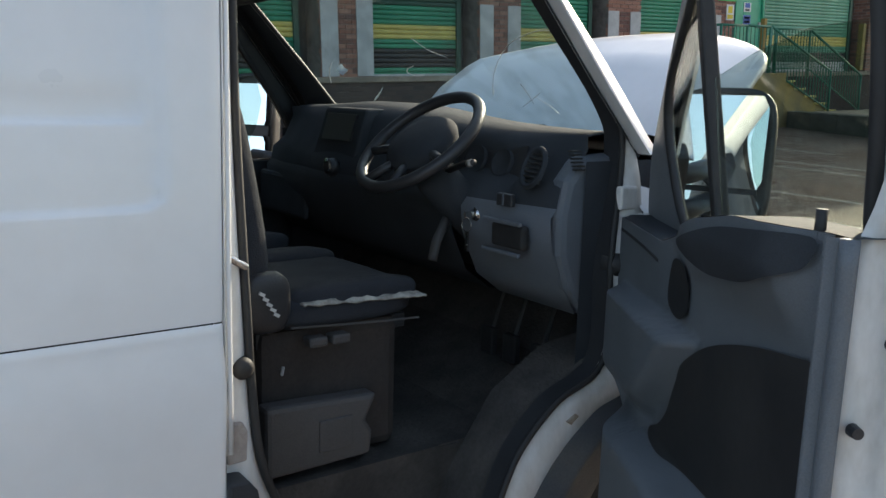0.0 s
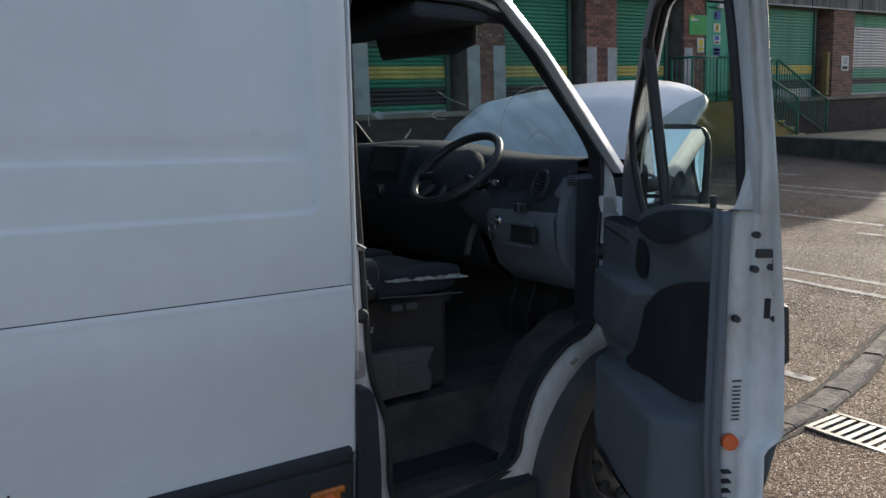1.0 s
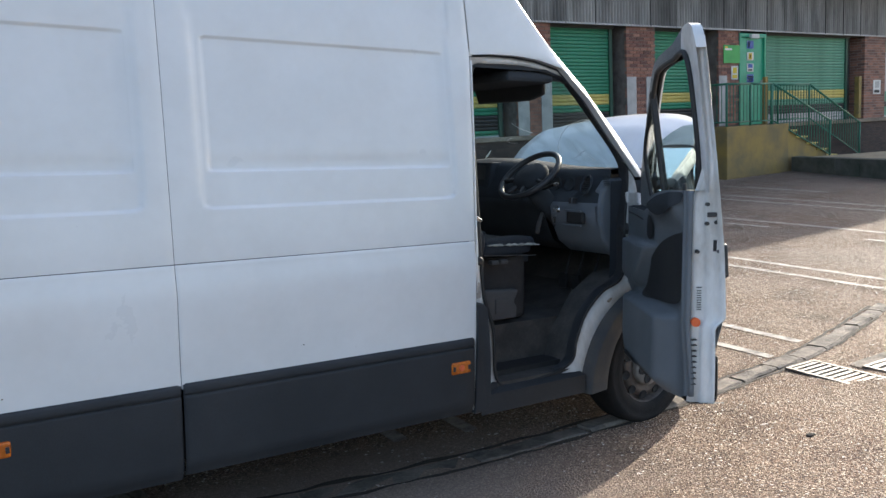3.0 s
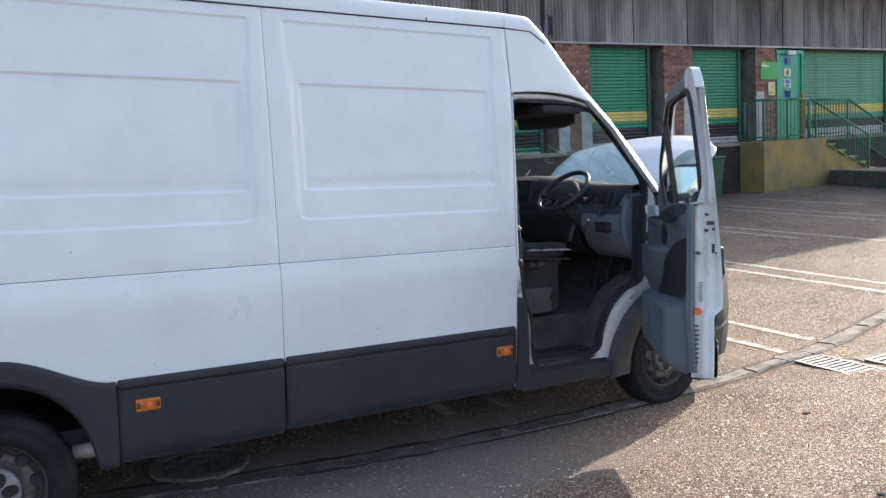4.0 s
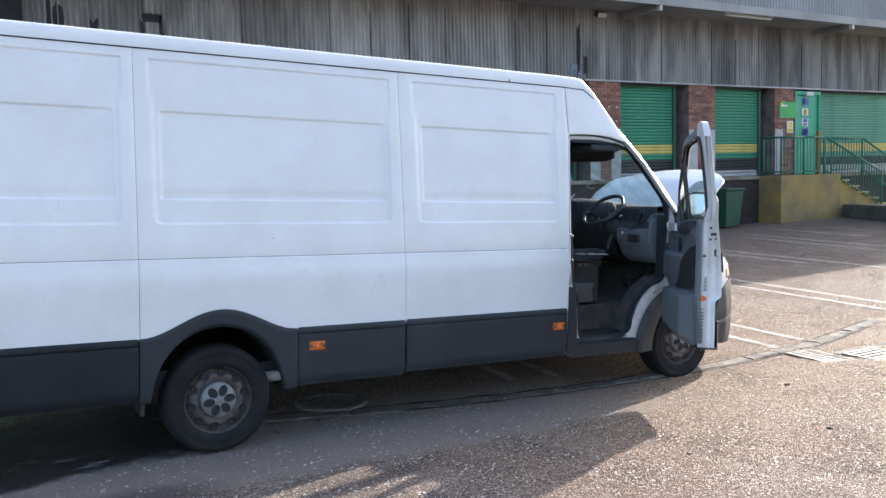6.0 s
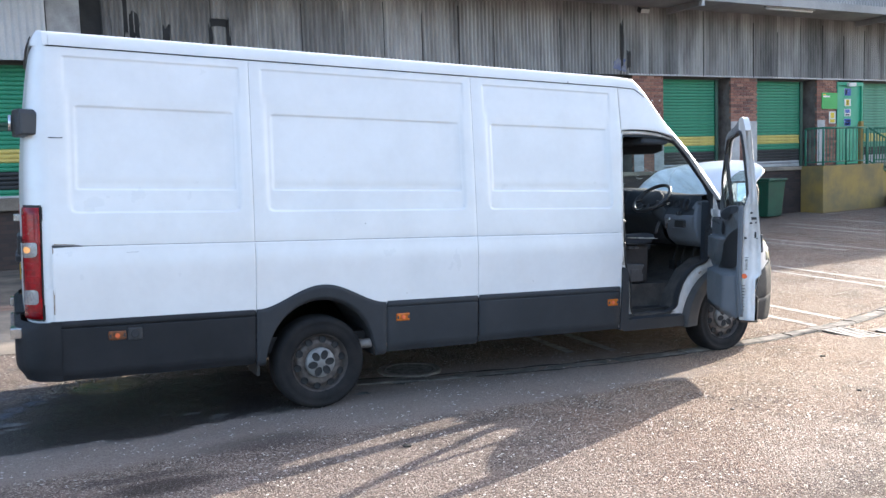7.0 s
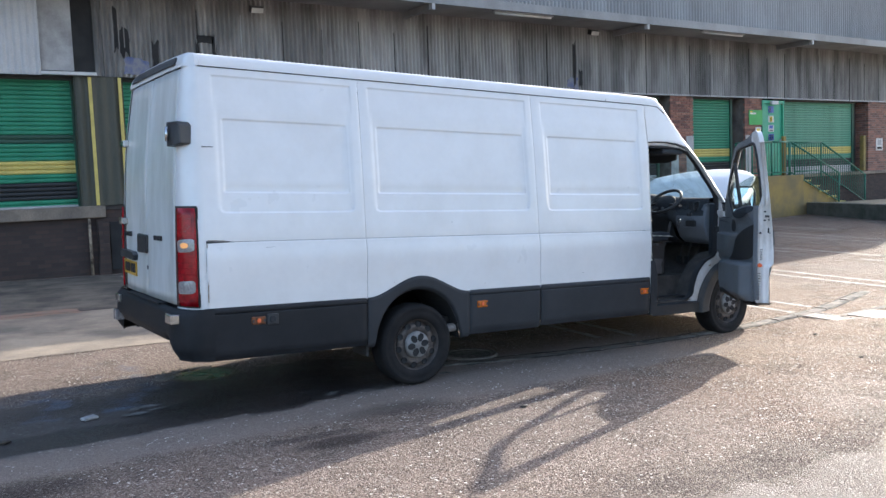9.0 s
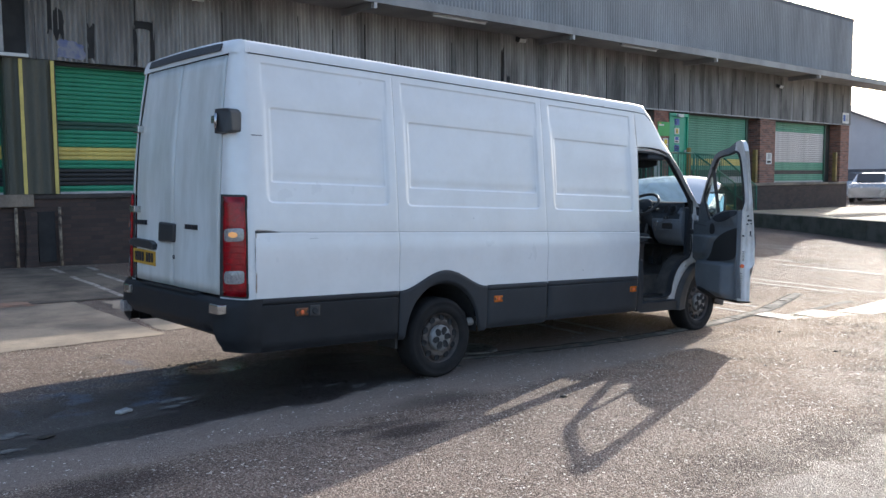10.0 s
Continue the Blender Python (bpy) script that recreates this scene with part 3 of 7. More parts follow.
def splash(x, y, r, seed):
    n = 22
    bm = bmesh.new()
    ring = []
    for k in range(n):
        a = 2 * math.pi * k / n
        rr = r * (1 + 0.9 * noise.noise((math.cos(a) * 1.6, math.sin(a) * 1.6, seed)))
        px, py = x + 1.7 * rr * math.cos(a), y + 0.7 * rr * math.sin(a)
        ring.append(bm.verts.new((px, py, ground_z(px, py) + 0.006)))
    bm.faces.new(ring)
    tagged(part("pale_patch", bm, SPLASHED), "small flat pale patch on tarmac", "paint splash", "paint splashes", "structure")


# paint splashes first; from the seventh on, patches standing for litter and paper chips
for k, q in enumerate([(2.5, 1.46, 0.045), (0.07, 1.86, 0.075), (1.42, 1.41, 0.04), (1.84, 1.37, 0.03), (0.3, 2.35, 0.03), (1.05, 1.62, 0.03), (-1.1, 1.66, 0.07), (-1.13, 1.34, 0.055), (-1.22, 1.5, 0.03), (-0.02, 1.70, 0.05), (2.9, 1.60, 0.05), (4.92, 1.45, 0.045), (1.37, 1.36, 0.045), (1.23, 1.54, 0.05), (1.88, 2.13, 0.05), (0.15, 1.76, 0.045)]):
    splash(*q, k * 3.7)

# a crumpled pale packet dropped behind the van
packet = boxes((-0.055, 0.055, -0.03, 0.03, 0.0, 0.022))
bmesh.ops.bevel(packet, geom=packet.edges[:], offset=0.005, segments=1, affect="EDGES")
for v in packet.verts:
    v.co.z += 0.006 * noise.noise(v.co * 30)
packet_ob = tagged(part("crushed_packet", packet, BOARD), "crushed pale packet lying on oily tarmac", "litter")
packet_ob.matrix_basis = pose(-0.32, 1.76, ground_z(-0.32, 1.76) + 0.004, 0, 0, 24)

# kerb of worn stones, flush with the yard, curving round the drains
kerb_line = [(2.35, 1.84), (2.8, 1.73), (3.27, 1.62), (3.87, 1.52), (4.4, 1.45), (5.0, 1.40), (5.6, 1.39), (6.2, 1.395), (6.7, 1.41), (7.2, 1.45), (7.8, 1.51), (8.35, 1.61), (8.85, 1.73), (9.3, 1.84), (9.85, 1.98)]
kerb = tagged(new("kerb"), "row of worn grey kerb stones with broken edges", "kerb", kind="structure")
curve = smooth_loop([(x, y, 0) for x, y in kerb_line], 400, closed=False)
run = [0.0]
for a, b in zip(curve, curve[1:]):
    run.append(run[-1] + (b - a).length)


def along(s):
    i = min(max(np.searchsorted(run, s) - 1, 0), len(curve) - 2)
    t = (s - run[i]) / (run[i + 1] - run[i])
    p = curve[i].lerp(curve[i + 1], t)
    d = (curve[i + 1] - curve[i]).normalized()
    return p, Vector((-d.y, d.x, 0))


s0, k = 0.0, 0
rnd = random.Random(5)
while s0 < run[-1] - 0.15:
    ln = min(rnd.uniform(0.55, 0.95) if s0 < run[-1] - 3.2 else rnd.uniform(0.3, 0.5), run[-1] - s0)
    w0, w1, top = 0.075 + rnd.uniform(-0.012, 0.01), 0.072 + rnd.uniform(-0.012, 0.012), (0.016 if s0 > 3.0 else 0.005) + rnd.uniform(-0.005, 0.006)

    def kf(u, v, s0=s0, ln=ln, w0=w0, w1=w1, top=top, k=k):
        p, nn = along(s0 + 0.006 + (ln - 0.012) * u)
        o, h = [(-w0, -0.12), (-w0, top - 0.014), (-w0 + 0.018, top), (w1 - 0.02, top), (w1, top - 0.016), (w1, -0.12)][v]
        j = 0.011 * noise.noise((p.x * 9 + 0.3 * k, v * 2.3, 1.0))
        q = p + nn * (o + j)
        return (q.x, q.y, ground_z(q.x, q.y) + h + j * 0.6)
    bmk = grid([0, 0.03, 0.12, 0.25, 0.4, 0.55, 0.7, 0.85, 0.97, 1], range(6), kf)
    bmesh.ops.holes_fill(bmk, edges=bmk.edges[:])
    # stones beside the van get the copy with shade in its colour
    part("kerb_stone", bmk, KERBDARK if s0 < 3.0 else KERB, kerb)
    s0 += ln
    k += 1


def soil_line(a, b, offset, width, seed):
    """Dirt and moss gathered in the joint beside the kerb."""
    def f(s, v):
        p, nn = along(s)
        q = p + nn * (offset + (v - 0.5) * width * (1 + 1.6 * noise.noise((s * 4.0, v * 3, seed))) + 0.02 * noise.noise((s * 7.0, seed, 0)))
        return (q.x, q.y, ground_z(q.x, q.y) + 0.006)
    tagged(part("soil_line", grid(spaced(a, b, 0.06), [0, 0.5, 1], f), SOIL, smooth=True), "dark soil and moss gathered along the kerb", "soil", "soil lines", "stuff")


soil_line(0.2, run[-1] - 0.1, 0.086, 0.032, 3)
soil_line(1.2, run[-1] - 0.5, -0.085, 0.026, 8)


def drain(x0, x1, y0, y1, bars, label, turn=0.0):
    """A cast grate with slots across its short side, over a dark pit."""
    cx, cy = (x0 + x1) / 2, (y0 + y1) / 2
    th = tagged(new("drain_grate"), label, "drain", "drain grates")
    th.matrix_basis = pose(cx, cy, ground_z(cx, cy) - 0.004, 0, -1.0, turn)
    hx, hy = (x1 - x0) / 2, (y1 - y0) / 2
    part("pit", boxes((-hx, hx, -hy, hy, -0.03, 0.001)), DEEPBLACK, th)
    part("frame", boxes((-hx, -hx + 0.025, -hy, hy, 0.002, 0.014), (hx - 0.025, hx, -hy, hy, 0.002, 0.014), (-hx, hx, -hy, -hy + 0.025, 0.002, 0.013), (-hx, hx, hy - 0.025, hy, 0.002, 0.013)), GRATE, th)
    step = (2 * hy - 0.05) / bars
    for q in range(bars):
        yy = -hy + 0.025 + step * (q + 0.5)
        part("bar", boxes((-hx + 0.02, hx - 0.02, yy - step * 0.27, yy + step * 0.27, 0.002, 0.011)), GRATE, th)
    return th


def manhole(x, y, rad):
    """A round iron cover in a pale concrete ring."""
    th = tagged(new("manhole_cover"), "round dark iron manhole cover in a pale concrete ring", "manhole cover")
    th.matrix_basis = pose(x, y, ground_z(x, y) + 0.002, 0, 1.0, 0)
    part("ring", lathe([(rad * 0.78, -0.02), (rad * 0.78, 0.010), (rad * 0.82, 0.014), (rad * 0.97, 0.013), (rad, 0.004), (rad, -0.02)], "z", 40), KERBDARK, th, "pale worn concrete ring", smooth=True)
    part("cover", lathe([(rad * 0.77, -0.02), (rad * 0.77, 0.006), (rad * 0.7, 0.009), (rad * 0.66, 0.005), (0.0, 0.006)], "z", 36), SPLASHED, th, smooth=True)


manhole(3.12, 1.97, 0.27)

# crumbs of broken concrete along the rim of the puddle
gravel, rnd_g = bmesh.new(), random.Random(17)
for k in range(170):
    a = rnd_g.uniform(0.4, 1.02) * math.pi
    d = rnd_g.gauss(1.08, 0.12)
    px, py, pr = 0.8 + 0.36 * d * math.cos(a), 2.62 + 0.27 * d * math.sin(a), rnd_g.uniform(0.004, 0.016)
    geo = bmesh.ops.create_icosphere(gravel, subdivisions=1, radius=pr)
    for v in geo["verts"]:
        v.co = Vector((v.co.x * 1.2, v.co.y, v.co.z * 0.6)) * (1 + 0.5 * noise.noise(v.co * 90 + Vector((k, 0, 0)))) + Vector((px, py, ground_z(px, py) + 0.3 * pr))
tagged(part("gravel", gravel, KERB), "pale crumbs of broken concrete at the puddle edge", "gravel", kind="stuff")


drain(7.46, 7.75, 0.68, 1.37, 12, "pale worn iron drain grate in the tarmac", -5)
drain(7.85, 8.3, 0.48, 1.04, 7, "pale iron drain cover beside the gutter grate", -4)
laid("drain_surround", 7.85, 9.6, 1.06, 1.18, KERB, "cracked stone edging round the drain", 0.006, 0.3, lean=0.05, ragged=0.04, category="ground")
laid("steel_cover", 8.36, 9.9, 0.3, 0.8, PALECONC, "pale smooth cover slab beside the drains", 0.006, 0.3, lean=0.1, ragged=0.02, category="ground")
for x, y, r in [(2.18, -0.03, 0.035), (5.55, -0.49, 0.028), (0.3, -1.3, 0.02), (3.4, -2.0, 0.018), (4.4, -0.4, 0.02), (-0.9, 1.5, 0.05), (6.4, 0.5, 0.03)]:
    bml = bmesh.new()
    bmesh.ops.create_icosphere(bml, subdivisions=2, radius=r * 0.6)
    for v in bml.verts:
        v.co = Vector((v.co.x * 1.6, v.co.y, v.co.z * 0.35)) * (1 + 0.5 * noise.noise(v.co * 30 + Vector((x, y, 0))))
    tagged(part("leaf_clump", bml, SOIL, pose_m=pose(x, y, ground_z(x, y) + r * 0.2), smooth=True), "small dark clump of debris on the tarmac", "debris", "debris")

# ---- raised pavement with a low wall ----
edge = [(22.0, 10.94), (20.6, 7.4), (18.9, 4.6), (17.2, 1.6), (14.5, -3.0), (10, -10)]


def edge_x(y):
    return lerp(sorted((q, p) for p, q in edge), y)


ys = spaced(-10, 10.94, 0.8)
pave = part("pavement", grid(ys, [0, 0.02, 0.1, 0.4, 1], lambda y, t: (edge_x(y) + 0.32 + t * (75 - edge_x(y)), y, 0.36 - 0.012 * t * 50)), PAVING, smooth=True)
tagged(pave, "raised pale concrete pavement beyond a low wall", "pavement", kind="structure")
wallbm = bmesh.new()
for y0, y1 in zip(ys, ys[1:]):
    a, b = edge_x(y0), edge_x(y1)
    vs = [wallbm.verts.new(q) for q in ((a, y0, -0.5), (b, y1 - 0.006, -0.5), (b, y1 - 0.006, 0.40), (a, y0, 0.40), (a + 0.33, y0, -0.5), (b + 0.33, y1 - 0.006, -0.5), (b + 0.33, y1 - 0.006, 0.40), (a + 0.33, y0, 0.40))]
    for q in ((0, 1, 2, 3), (4, 7, 6, 5), (3, 2, 6, 7), (0, 3, 7, 4), (1, 5, 6, 2)):
        wallbm.faces.new([vs[i] for i in q])
tagged(part("wall_low", wallbm, mat("mossy_low_wall", (0.10, 0.095, 0.08), (0.05, 0.055, 0.04), scale=2.5, rough=0.9, bump=0.5), bevel=0.015), "low dark mossy retaining wall of the pavement", "wall", kind="structure")

# ---- warehouse ----
FY = 11.66
tagged(part("wall_dock", boxes((-25, 34.0, FY + 0.03, FY + 0.6, -0.6, 1.25)), DOCKBRICK), "dark brick loading dock wall below the shutters", "wall", kind="structure")
tagged(part("dock_edge", boxes((-25, 1.86, FY - 0.07, FY + 0.3, 1.07, 1.285), (4.6, 14.3, FY - 0.01, FY + 0.3, 1.19, 1.285), (14.3, 33.9, FY - 0.02, FY + 0.3, 1.16, 1.255)), CONCRETE, bevel=0.015), "worn concrete lip of the loading dock", "dock edge", kind="structure")
tagged(part("dock_sill", boxes((1.865, 4.595, FY - 0.006, FY + 0.3, 1.20, 1.28)), PEDESTAL, bevel=0.01), "grimy dark sill under a roller shutter", "sill", kind="structure")
shutters = [(-5.2, -2.0), (-1.7, 1.5), (2.3, 4.35), (5.35, 7.2), (8.45, 10.25), (11.5, 13.35), (14.6, 16.55), (17.79, 19.68), (21.98, 26.0), (27.72, 32.2)]
reveal = 0.3
piers = [(-25, -5.2), (-2.0 + reveal, -1.7), (4.35 + reveal, 5.35), (7.2 + reveal, 8.45), (10.25 + reveal, 11.5), (13.35 + reveal, 14.6), (16.55 + reveal, 17.79), (19.68 + reveal + 0.08, 20.9), (26.6, 27.72), (33.2, 34.0)]
PIERS = []
for i, (a, b) in enumerate(piers):
    pier = tagged(part("wall_pier_%d" % (i + 1), boxes((a, b, FY + (0.012 if 2 < i < 8 else 0.0), FY + 0.55, 1.262, 3.66)), MORTAR if 2 < i < 8 else BRICK), "dark red brick pier between roller shutters", "wall", kind="structure")
    if 2 < i < 8:
        PIERS.append((pier, a, b))
tagged(part("wall_inner", boxes((-25, 33.9, FY + 0.46, FY + 0.6, 1.25, 3.9)), DARKREVEAL), "dark recessed wall behind the roller shutters", "wall", kind="structure")
for px in (4.75, 7.9, 10.56, 13.66, 16.84):
    for o in (0.0, 0.63):
        if px == 4.75 and o == 0.0:
            continue
        tagged(part("guard_plate", boxes((px + o, px + o + 0.3, FY - 0.014, FY - 0.002, 1.29, 2.48)), GREYPLATE, bevel=0.003), "pale grey metal guard plate on a brick pier", "guard plate", "guard plates")
tagged(part("guard_plate", boxes((20.07, 20.37, FY - 0.014, FY - 0.002, 1.27, 2.5)), GREYPLATE, bevel=0.003), "pale grey metal guard plate beside the green door", "guard plate", "guard plates")


def roller_shutter(x0, x1, bands, base, label):
    th = tagged(new("roller_shutter"), label, "roller shutter", "roller shutters")
    th.matrix_basis = pose((x0 + x1) / 2, FY + 0.24, 1.27)
    w, top, pitch = (x1 - x0) / 2, 2.33, 0.077
    mats = [base, YELLOW, BLACKPAINT, SILVER, GREENPALE, GREENDARK]
    shapes = {}
    for r in range(int(top / pitch)):
        z0, kk = r * pitch, 0
        for a, b, q in bands:
            if a <= z0 + 1.27 + pitch / 2 < b:
                kk = q
        if kk not in shapes:
            slat = part("slat", grid([-w, w], range(7), lambda x, v: (x, [0.010, 0.006, -0.010, -0.014, -0.010, 0.006, 0.010][v], pitch * [0, 0.02, 0.18, 0.5, 0.82, 0.98, 1][v])), mats[kk], th, pose_m=pose(0, 0, z0))
            shapes[kk] = slat.data
        else:
            slat = new("slat", shapes[kk])
            slat.parent, slat.matrix_basis = th, pose(0, 0, z0)
    for sx in (-1, 1):
        part("guide_rail", boxes((sx * w - 0.045, sx * w + 0.045, -0.05, 0.03, -0.005, top)), GREENDARK, th)
    part("bottom_bar", boxes((-w + 0.05, w - 0.05, -0.03, 0.02, -0.004, 0.05)), GREYPLATE, th)
    part("lintel_box", boxes((-w - 0.05, w + 0.05, -0.12, 0.2, top - 0.06, top + 0.1)), DARKREVEAL, th)
    return th


stripes = [(1.26, 1.33, 3), (1.46, 1.72, 2), (1.90, 2.13, 1)]
for a, b in shutters[:6]:
    roller_shutter(a, b, [(1.46, 1.72, 2), (1.92, 2.15, 1), (2.45, 2.57, 5)], GREEN, "green roller shutter with yellow and black bands, closed")
for a, b in shutters[6:8]:
    roller_shutter(a, b, stripes + [(1.26, 1.44, 3)], GREEN, "green roller shutter with one yellow and one black band, closed")
roller_shutter(*shutters[8], [(1.26, 1.5, 3), (1.5, 1.72, 2), (1.90, 2.13, 1)], GREENPALE, "wide faded green roller shutter with yellow band, closed")
roller_shutter(*shutters[9], [(1.26, 1.55, 4), (1.55, 1.74, 2), (1.74, 2.02, 0), (2.02, 3.2, 3)], GREENPALE, "roller shutter of bare silver slats over green, closed")
for sx in (-1.85, 26.3, 32.75):
    tagged(part("guide_post", boxes((sx - 0.07, sx + 0.07, FY - 0.06, FY + 0.08, 1.285, 2.46)), POSTYELLOW, bevel=0.01), "dirty yellow painted steel guide post beside a shutter", "post", "guide posts")
# broken brick buttress and the dark hatch under the column
tagged(part("buttress", prism(bmesh.new(), [(1.68, 0.0), (1.90, 0.0), (1.89, 0.5), (1.91, 0.96), (1.70, 1.02), (1.72, 0.5)], lambda x, z: (x, FY - 0.06, z), lambda x, z: (x, FY + 0.06, z)), DOCKBRICK, bevel=0.01), "broken dark red brick buttress under the dock column", "buttress", kind="structure")
tagged(part("hatch", boxes((1.92, 2.21, FY + 0.0, FY + 0.04, 0.1, 0.98)), DEEPBLACK, bevel=0.006), "dark steel hatch in the dock wall", "hatch")
# green dock column with yellow edges
col = tagged(new("dock_column"), "dark olive ribbed steel column with yellow edge strips", "column")
col.matrix_basis = pose(1.9, FY, 1.29)
part("ribbed_sheet", grid(spaced(-0.4, 0.4, 0.02), [0, 2.3], lambda x, z: (x, -0.03 - 0.018 * math.sin(x * 2 * math.pi / 0.19), z)), COLSHEET, col, thick=0.01)
part("backing", boxes((-0.42, 0.42, 0.0, 0.5, 0, 2.35)), COLSHEET, col)
for xx in (-0.16, 0.35):
    part("yellow_strip", boxes((xx - 0.028, xx + 0.028, -0.075, -0.052, 0.0, 2.29)), YELLOW, col)
for xx in (1.57, 2.28):
    tagged(part("rusty_pipe", tube(bmesh.new(), [(xx, FY - 0.03, 0.0), (xx, FY - 0.03, 1.06)], 0.026), PIPERUST, smooth=True), "rusty vertical pipe against the dock wall", "pipe", "dock pipes")


def corrugated(name, x0, x1, z0, z1, y, material, label, pitch=0.15, depth=0.02, wave=0.006):
    xs = [x0 + (x1 - x0) * q / int((x1 - x0) / pitch * 6) for q in range(int((x1 - x0) / pitch * 6) + 1)]
    prof = [0, 0.0, 0.6, 1, 1, 0.6]
    bm = bmesh.new()
    rows = [[bm.verts.new((x, y - depth * prof[i % 6] - wave * noise.noise((x * 0.5, z, 3)) * 3, z + (0.012 * noise.noise((math.floor(x / 0.9), 5, 1)) if z == z0 else 0))) for i, x in enumerate(xs)] for z in spaced(z0, z1, 0.8)]
    for r0, r1 in zip(rows, rows[1:]):
        for i in range(len(xs) - 1):
            bm.faces.new((r0[i], r0[i + 1], r1[i + 1], r1[i]))
    return tagged(part(name, bm, material), label, "cladding", kind="structure")


corrugated("cladding_lower", 1.86, 34.0, 3.60, 5.25, FY - 0.02, SHEET, "weathered streaked grey corrugated cladding above the shutters", 0.094, 0.04)
corrugated("cladding_end", -25, 0.95, 3.58, 5.25, FY - 0.16, SHEETPALE, "pale grey corrugated cladding panels", 0.11)
corrugated("cladding_upper", -25, 34.0, 5.25, 7.87, FY - 0.03, SHEETUP, "dark grey ribbed cladding under the roof edge", 0.12, 0.018)
tagged(part("wall_upper", boxes((-25, 34.0, FY + 0.02, FY + 0.4, 3.6, 7.85)), DARKREVEAL), "dark wall behind the cladding", "wall", kind="structure")
tagged(part("opening_panel", boxes((0.97, 1.5, FY - 0.06, FY - 0.03, 3.68, 5.2)), BOARD), "dirty white board filling part of a wall opening", "panel", kind="structure")
tagged(part("opening_dark", boxes((1.5, 1.84, FY - 0.03, FY - 0.01, 3.66, 5.2)), DEEPBLACK), "dark unglazed opening in the cladding", "opening", kind="structure")
tagged(part("opening_sill", boxes((0.9, 1.86, FY - 0.14, FY - 0.02, 3.60, 3.655)), WHITEPAINT), "white metal sill under the opening", "sill", kind="structure")
tagged(part("eave_flashing", boxes((13.5, 34.0, FY - 0.055, FY - 0.045, 3.59, 3.63)), GREYPLATE), "grey metal flashing along the cladding edge", "flashing", kind="structure")
# joints between sheets, slightly lifted
rj = random.Random(23)
for k in range(37):
    xx = 2.0 + SHEET_W * k
    w, zt = rj.choice((0.006, 0.008, 0.012)), rj.uniform(4.7, 5.2)
    tagged(part("sheet_joint", boxes((xx, xx + w, FY - 0.064, FY - 0.043, 3.6, zt)), GREYPLATE if k % 7 == 3 else DEEPBLACK), "dark overlapping joint of a cladding sheet", "joint", "sheet joints", "structure")
# white plugs left in a brick pier
for xx in (13.99, 14.24, 14.48):
    for zz in (2.68, 3.0):
        tagged(part("wall_plug", boxes((xx - 0.018, xx + 0.018, FY - 0.004, FY + 0.02, zz - 0.02, zz + 0.018)), WHITEPAINT, bevel=0.004), "small white plug left in the brick pier", "wall plug", "wall plugs", "structure")
# canopy with strip lights
can = tagged(new("canopy"), "thin dark projecting canopy along the warehouse wall", "canopy", kind="structure")
part("deck", boxes((-25, 37.5, 10.45, FY - 0.06, 5.21, 5.28)), SHEETUP, can)
part("edge_beam", boxes((-25, 37.5, 10.40, 10.47, 5.17, 5.36)), SHEETUP, can)
for xx in (2.0, 8.35, 14.7, 21.55, 28.5):
    part("beam", boxes((xx - 0.05, xx + 0.05, 10.5, FY - 0.06, 5.06, 5.2)), SHEETUP, can)
    part("bracket", boxes((xx - 0.04, xx + 0.04, 10.405, 10.44, 5.05, 5.18)), GREYPLATE, can)
for xx in (4.6, 10.85, 17.7):
    lt = tagged(new("strip_light"), "unlit white strip light under the canopy edge", "strip light", "strip lights")
    lt.matrix_basis = pose(xx, 10.55, 5.13)
    part("housing", boxes((-0.85, 0.85, -0.05, 0.05, 0.02, 0.08)), GREYPLATE, lt)
    part("tube", tube(bmesh.new(), [(-0.8, 0, -0.005), (0.8, 0, -0.005)], 0.025), WHITEPAINT, lt, smooth=True)
for xx, zz in ((4.89, 4.93), (13.84, 5.04), (27.6, 4.75)):
    fl = tagged(new("flood_light"), "small wall flood light with pale glass", "flood light", "flood lights")
    fl.matrix_basis = pose(xx, FY - 0.2, zz, 25, 0, 0)
    part("body", boxes((-0.13, 0.13, -0.04, 0.1, -0.02, 0.1)), BLACK, fl, bevel=0.01)
    part("lens", boxes((-0.12, 0.12, -0.05, -0.042, -0.01, 0.09)), WHITEPAINT, fl)
    part("bracket", boxes((-0.02, 0.02, 0.1, 0.22, 0.02, 0.06)), BLACK, fl)


def ragged_patch(x0, x1, z0, z1, material, label, seed, y=FY - 0.062):
    n = 26
    cx, cz, hx, hz = (x0 + x1) / 2, (z0 + z1) / 2, (x1 - x0) / 2, (z1 - z0) / 2
    pts = []
    for k in range(n):
        a = 2 * math.pi * k / n
        c, s = math.cos(a), math.sin(a)
        m = 1 / max(abs(c), abs(s))
        rr = m * (0.82 + 0.45 * noise.noise((c * 2, s * 2, seed)))
        pts.append((cx + hx * c * rr, cz + hz * s * rr))
    bm = prism(bmesh.new(), pts, lambda x, z: (x, y, z), lambda x, z: (x, y + 0.006, z))
    return tagged(part("wall_patch", bm, material), label, "stain", "wall stains", "structure")


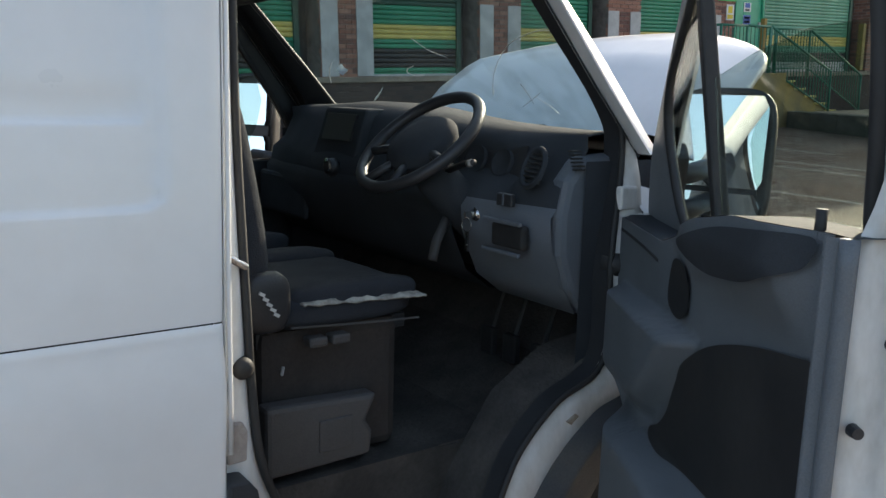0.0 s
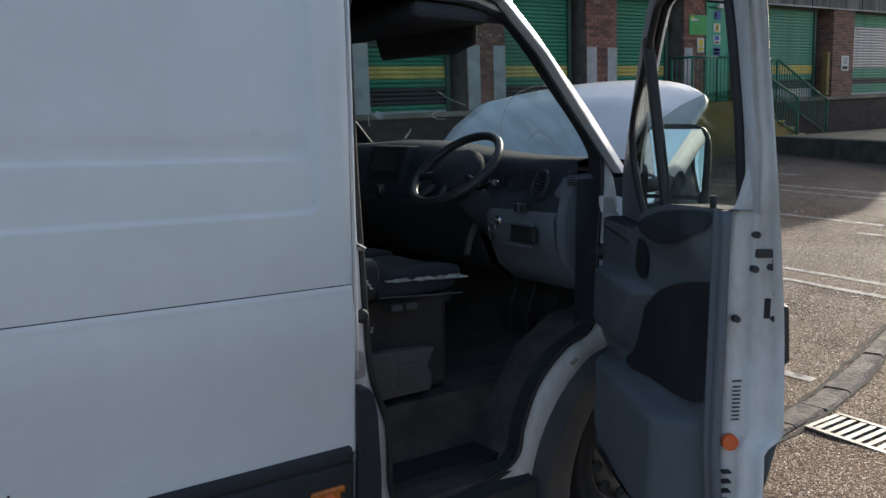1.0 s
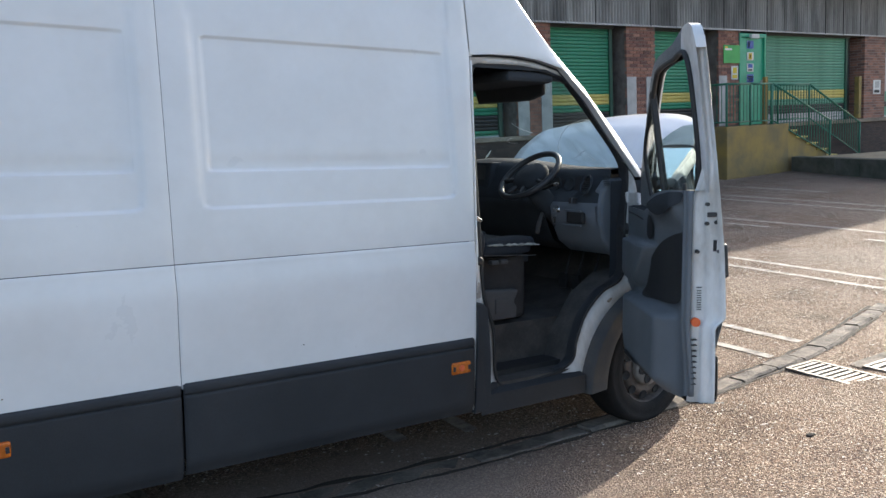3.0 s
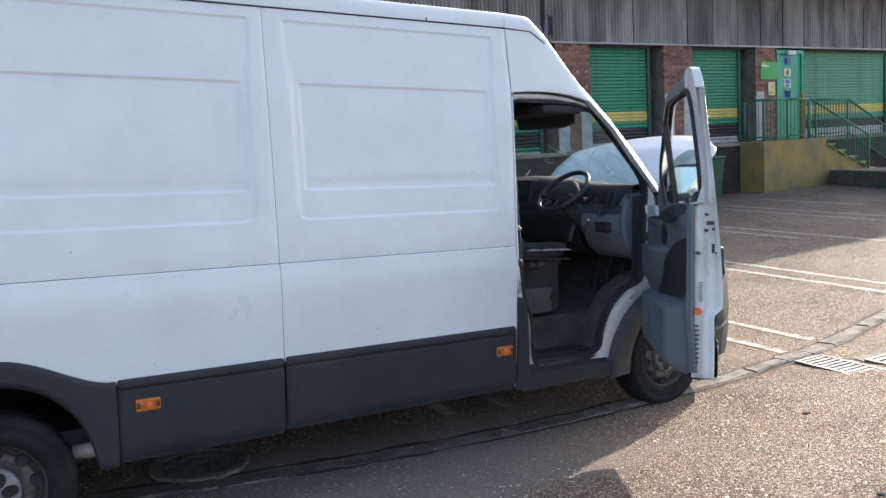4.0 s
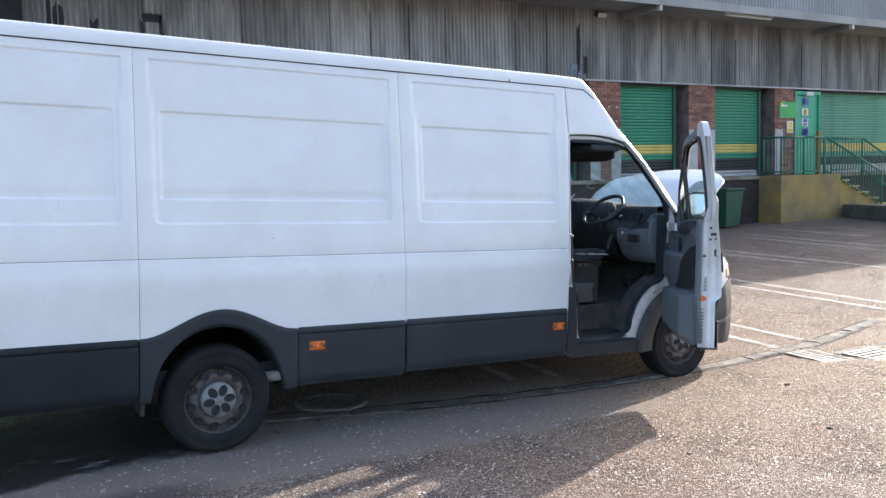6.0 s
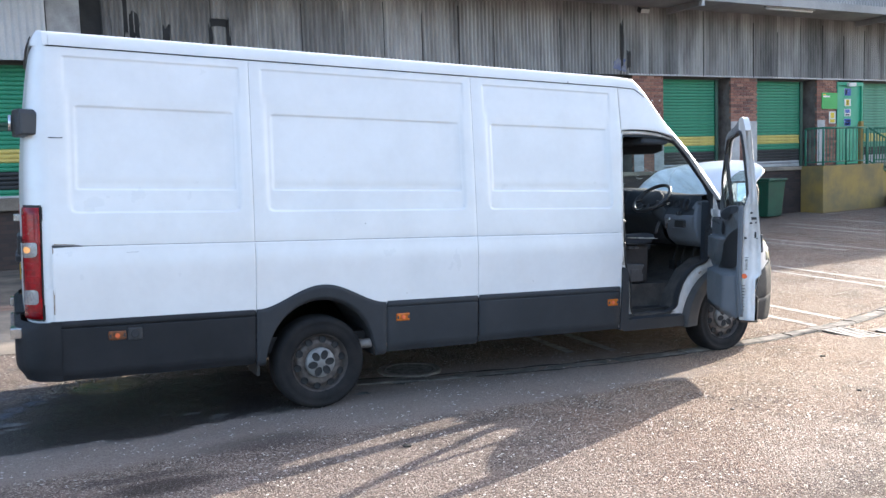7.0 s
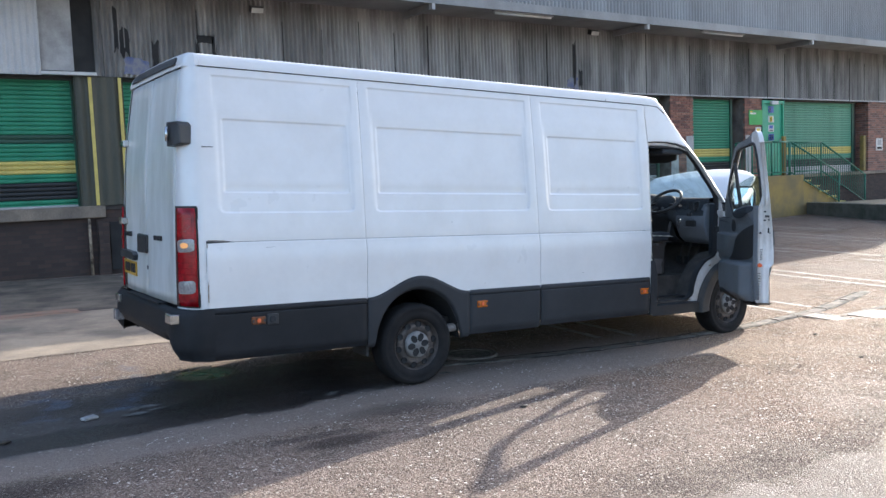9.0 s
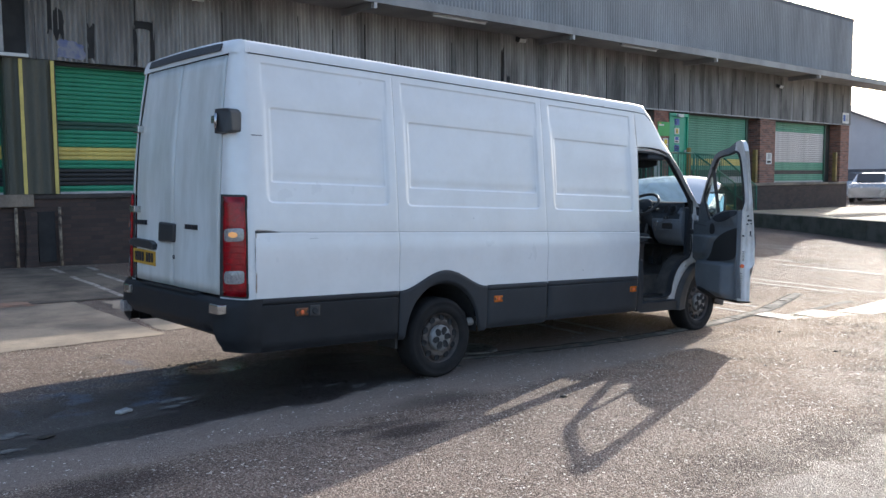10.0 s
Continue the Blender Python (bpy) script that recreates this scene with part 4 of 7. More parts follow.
# flat black patches drawn for soot streaks and ragged dark holes
for k, q in enumerate([(2.28, 2.5, 3.95, 4.55), (2.86, 3.0, 3.62, 4.3), (3.68, 3.76, 3.62, 4.35), (4.0, 4.1, 3.62, 4.5), (3.68, 4.08, 4.28, 4.46), (2.2, 2.3, 4.0, 4.9), (13.25, 13.36, 3.72, 4.95), (13.44, 13.56, 3.7, 4.2)]):
    ragged_patch(*q, DEEPBLACK, "black soot stain on the cladding", k)
for k, q in enumerate([(2.32, 2.85, 3.62, 3.98), (13.02, 13.42, 3.66, 3.98)]):
    ragged_patch(*q, BLUEPAINT, "faded blue paint patch on the cladding", 20 + k, FY - 0.060)
# roof and side wall
tagged(part("roof", boxes((-25.2, 34.1, FY - 0.05, 30, 7.87, 8.0)), SLATE), "flat dark roof of the warehouse", "roof", kind="structure")
tagged(part("wall_side", boxes((33.6, 34.0, FY + 0.6, 30, -0.5, 7.85)), SHEETUP), "dark side wall of the warehouse", "wall", kind="structure")
# green personnel door with signs
d1 = tagged(new("door_1"), "bright green metal door with safety signs, shut", "door", kind="structure")
d1.matrix_basis = pose(21.4, FY, 1.26)
part("leaf", boxes((-0.47, 0.47, 0.03, 0.08, 0.0, 2.18)), DOORGREEN, d1, bevel=0.006)
part("frame", boxes((-0.54, -0.475, -0.02, 0.12, 0, 2.28), (0.475, 0.54, -0.02, 0.12, 0, 2.28), (-0.475, 0.475, -0.02, 0.12, 2.19, 2.28)), DOORGREEN, d1)
part("light", boxes((-0.16, 0.14, -0.1, -0.022, 2.16, 2.26)), WHITEPAINT, d1, "small white bulkhead light")
part("handle", boxes((0.36, 0.42, -0.02, 0.03, 1.0, 1.12)), GREYPLATE, d1)
tagged(part("wall_jamb", boxes((20.82, 20.858, FY, FY + 0.5, 1.262, 3.6), (21.942, 21.98, FY, FY + 0.5, 1.262, 3.6)), DARKREVEAL), "dark jamb beside the green door", "wall", kind="structure")


def sign(name, x0, x1, z0, z1, face, label, bars=(), y=FY - 0.02, thick=0.012):
    th = tagged(new(name), label, "sign", "wall signs")
    th.matrix_basis = pose((x0 + x1) / 2, y, (z0 + z1) / 2)
    w, h = (x1 - x0) / 2, (z1 - z0) / 2
    part("board", boxes((-w, w, 0, thick, -h, h)), face, th)
    for a, b, c, d, mm in bars:
        part("print", boxes((-w + 2 * w * a, -w + 2 * w * b, -0.003, -0.0005, -h + 2 * h * c, -h + 2 * h * d)), mm, th)
    return th


SIGNBLUE = mat("blue_sign_print", (0.03, 0.10, 0.4), rough=0.5)
SIGNYEL = mat("yellow_sign_print", (0.75, 0.55, 0.03), rough=0.5)
sign("company_sign", 20.23, 20.87, 2.80, 3.24, SIGNGREEN, "bright green company sign board with small pale lettering", [(0.08, 0.5, 0.72, 0.82, PAPER), (0.08, 0.24, 0.84, 0.92, SIGNYEL)])
sign("warning_sign", 20.53, 20.79, 2.40, 2.73, PAPER, "white warning sign with yellow triangle", [(0.2, 0.8, 0.45, 0.9, SIGNYEL), (0.12, 0.88, 0.08, 0.36, SIGNYEL)])
for za, bb in ((3.17, [(0.0, 1, 0.0, 1, SIGNBLUE), (0.1, 0.4, 0.2, 0.8, PAPER)]), (2.88, [(0.25, 0.75, 0.1, 0.9, SIGNYEL), (0.35, 0.6, 0.3, 0.7, INK)]), (2.6, [(0.15, 0.85, 0.45, 0.95, SIGNBLUE), (0.2, 0.8, 0.1, 0.3, INK)]), (2.33, [(0.0, 1, 0.0, 1, SIGNBLUE), (0.1, 0.9, 0.55, 0.8, PAPER), (0.1, 0.9, 0.15, 0.4, PAPER)])):
    sign("door_sign", 21.2, 21.46, za, za + 0.2, PAPER, "small blue and white safety sign on the door", [(a, b, c, d, m) for a, b, c, d, m in bb], FY + 0.016)
sign("safety_sign", 27.06, 27.45, 1.95, 2.36, PAPER, "white safety notice on a brick pier", [(0.2, 0.8, 0.45, 0.9, GREYPLATE), (0.15, 0.85, 0.1, 0.3, INK)])
sign("corner_sign", 33.1, 33.7, 3.66, 4.1, PAPER, "white notice high on the warehouse corner", [(0.1, 0.45, 0.2, 0.8, SIGNBLUE), (0.55, 0.9, 0.2, 0.8, GREYPLATE)], FY - 0.1)
# painted letter on the dock wall
txt = bpy.data.curves.new("letter", "FONT")
txt.body, txt.size, txt.extrude, txt.offset = "D", 0.8, 0.002, -0.012
tob = new("letter_tmp", txt)
deps = bpy.context.evaluated_depsgraph_get()
me = bpy.data.meshes.new_from_object(tob.evaluated_get(deps))
bpy.data.objects.remove(tob)
me.materials.clear()
me.materials.append(mat("pale_blue_spray", (0.075, 0.17, 0.36), (0.06, 0.10, 0.17), scale=9, rough=0.8))
let = new("graffiti_letter", me)
let.matrix_basis = pose(-0.75, FY + 0.024, 0.38, 90, 0, 0)
tagged(let, "pale blue sprayed letter D on the dock wall", "graffiti")

# loading platform with steps and green railings
PX0, PX1, PY0 = 19.45, 21.9, 10.95
tagged(part("platform", boxes((PX0, PX1, PY0, FY + 0.02, -0.4, 1.25)), OCHRE, bevel=0.02), "faded ochre painted concrete loading platform", "platform", kind="structure")
steps = tagged(new("steps"), "concrete steps with yellow painted treads", "steps", kind="structure")
for k in range(5):
    xa, zt = PX1 + 0.003 + 0.46 * k, 1.25 - 0.18 * (k + 1)
    part("riser_block", boxes((xa, xa + 0.457, PY0 + 0.1, FY, -0.3, zt - 0.03)), OCHRE, steps)
    part("tread", boxes((xa, xa + 0.48, PY0 + 0.07, FY, zt - 0.028, zt + 0.012)), YELLOW, steps, bevel=0.008)


def railing(name, pts, label, drop=None):
    """Square posts at the ends, round top rail, lower rail and upright bars; pts are feet of the posts."""
    th = tagged(new(name), label, "railing", "platform railings")
    for (x0, y0, z0), (x1, y1, z1) in zip(pts, pts[1:]):
        part("top_rail", tube(bmesh.new(), [(x0, y0, z0 + 1.0), (x1, y1, z1 + 1.0)], 0.027), RAILGREEN, th, smooth=True)
        part("lower_rail", tube(bmesh.new(), [(x0, y0, z0 + 0.1), (x1, y1, z1 + 0.1)], 0.018), RAILGREEN, th, smooth=True)
        ln = math.dist((x0, y0, z0), (x1, y1, z1))
        m = max(2, int(ln / 0.125))
        for q in range(1, m):
            t = q / m
            p = (x0 + (x1 - x0) * t, y0 + (y1 - y0) * t, z0 + (z1 - z0) * t)
            part("baluster", tube(bmesh.new(), [(p[0], p[1], p[2] + 0.1), (p[0], p[1], p[2] + 0.985)], 0.0095, 6), RAILGREEN, th)
    for x, y, z in pts:
        part("post", tube(bmesh.new(), [(x, y, z - 0.12), (x, y, z + 1.0)], 0.028), RAILGREEN, th, smooth=True)
    return th


railing("railing", [(PX0 + 0.05, FY - 0.1, 1.25), (PX0 + 0.05, PY0 + 0.05, 1.25), (20.4, PY0 + 0.05, 1.25), (21.24, PY0 + 0.05, 1.25)], "green painted steel railing along the platform front")
railing("stair_railing", [(21.3, PY0 + 0.06, 1.25), (23.83, PY0 + 0.06, 0.27)], "green painted steel stair railing")
railing("stair_railing", [(22.3, FY - 0.12, 1.25), (23.7, FY - 0.12, 1.25), (26.2, FY - 0.12, 0.16)], "green painted steel stair railing beside the wall")
tagged(part("yellow_post", boxes((21.08, 21.18, PY0 + 0.1, PY0 + 0.2, 1.251, 2.42)), OCHRE, bevel=0.008), "ochre steel post at the head of the steps", "post")

# bin by the dock
bin_ = tagged(new("wheelie_bin"), "dark green plastic wheelie bin beside the dock", "bin")
bin_.matrix_basis = pose(17.6, 11.2, ground_z(17.6, 11.2))
bb = bmesh.new()
for (zz, hw_, hd) in ((0.05, 0.25, 0.28), (0.95, 0.31, 0.36)):
    [bb.verts.new((sx * hw_, sy * hd, zz)) for sx, sy in ((-1, -1), (1, -1), (1, 1), (-1, 1))]
bb.verts.ensure_lookup_table()
for q in ((0, 1, 2, 3), (4, 5, 6, 7), (0, 1, 5, 4), (1, 2, 6, 5), (2, 3, 7, 6), (3, 0, 4, 7)):
    bb.faces.new([bb.verts[i] for i in q])
part("tub", bb, BINGREEN, bin_, bevel=0.02)
part("lid", boxes((-0.33, 0.33, -0.4, 0.37, 0.955, 1.02)), BINGREEN, bin_, bevel=0.02)
for sx in (-0.24, 0.24):
    part("wheel", lathe([(0.0, -0.02), (0.1, -0.02), (0.1, 0.02), (0.0, 0.02)], "x", 16), RUBBER, bin_, pose_m=pose(sx, 0.3, 0.1))

# far end: rendered house with slate roof and parked cars
house = tagged(new("house"), "pale rendered building with a grey pitched roof", "building")
house.matrix_basis = pose(56, 20, 0)
hb = bmesh.new()
prism(hb, [(-4.2, -0.5), (4.2, -0.5), (4.2, 4.2), (0.2, 5.9), (-4.2, 4.2)], lambda y, z: (-5, y, z), lambda y, z: (9, y, z))
part("wall", hb, RENDERW, house)
rb = bmesh.new()
for sgn in (-1, 1):
    prism(rb, [(0.2, 5.92), (0.2 + sgn * 4.6, 4.05), (0.2 + sgn * 4.6, 4.15), (0.2, 6.05)], lambda y, z: (-5.3, y, z), lambda y, z: (9.3, y, z))
part("roof", rb, SLATE, house)
part("door", boxes((-5.03, -4.99, -3.4, 0.8, 0.3, 1.9)), SLATE, house, "wide dark garage door")


def parked_car(x, y, turn, paint, label):
    th = tagged(new("parked_car"), label, "car", "parked cars")
    th.matrix_basis = pose(x, y, ground_z(x, y), 0, 0, turn)
    prof = [(-2.1, 0.3), (-2.12, 0.75), (-1.9, 0.95), (-1.3, 1.0), (-0.75, 1.42), (0.9, 1.46), (1.7, 1.0), (2.1, 0.9), (2.1, 0.3)]
    bm = bmesh.new()
    grid(range(len(prof)), [-1, -0.85, 0.85, 1], lambda i, v: (prof[i][0], v * (0.85 if prof[i][1] < 1.1 else 0.68), prof[i][1] - (0.06 if abs(v) == 1 else 0)), bm)
    prism(bm, prof, lambda a, b: (a, -0.8 if b < 1.1 else -0.66, b - 0.06), lambda a, b: (a, 0.8 if b < 1.1 else 0.66, b - 0.06))
    part("body", bm, paint, th, smooth=False, bevel=0.04)
    for sy in (-1, 1):
        part("side_window", prism(bmesh.new(), [(-1.15, 1.02), (-0.7, 1.33), (0.8, 1.36), (1.4, 1.02)], lambda a, b: (a, sy * (0.84 - (b - 1.0) * 0.35), b), lambda a, b: (a, sy * (0.83 - (b - 1.0) * 0.35), b)), BLACK, th)
        for wx in (-1.3, 1.3):
            part("wheel", lathe([(0.0, -0.1), (0.2, -0.1), (0.31, -0.09), (0.32, 0), (0.31, 0.09), (0.2, 0.1), (0.0, 0.1)], "y", 20), TYRE, th, pose_m=pose(wx, sy * 0.78, 0.31))
    part("windscreen", prism(bmesh.new(), [(-1.28, 1.02), (-0.8, 1.41), (-0.81, 1.43), (-1.32, 1.04)], lambda a, b: (a, -0.6, b), lambda a, b: (a, 0.6, b)), BLACK, th)
    return th


parked_car(41.5, 13.6, 15, mat("silver_car_paint", (0.45, 0.47, 0.5), rough=0.25, metal=0.4), "silver hatchback parked at the end of the warehouse")
parked_car(47, 16.5, 10, mat("pale_blue_car_paint", (0.4, 0.45, 0.5), rough=0.25), "pale blue car parked at the end of the warehouse")


# ---- the van: x forward, y to its left, z up, from the middle of its floor plan ----
van = tagged(new("van"), "long white high-roof panel van, scruffy, bonnet raised and driver door open", "van")
van.matrix_basis = pose(3.35, 2.2, -0.105, 0, 2.62, 0)


def hw(z):
    """Half width of the body at a height."""
    if z > 1.1:
        return 0.988 - 0.10 * (z - 1.1) - 0.015 * (z - 1.1) ** 2
    return 1.008 - 0.0556 * (z - 0.5) ** 2 - 0.4 * max(0.0, 0.36 - z) ** 2


def soft(x, a, b):
    t = min(1.0, max(0.0, (x - a) / (b - a))) if a != b else float(x > a)
    return t * t * (3 - 2 * t)


def rounded(x, z, x0, x1, z0, z1, r, wx, wb, wt):
    """1 inside a rounded rectangle, 0 outside, with soft flanks."""
    cx, cz = min(max(x, x0 + r), x1 - r), min(max(z, z0 + r), z1 - r)
    d = math.hypot(x - cx, z - cz) - r
    w = wx if abs(x - cx) > abs(z - cz) else (wb if z < (z0 + z1) / 2 else wt)
    return 1 - soft(d, -w, 0.0)


SEAM = 0.0010
SEAM_LOW = 0.0014


def cab_edge(z):
    """Forward edge of the side panel at the cab door."""
    return lerp([(0.28, 1.378), (0.66, 1.393), (1.10, 1.403), (1.97, 1.447), (2.33, 1.437)], z)


def lean(x, z):
    return x + (cab_edge(z) - 1.425) * max(0.0, (x - 1.335) / 0.09)


panels = [(-2.985, -1.73, -2.89, -1.80), (-1.73, 0.0, -1.648, -0.075), (0.0, 1.425, 0.103, 1.335)]
for s, side_word in ((-1, "right"), (1, "left")):
    for x0, x1, a, b in panels:
        if s < 0:
            xs = spaced(x0 + SEAM, x1 - SEAM, 0.06, [q + e for q in (a, b, a + 0.055, b - 0.04) for e in (-0.012, -0.004, 0.006, 0.014, 0.022, 0.035, 0.06, 0.08)])
            zs = spaced(1.108 + SEAM_LOW, 2.336, 0.05, [q + e for q in (1.306, 1.316, 1.452, 1.975, 2.283) for e in (-0.016, -0.009, -0.003, 0.003, 0.009, 0.016)] + [1.34, 1.36, 1.47, 1.485, 1.50, 1.515, 1.535, 1.94, 2.02, 2.05, 2.09, 2.12])
        else:
            xs, zs = spaced(x0 + SEAM, x1 - SEAM, 0.4), spaced(1.108 + SEAM_LOW, 2.336, 0.2)

        def fu(x, z):
            d = 0.0
            if s < 0:
                d = 0.009 * rounded(x, z, a, b, 1.306, 2.16, 0.07, 0.04, 0.016, 0.06) * (1 - soft(z, 1.92, 2.14))
                d += 0.006 * rounded(x, z, a + 0.05, b - 0.04, 1.452, 1.975, 0.03, 0.024, 0.010, 0.004)
                d += 0.004 * rounded(x, z, a + 0.05, b - 0.04, 1.452, 1.60, 0.02, 0.012, 0.006, 0.01) * soft(1.535 - z, 0.0, 0.06)
                d += 0.006 * rounded(x, z, a - 0.01, b + 0.01, 1.9, 2.283, 0.02, 0.02, 0.02, 0.005) * soft(z, 2.0, 2.2)
                d += 0.0015 * noise.noise((x * 1.7, z * 1.7, 2.0))
                # folded edges at the seams
                for e, near in ((x - x0, 1), (x1 - x, 1), (z - 1.108, 1)):
                    d += 0.003 * (1 - soft(e, 0.0, 0.009))
            return (lean(x, z), s * (hw(z) - d), z)
        part("side_panel", grid(xs, zs, fu), WHITE, van, smooth=True)

        def low(x):
            if x1 == 0.0:
                q = (x + 1.252) / 0.46
                return 0.648 + (0.148 * (math.cos(q * math.pi) * 0.5 + 0.5) ** 0.85 if abs(q) < 1 else 0.0) + 0.004
            return 0.652

        def fl(x, t):
            z = low(x) - 0.02 + (1.108 - SEAM_LOW - low(x) + 0.02) * t
            d = 0.003 * (1 - soft(1.108 - z, 0.0, 0.009)) + 0.003 * (1 - soft(min(x - x0, x1 - x), 0.0, 0.009)) + 0.0012 * noise.noise((x * 2, z * 2, 7.0))
            d -= 0.010 * soft(z, 0.8, 0.98) * (1 - soft(z, 1.0, 1.09)) * (1 if s < 0 else 0)
            return (lean(x, z), s * (hw(z) - d), z)
        part("lower_panel", grid(spaced(x0 + SEAM, x1 - SEAM, 0.05 if s < 0 else 0.3, [x0 + 0.01, x1 - 0.01, x0 + 0.016, x1 - 0.016]), [0, 0.1, 0.3, 0.5, 0.7, 0.85, 0.93, 0.965, 0.985, 1.0], fl), WHITE, van, smooth=True)
    part("inner_wall", grid([-2.97, 1.37], spaced(0.70, 2.33, 0.2), lambda x, z: (x, s * (hw(z) - 0.08), z)), BLACK, van)

    # dark mouldings along the sill
    def moulding(x0, x1, top, bottom, n=18):
        def f(x, t):
            z = bottom(x) + (top(x) - bottom(x)) * t
            o = 0.014
            lip = 0.045
            g = top(x) - z
            o -= 0.010 * max(0.0, 1 - abs(g - lip) / 0.006)
            o -= 0.012 * (1 - soft(g, 0.0, 0.012)) + 0.02 * (1 - soft(z - bottom(x), 0.0, 0.05))
            o -= 0.010 * (1 - soft(min(x - x0, x1 - x), 0.0, 0.012))
            return (x, s * (hw(z) + o), z)
        ts = sorted(set([0, 0.02, 0.06, 0.12, 0.2, 0.35, 0.5, 0.65, 0.8, 0.84, 0.86, 0.865, 0.875, 0.88, 0.885, 0.89, 0.9, 0.93, 0.965, 0.98, 0.99, 1.0]))
        part("sill_moulding", grid(spaced(x0, x1, (x1 - x0) / n, [x0 + 0.006, x0 + 0.012, x1 - 0.006, x1 - 0.012]), ts, f), TRIM_REAR if x1 < -1.7 else TRIM, van, "dark grey plastic sill moulding", smooth=True)

    flat = lambda z: (lambda x: z)
    moulding(-3.0, -1.736, flat(0.648), lambda x: 0.272)
    moulding(-0.77, -0.004, flat(0.652), lambda x: 0.275)
    moulding(0.004, 1.379, flat(0.655), lambda x: 0.29)

    # wheel arch mouldings
    def arch_rear_top(x):
        q = (x + 1.252) / 0.46
        return 0.648 + (0.148 * (math.cos(q * math.pi) * 0.5 + 0.5) ** 0.85 if abs(q) < 1 else 0.0)

    def arch_in(x, cx, ax, az, base):
        q = (x - cx) / ax
        return base + az * math.sqrt(max(0.0, 1 - q * q)) if abs(q) < 1 else base
    xs = spaced(-1.733, -0.774, 0.02)

    def fa(x, t):
        zi = arch_in(x, -1.266, 0.40, 0.43, 0.255)
        zo = arch_rear_top(x)
        z = zi + (zo - zi) * t
        o = 0.018 - 0.012 * (1 - soft(zo - z, 0, 0.015)) - 0.03 * (1 - soft(z - zi, 0, 0.02)) - 0.01 * (1 - soft(min(x + 1.733, -0.774 - x), 0, 0.015))
        return (x, s * (hw(max(z, 0.3)) + o), z)
    part("wheel_arch", grid(xs, [0, 0.03, 0.08, 0.15, 0.3, 0.5, 0.7, 0.85, 0.93, 0.97, 1], fa), TRIM, van, "dark grey plastic rear wheel arch", smooth=True)
    liner = bmesh.new()
    for cx, ax, az, base in ((-1.266, 0.40, 0.43, 0.255), (2.64, 0.375, 0.42, 0.26)):
        liner = bmesh.new()
        grid([math.pi * q / 20 for q in range(21)], [0.975, 0.5], lambda a, w: (cx - ax * math.cos(a) * (1 + 0.02), s * w, base + az * math.sin(a) * 1.02), liner)
        part("wheel_well", liner, DEEPBLACK, van)

    def farch(a, t):
        ci, si = math.cos(a), math.sin(a)
        xi, zi = 2.645 - 0.372 * ci, 0.265 + 0.425 * si
        back = soft(ci, 0.0, 0.45)
        xo, zo = 2.60 - (0.458 + 0.045 * back) * ci, 0.25 + (0.512 + 0.02 * back) * si
        x, z = xi + (xo - xi) * t, zi + (zo - zi) * t
        o = 0.022 - (0.07 if x < 2.56 else 0.02) * (1 - soft(1 - t, 0, 0.2)) - 0.03 * (1 - soft(t, 0, 0.2))
        return (x, s * (hw(max(z, 0.3)) * (1 - 0.035 * max(0.0, (x - 2.75)) / 0.3) + o), z)
    part("wheel_arch", grid([math.pi * q / 36 for q in range(0, 32)], [0, 0.06, 0.13, 0.2, 0.4, 0.6, 0.75, 0.8, 0.84, 0.88, 0.92, 0.96, 1], farch), TRIM_DUSTY, van, "dusty grey plastic front wheel arch", smooth=True)

    # amber side markers
    for ax0, az0 in ((-2.675, 0.511), (-0.7, 0.499), (1.238, 0.494)):
        mk = bmesh.new()
        box(mk, ax0, ax0 + 0.108, s * (hw(0.53) + 0.009) - 0.012, s * (hw(0.53) + 0.009) + 0.012, az0, az0 + 0.058)
        mo = part("side_marker", mk, AMBER if ax0 > -2 else DULLAMBER, van, "amber side marker lamp", bevel=0.008)
        for xx in (0.012, 0.096):
            part("marker_clip", boxes((ax0 + xx - 0.006, ax0 + xx + 0.006, s * (hw(0.53) + 0.022) - 0.003, s * (hw(0.53) + 0.022) + 0.003, az0 + 0.018, az0 + 0.04)), BLACK, mo)
        part("marker_bulb", lathe([(0.0, 0.0), (0.016, 0.0), (0.013, s * 0.004), (0, s * 0.005)], "y", 14), ORANGE, mo, pose_m=pose(ax0 + 0.054, s * (hw(0.53) + 0.022), az0 + 0.029))
part("fuel_flap", boxes((-2.56, -2.47, -hw(0.53) - 0.022, -hw(0.53) - 0.008, 0.505, 0.585)), BLACK, van, "small black socket cover", bevel=0.008)
part("socket_cap", lathe([(0.0, -0.006), (0.022, -0.006), (0.026, 0.0)], "y", 16), TRIM, van, pose_m=pose(-2.515, -hw(0.53) - 0.024, 0.545))

# roof of the load space and the cab, one lofted skin
ST = [(1.44, 2.345, 1.42, 2.45), (1.62, 2.337, 1.64, 2.443), (1.725, 2.275, 1.80, 2.38), (1.858, 2.15, 1.99, 2.28), (1.998, 2.02, 2.17, 2.13), (2.202, 1.84, 2.41, 1.90), (2.438, 1.60, 2.69, 1.63), (2.622, 1.40, 2.92, 1.40)]
INSET = [0.0, 0.002, 0.006, 0.012, 0.02, 0.03, 0.045, 0.06]


def drop(av, u):
    """Share of the fall from crown to gutter: boxy over the load space, rounder over the cab."""
    e = max(0.0, (av - 0.95) / 0.05)
    boxy = 0.16 * (av / 0.95) ** 2 if av < 0.95 else 0.16 + 0.84 * (1 - math.sqrt(max(0.0, 1 - e ** 2.2)))
    f = soft(u, 0.6, 4.0)
    return boxy * (1 - f) + av ** 2.6 * f


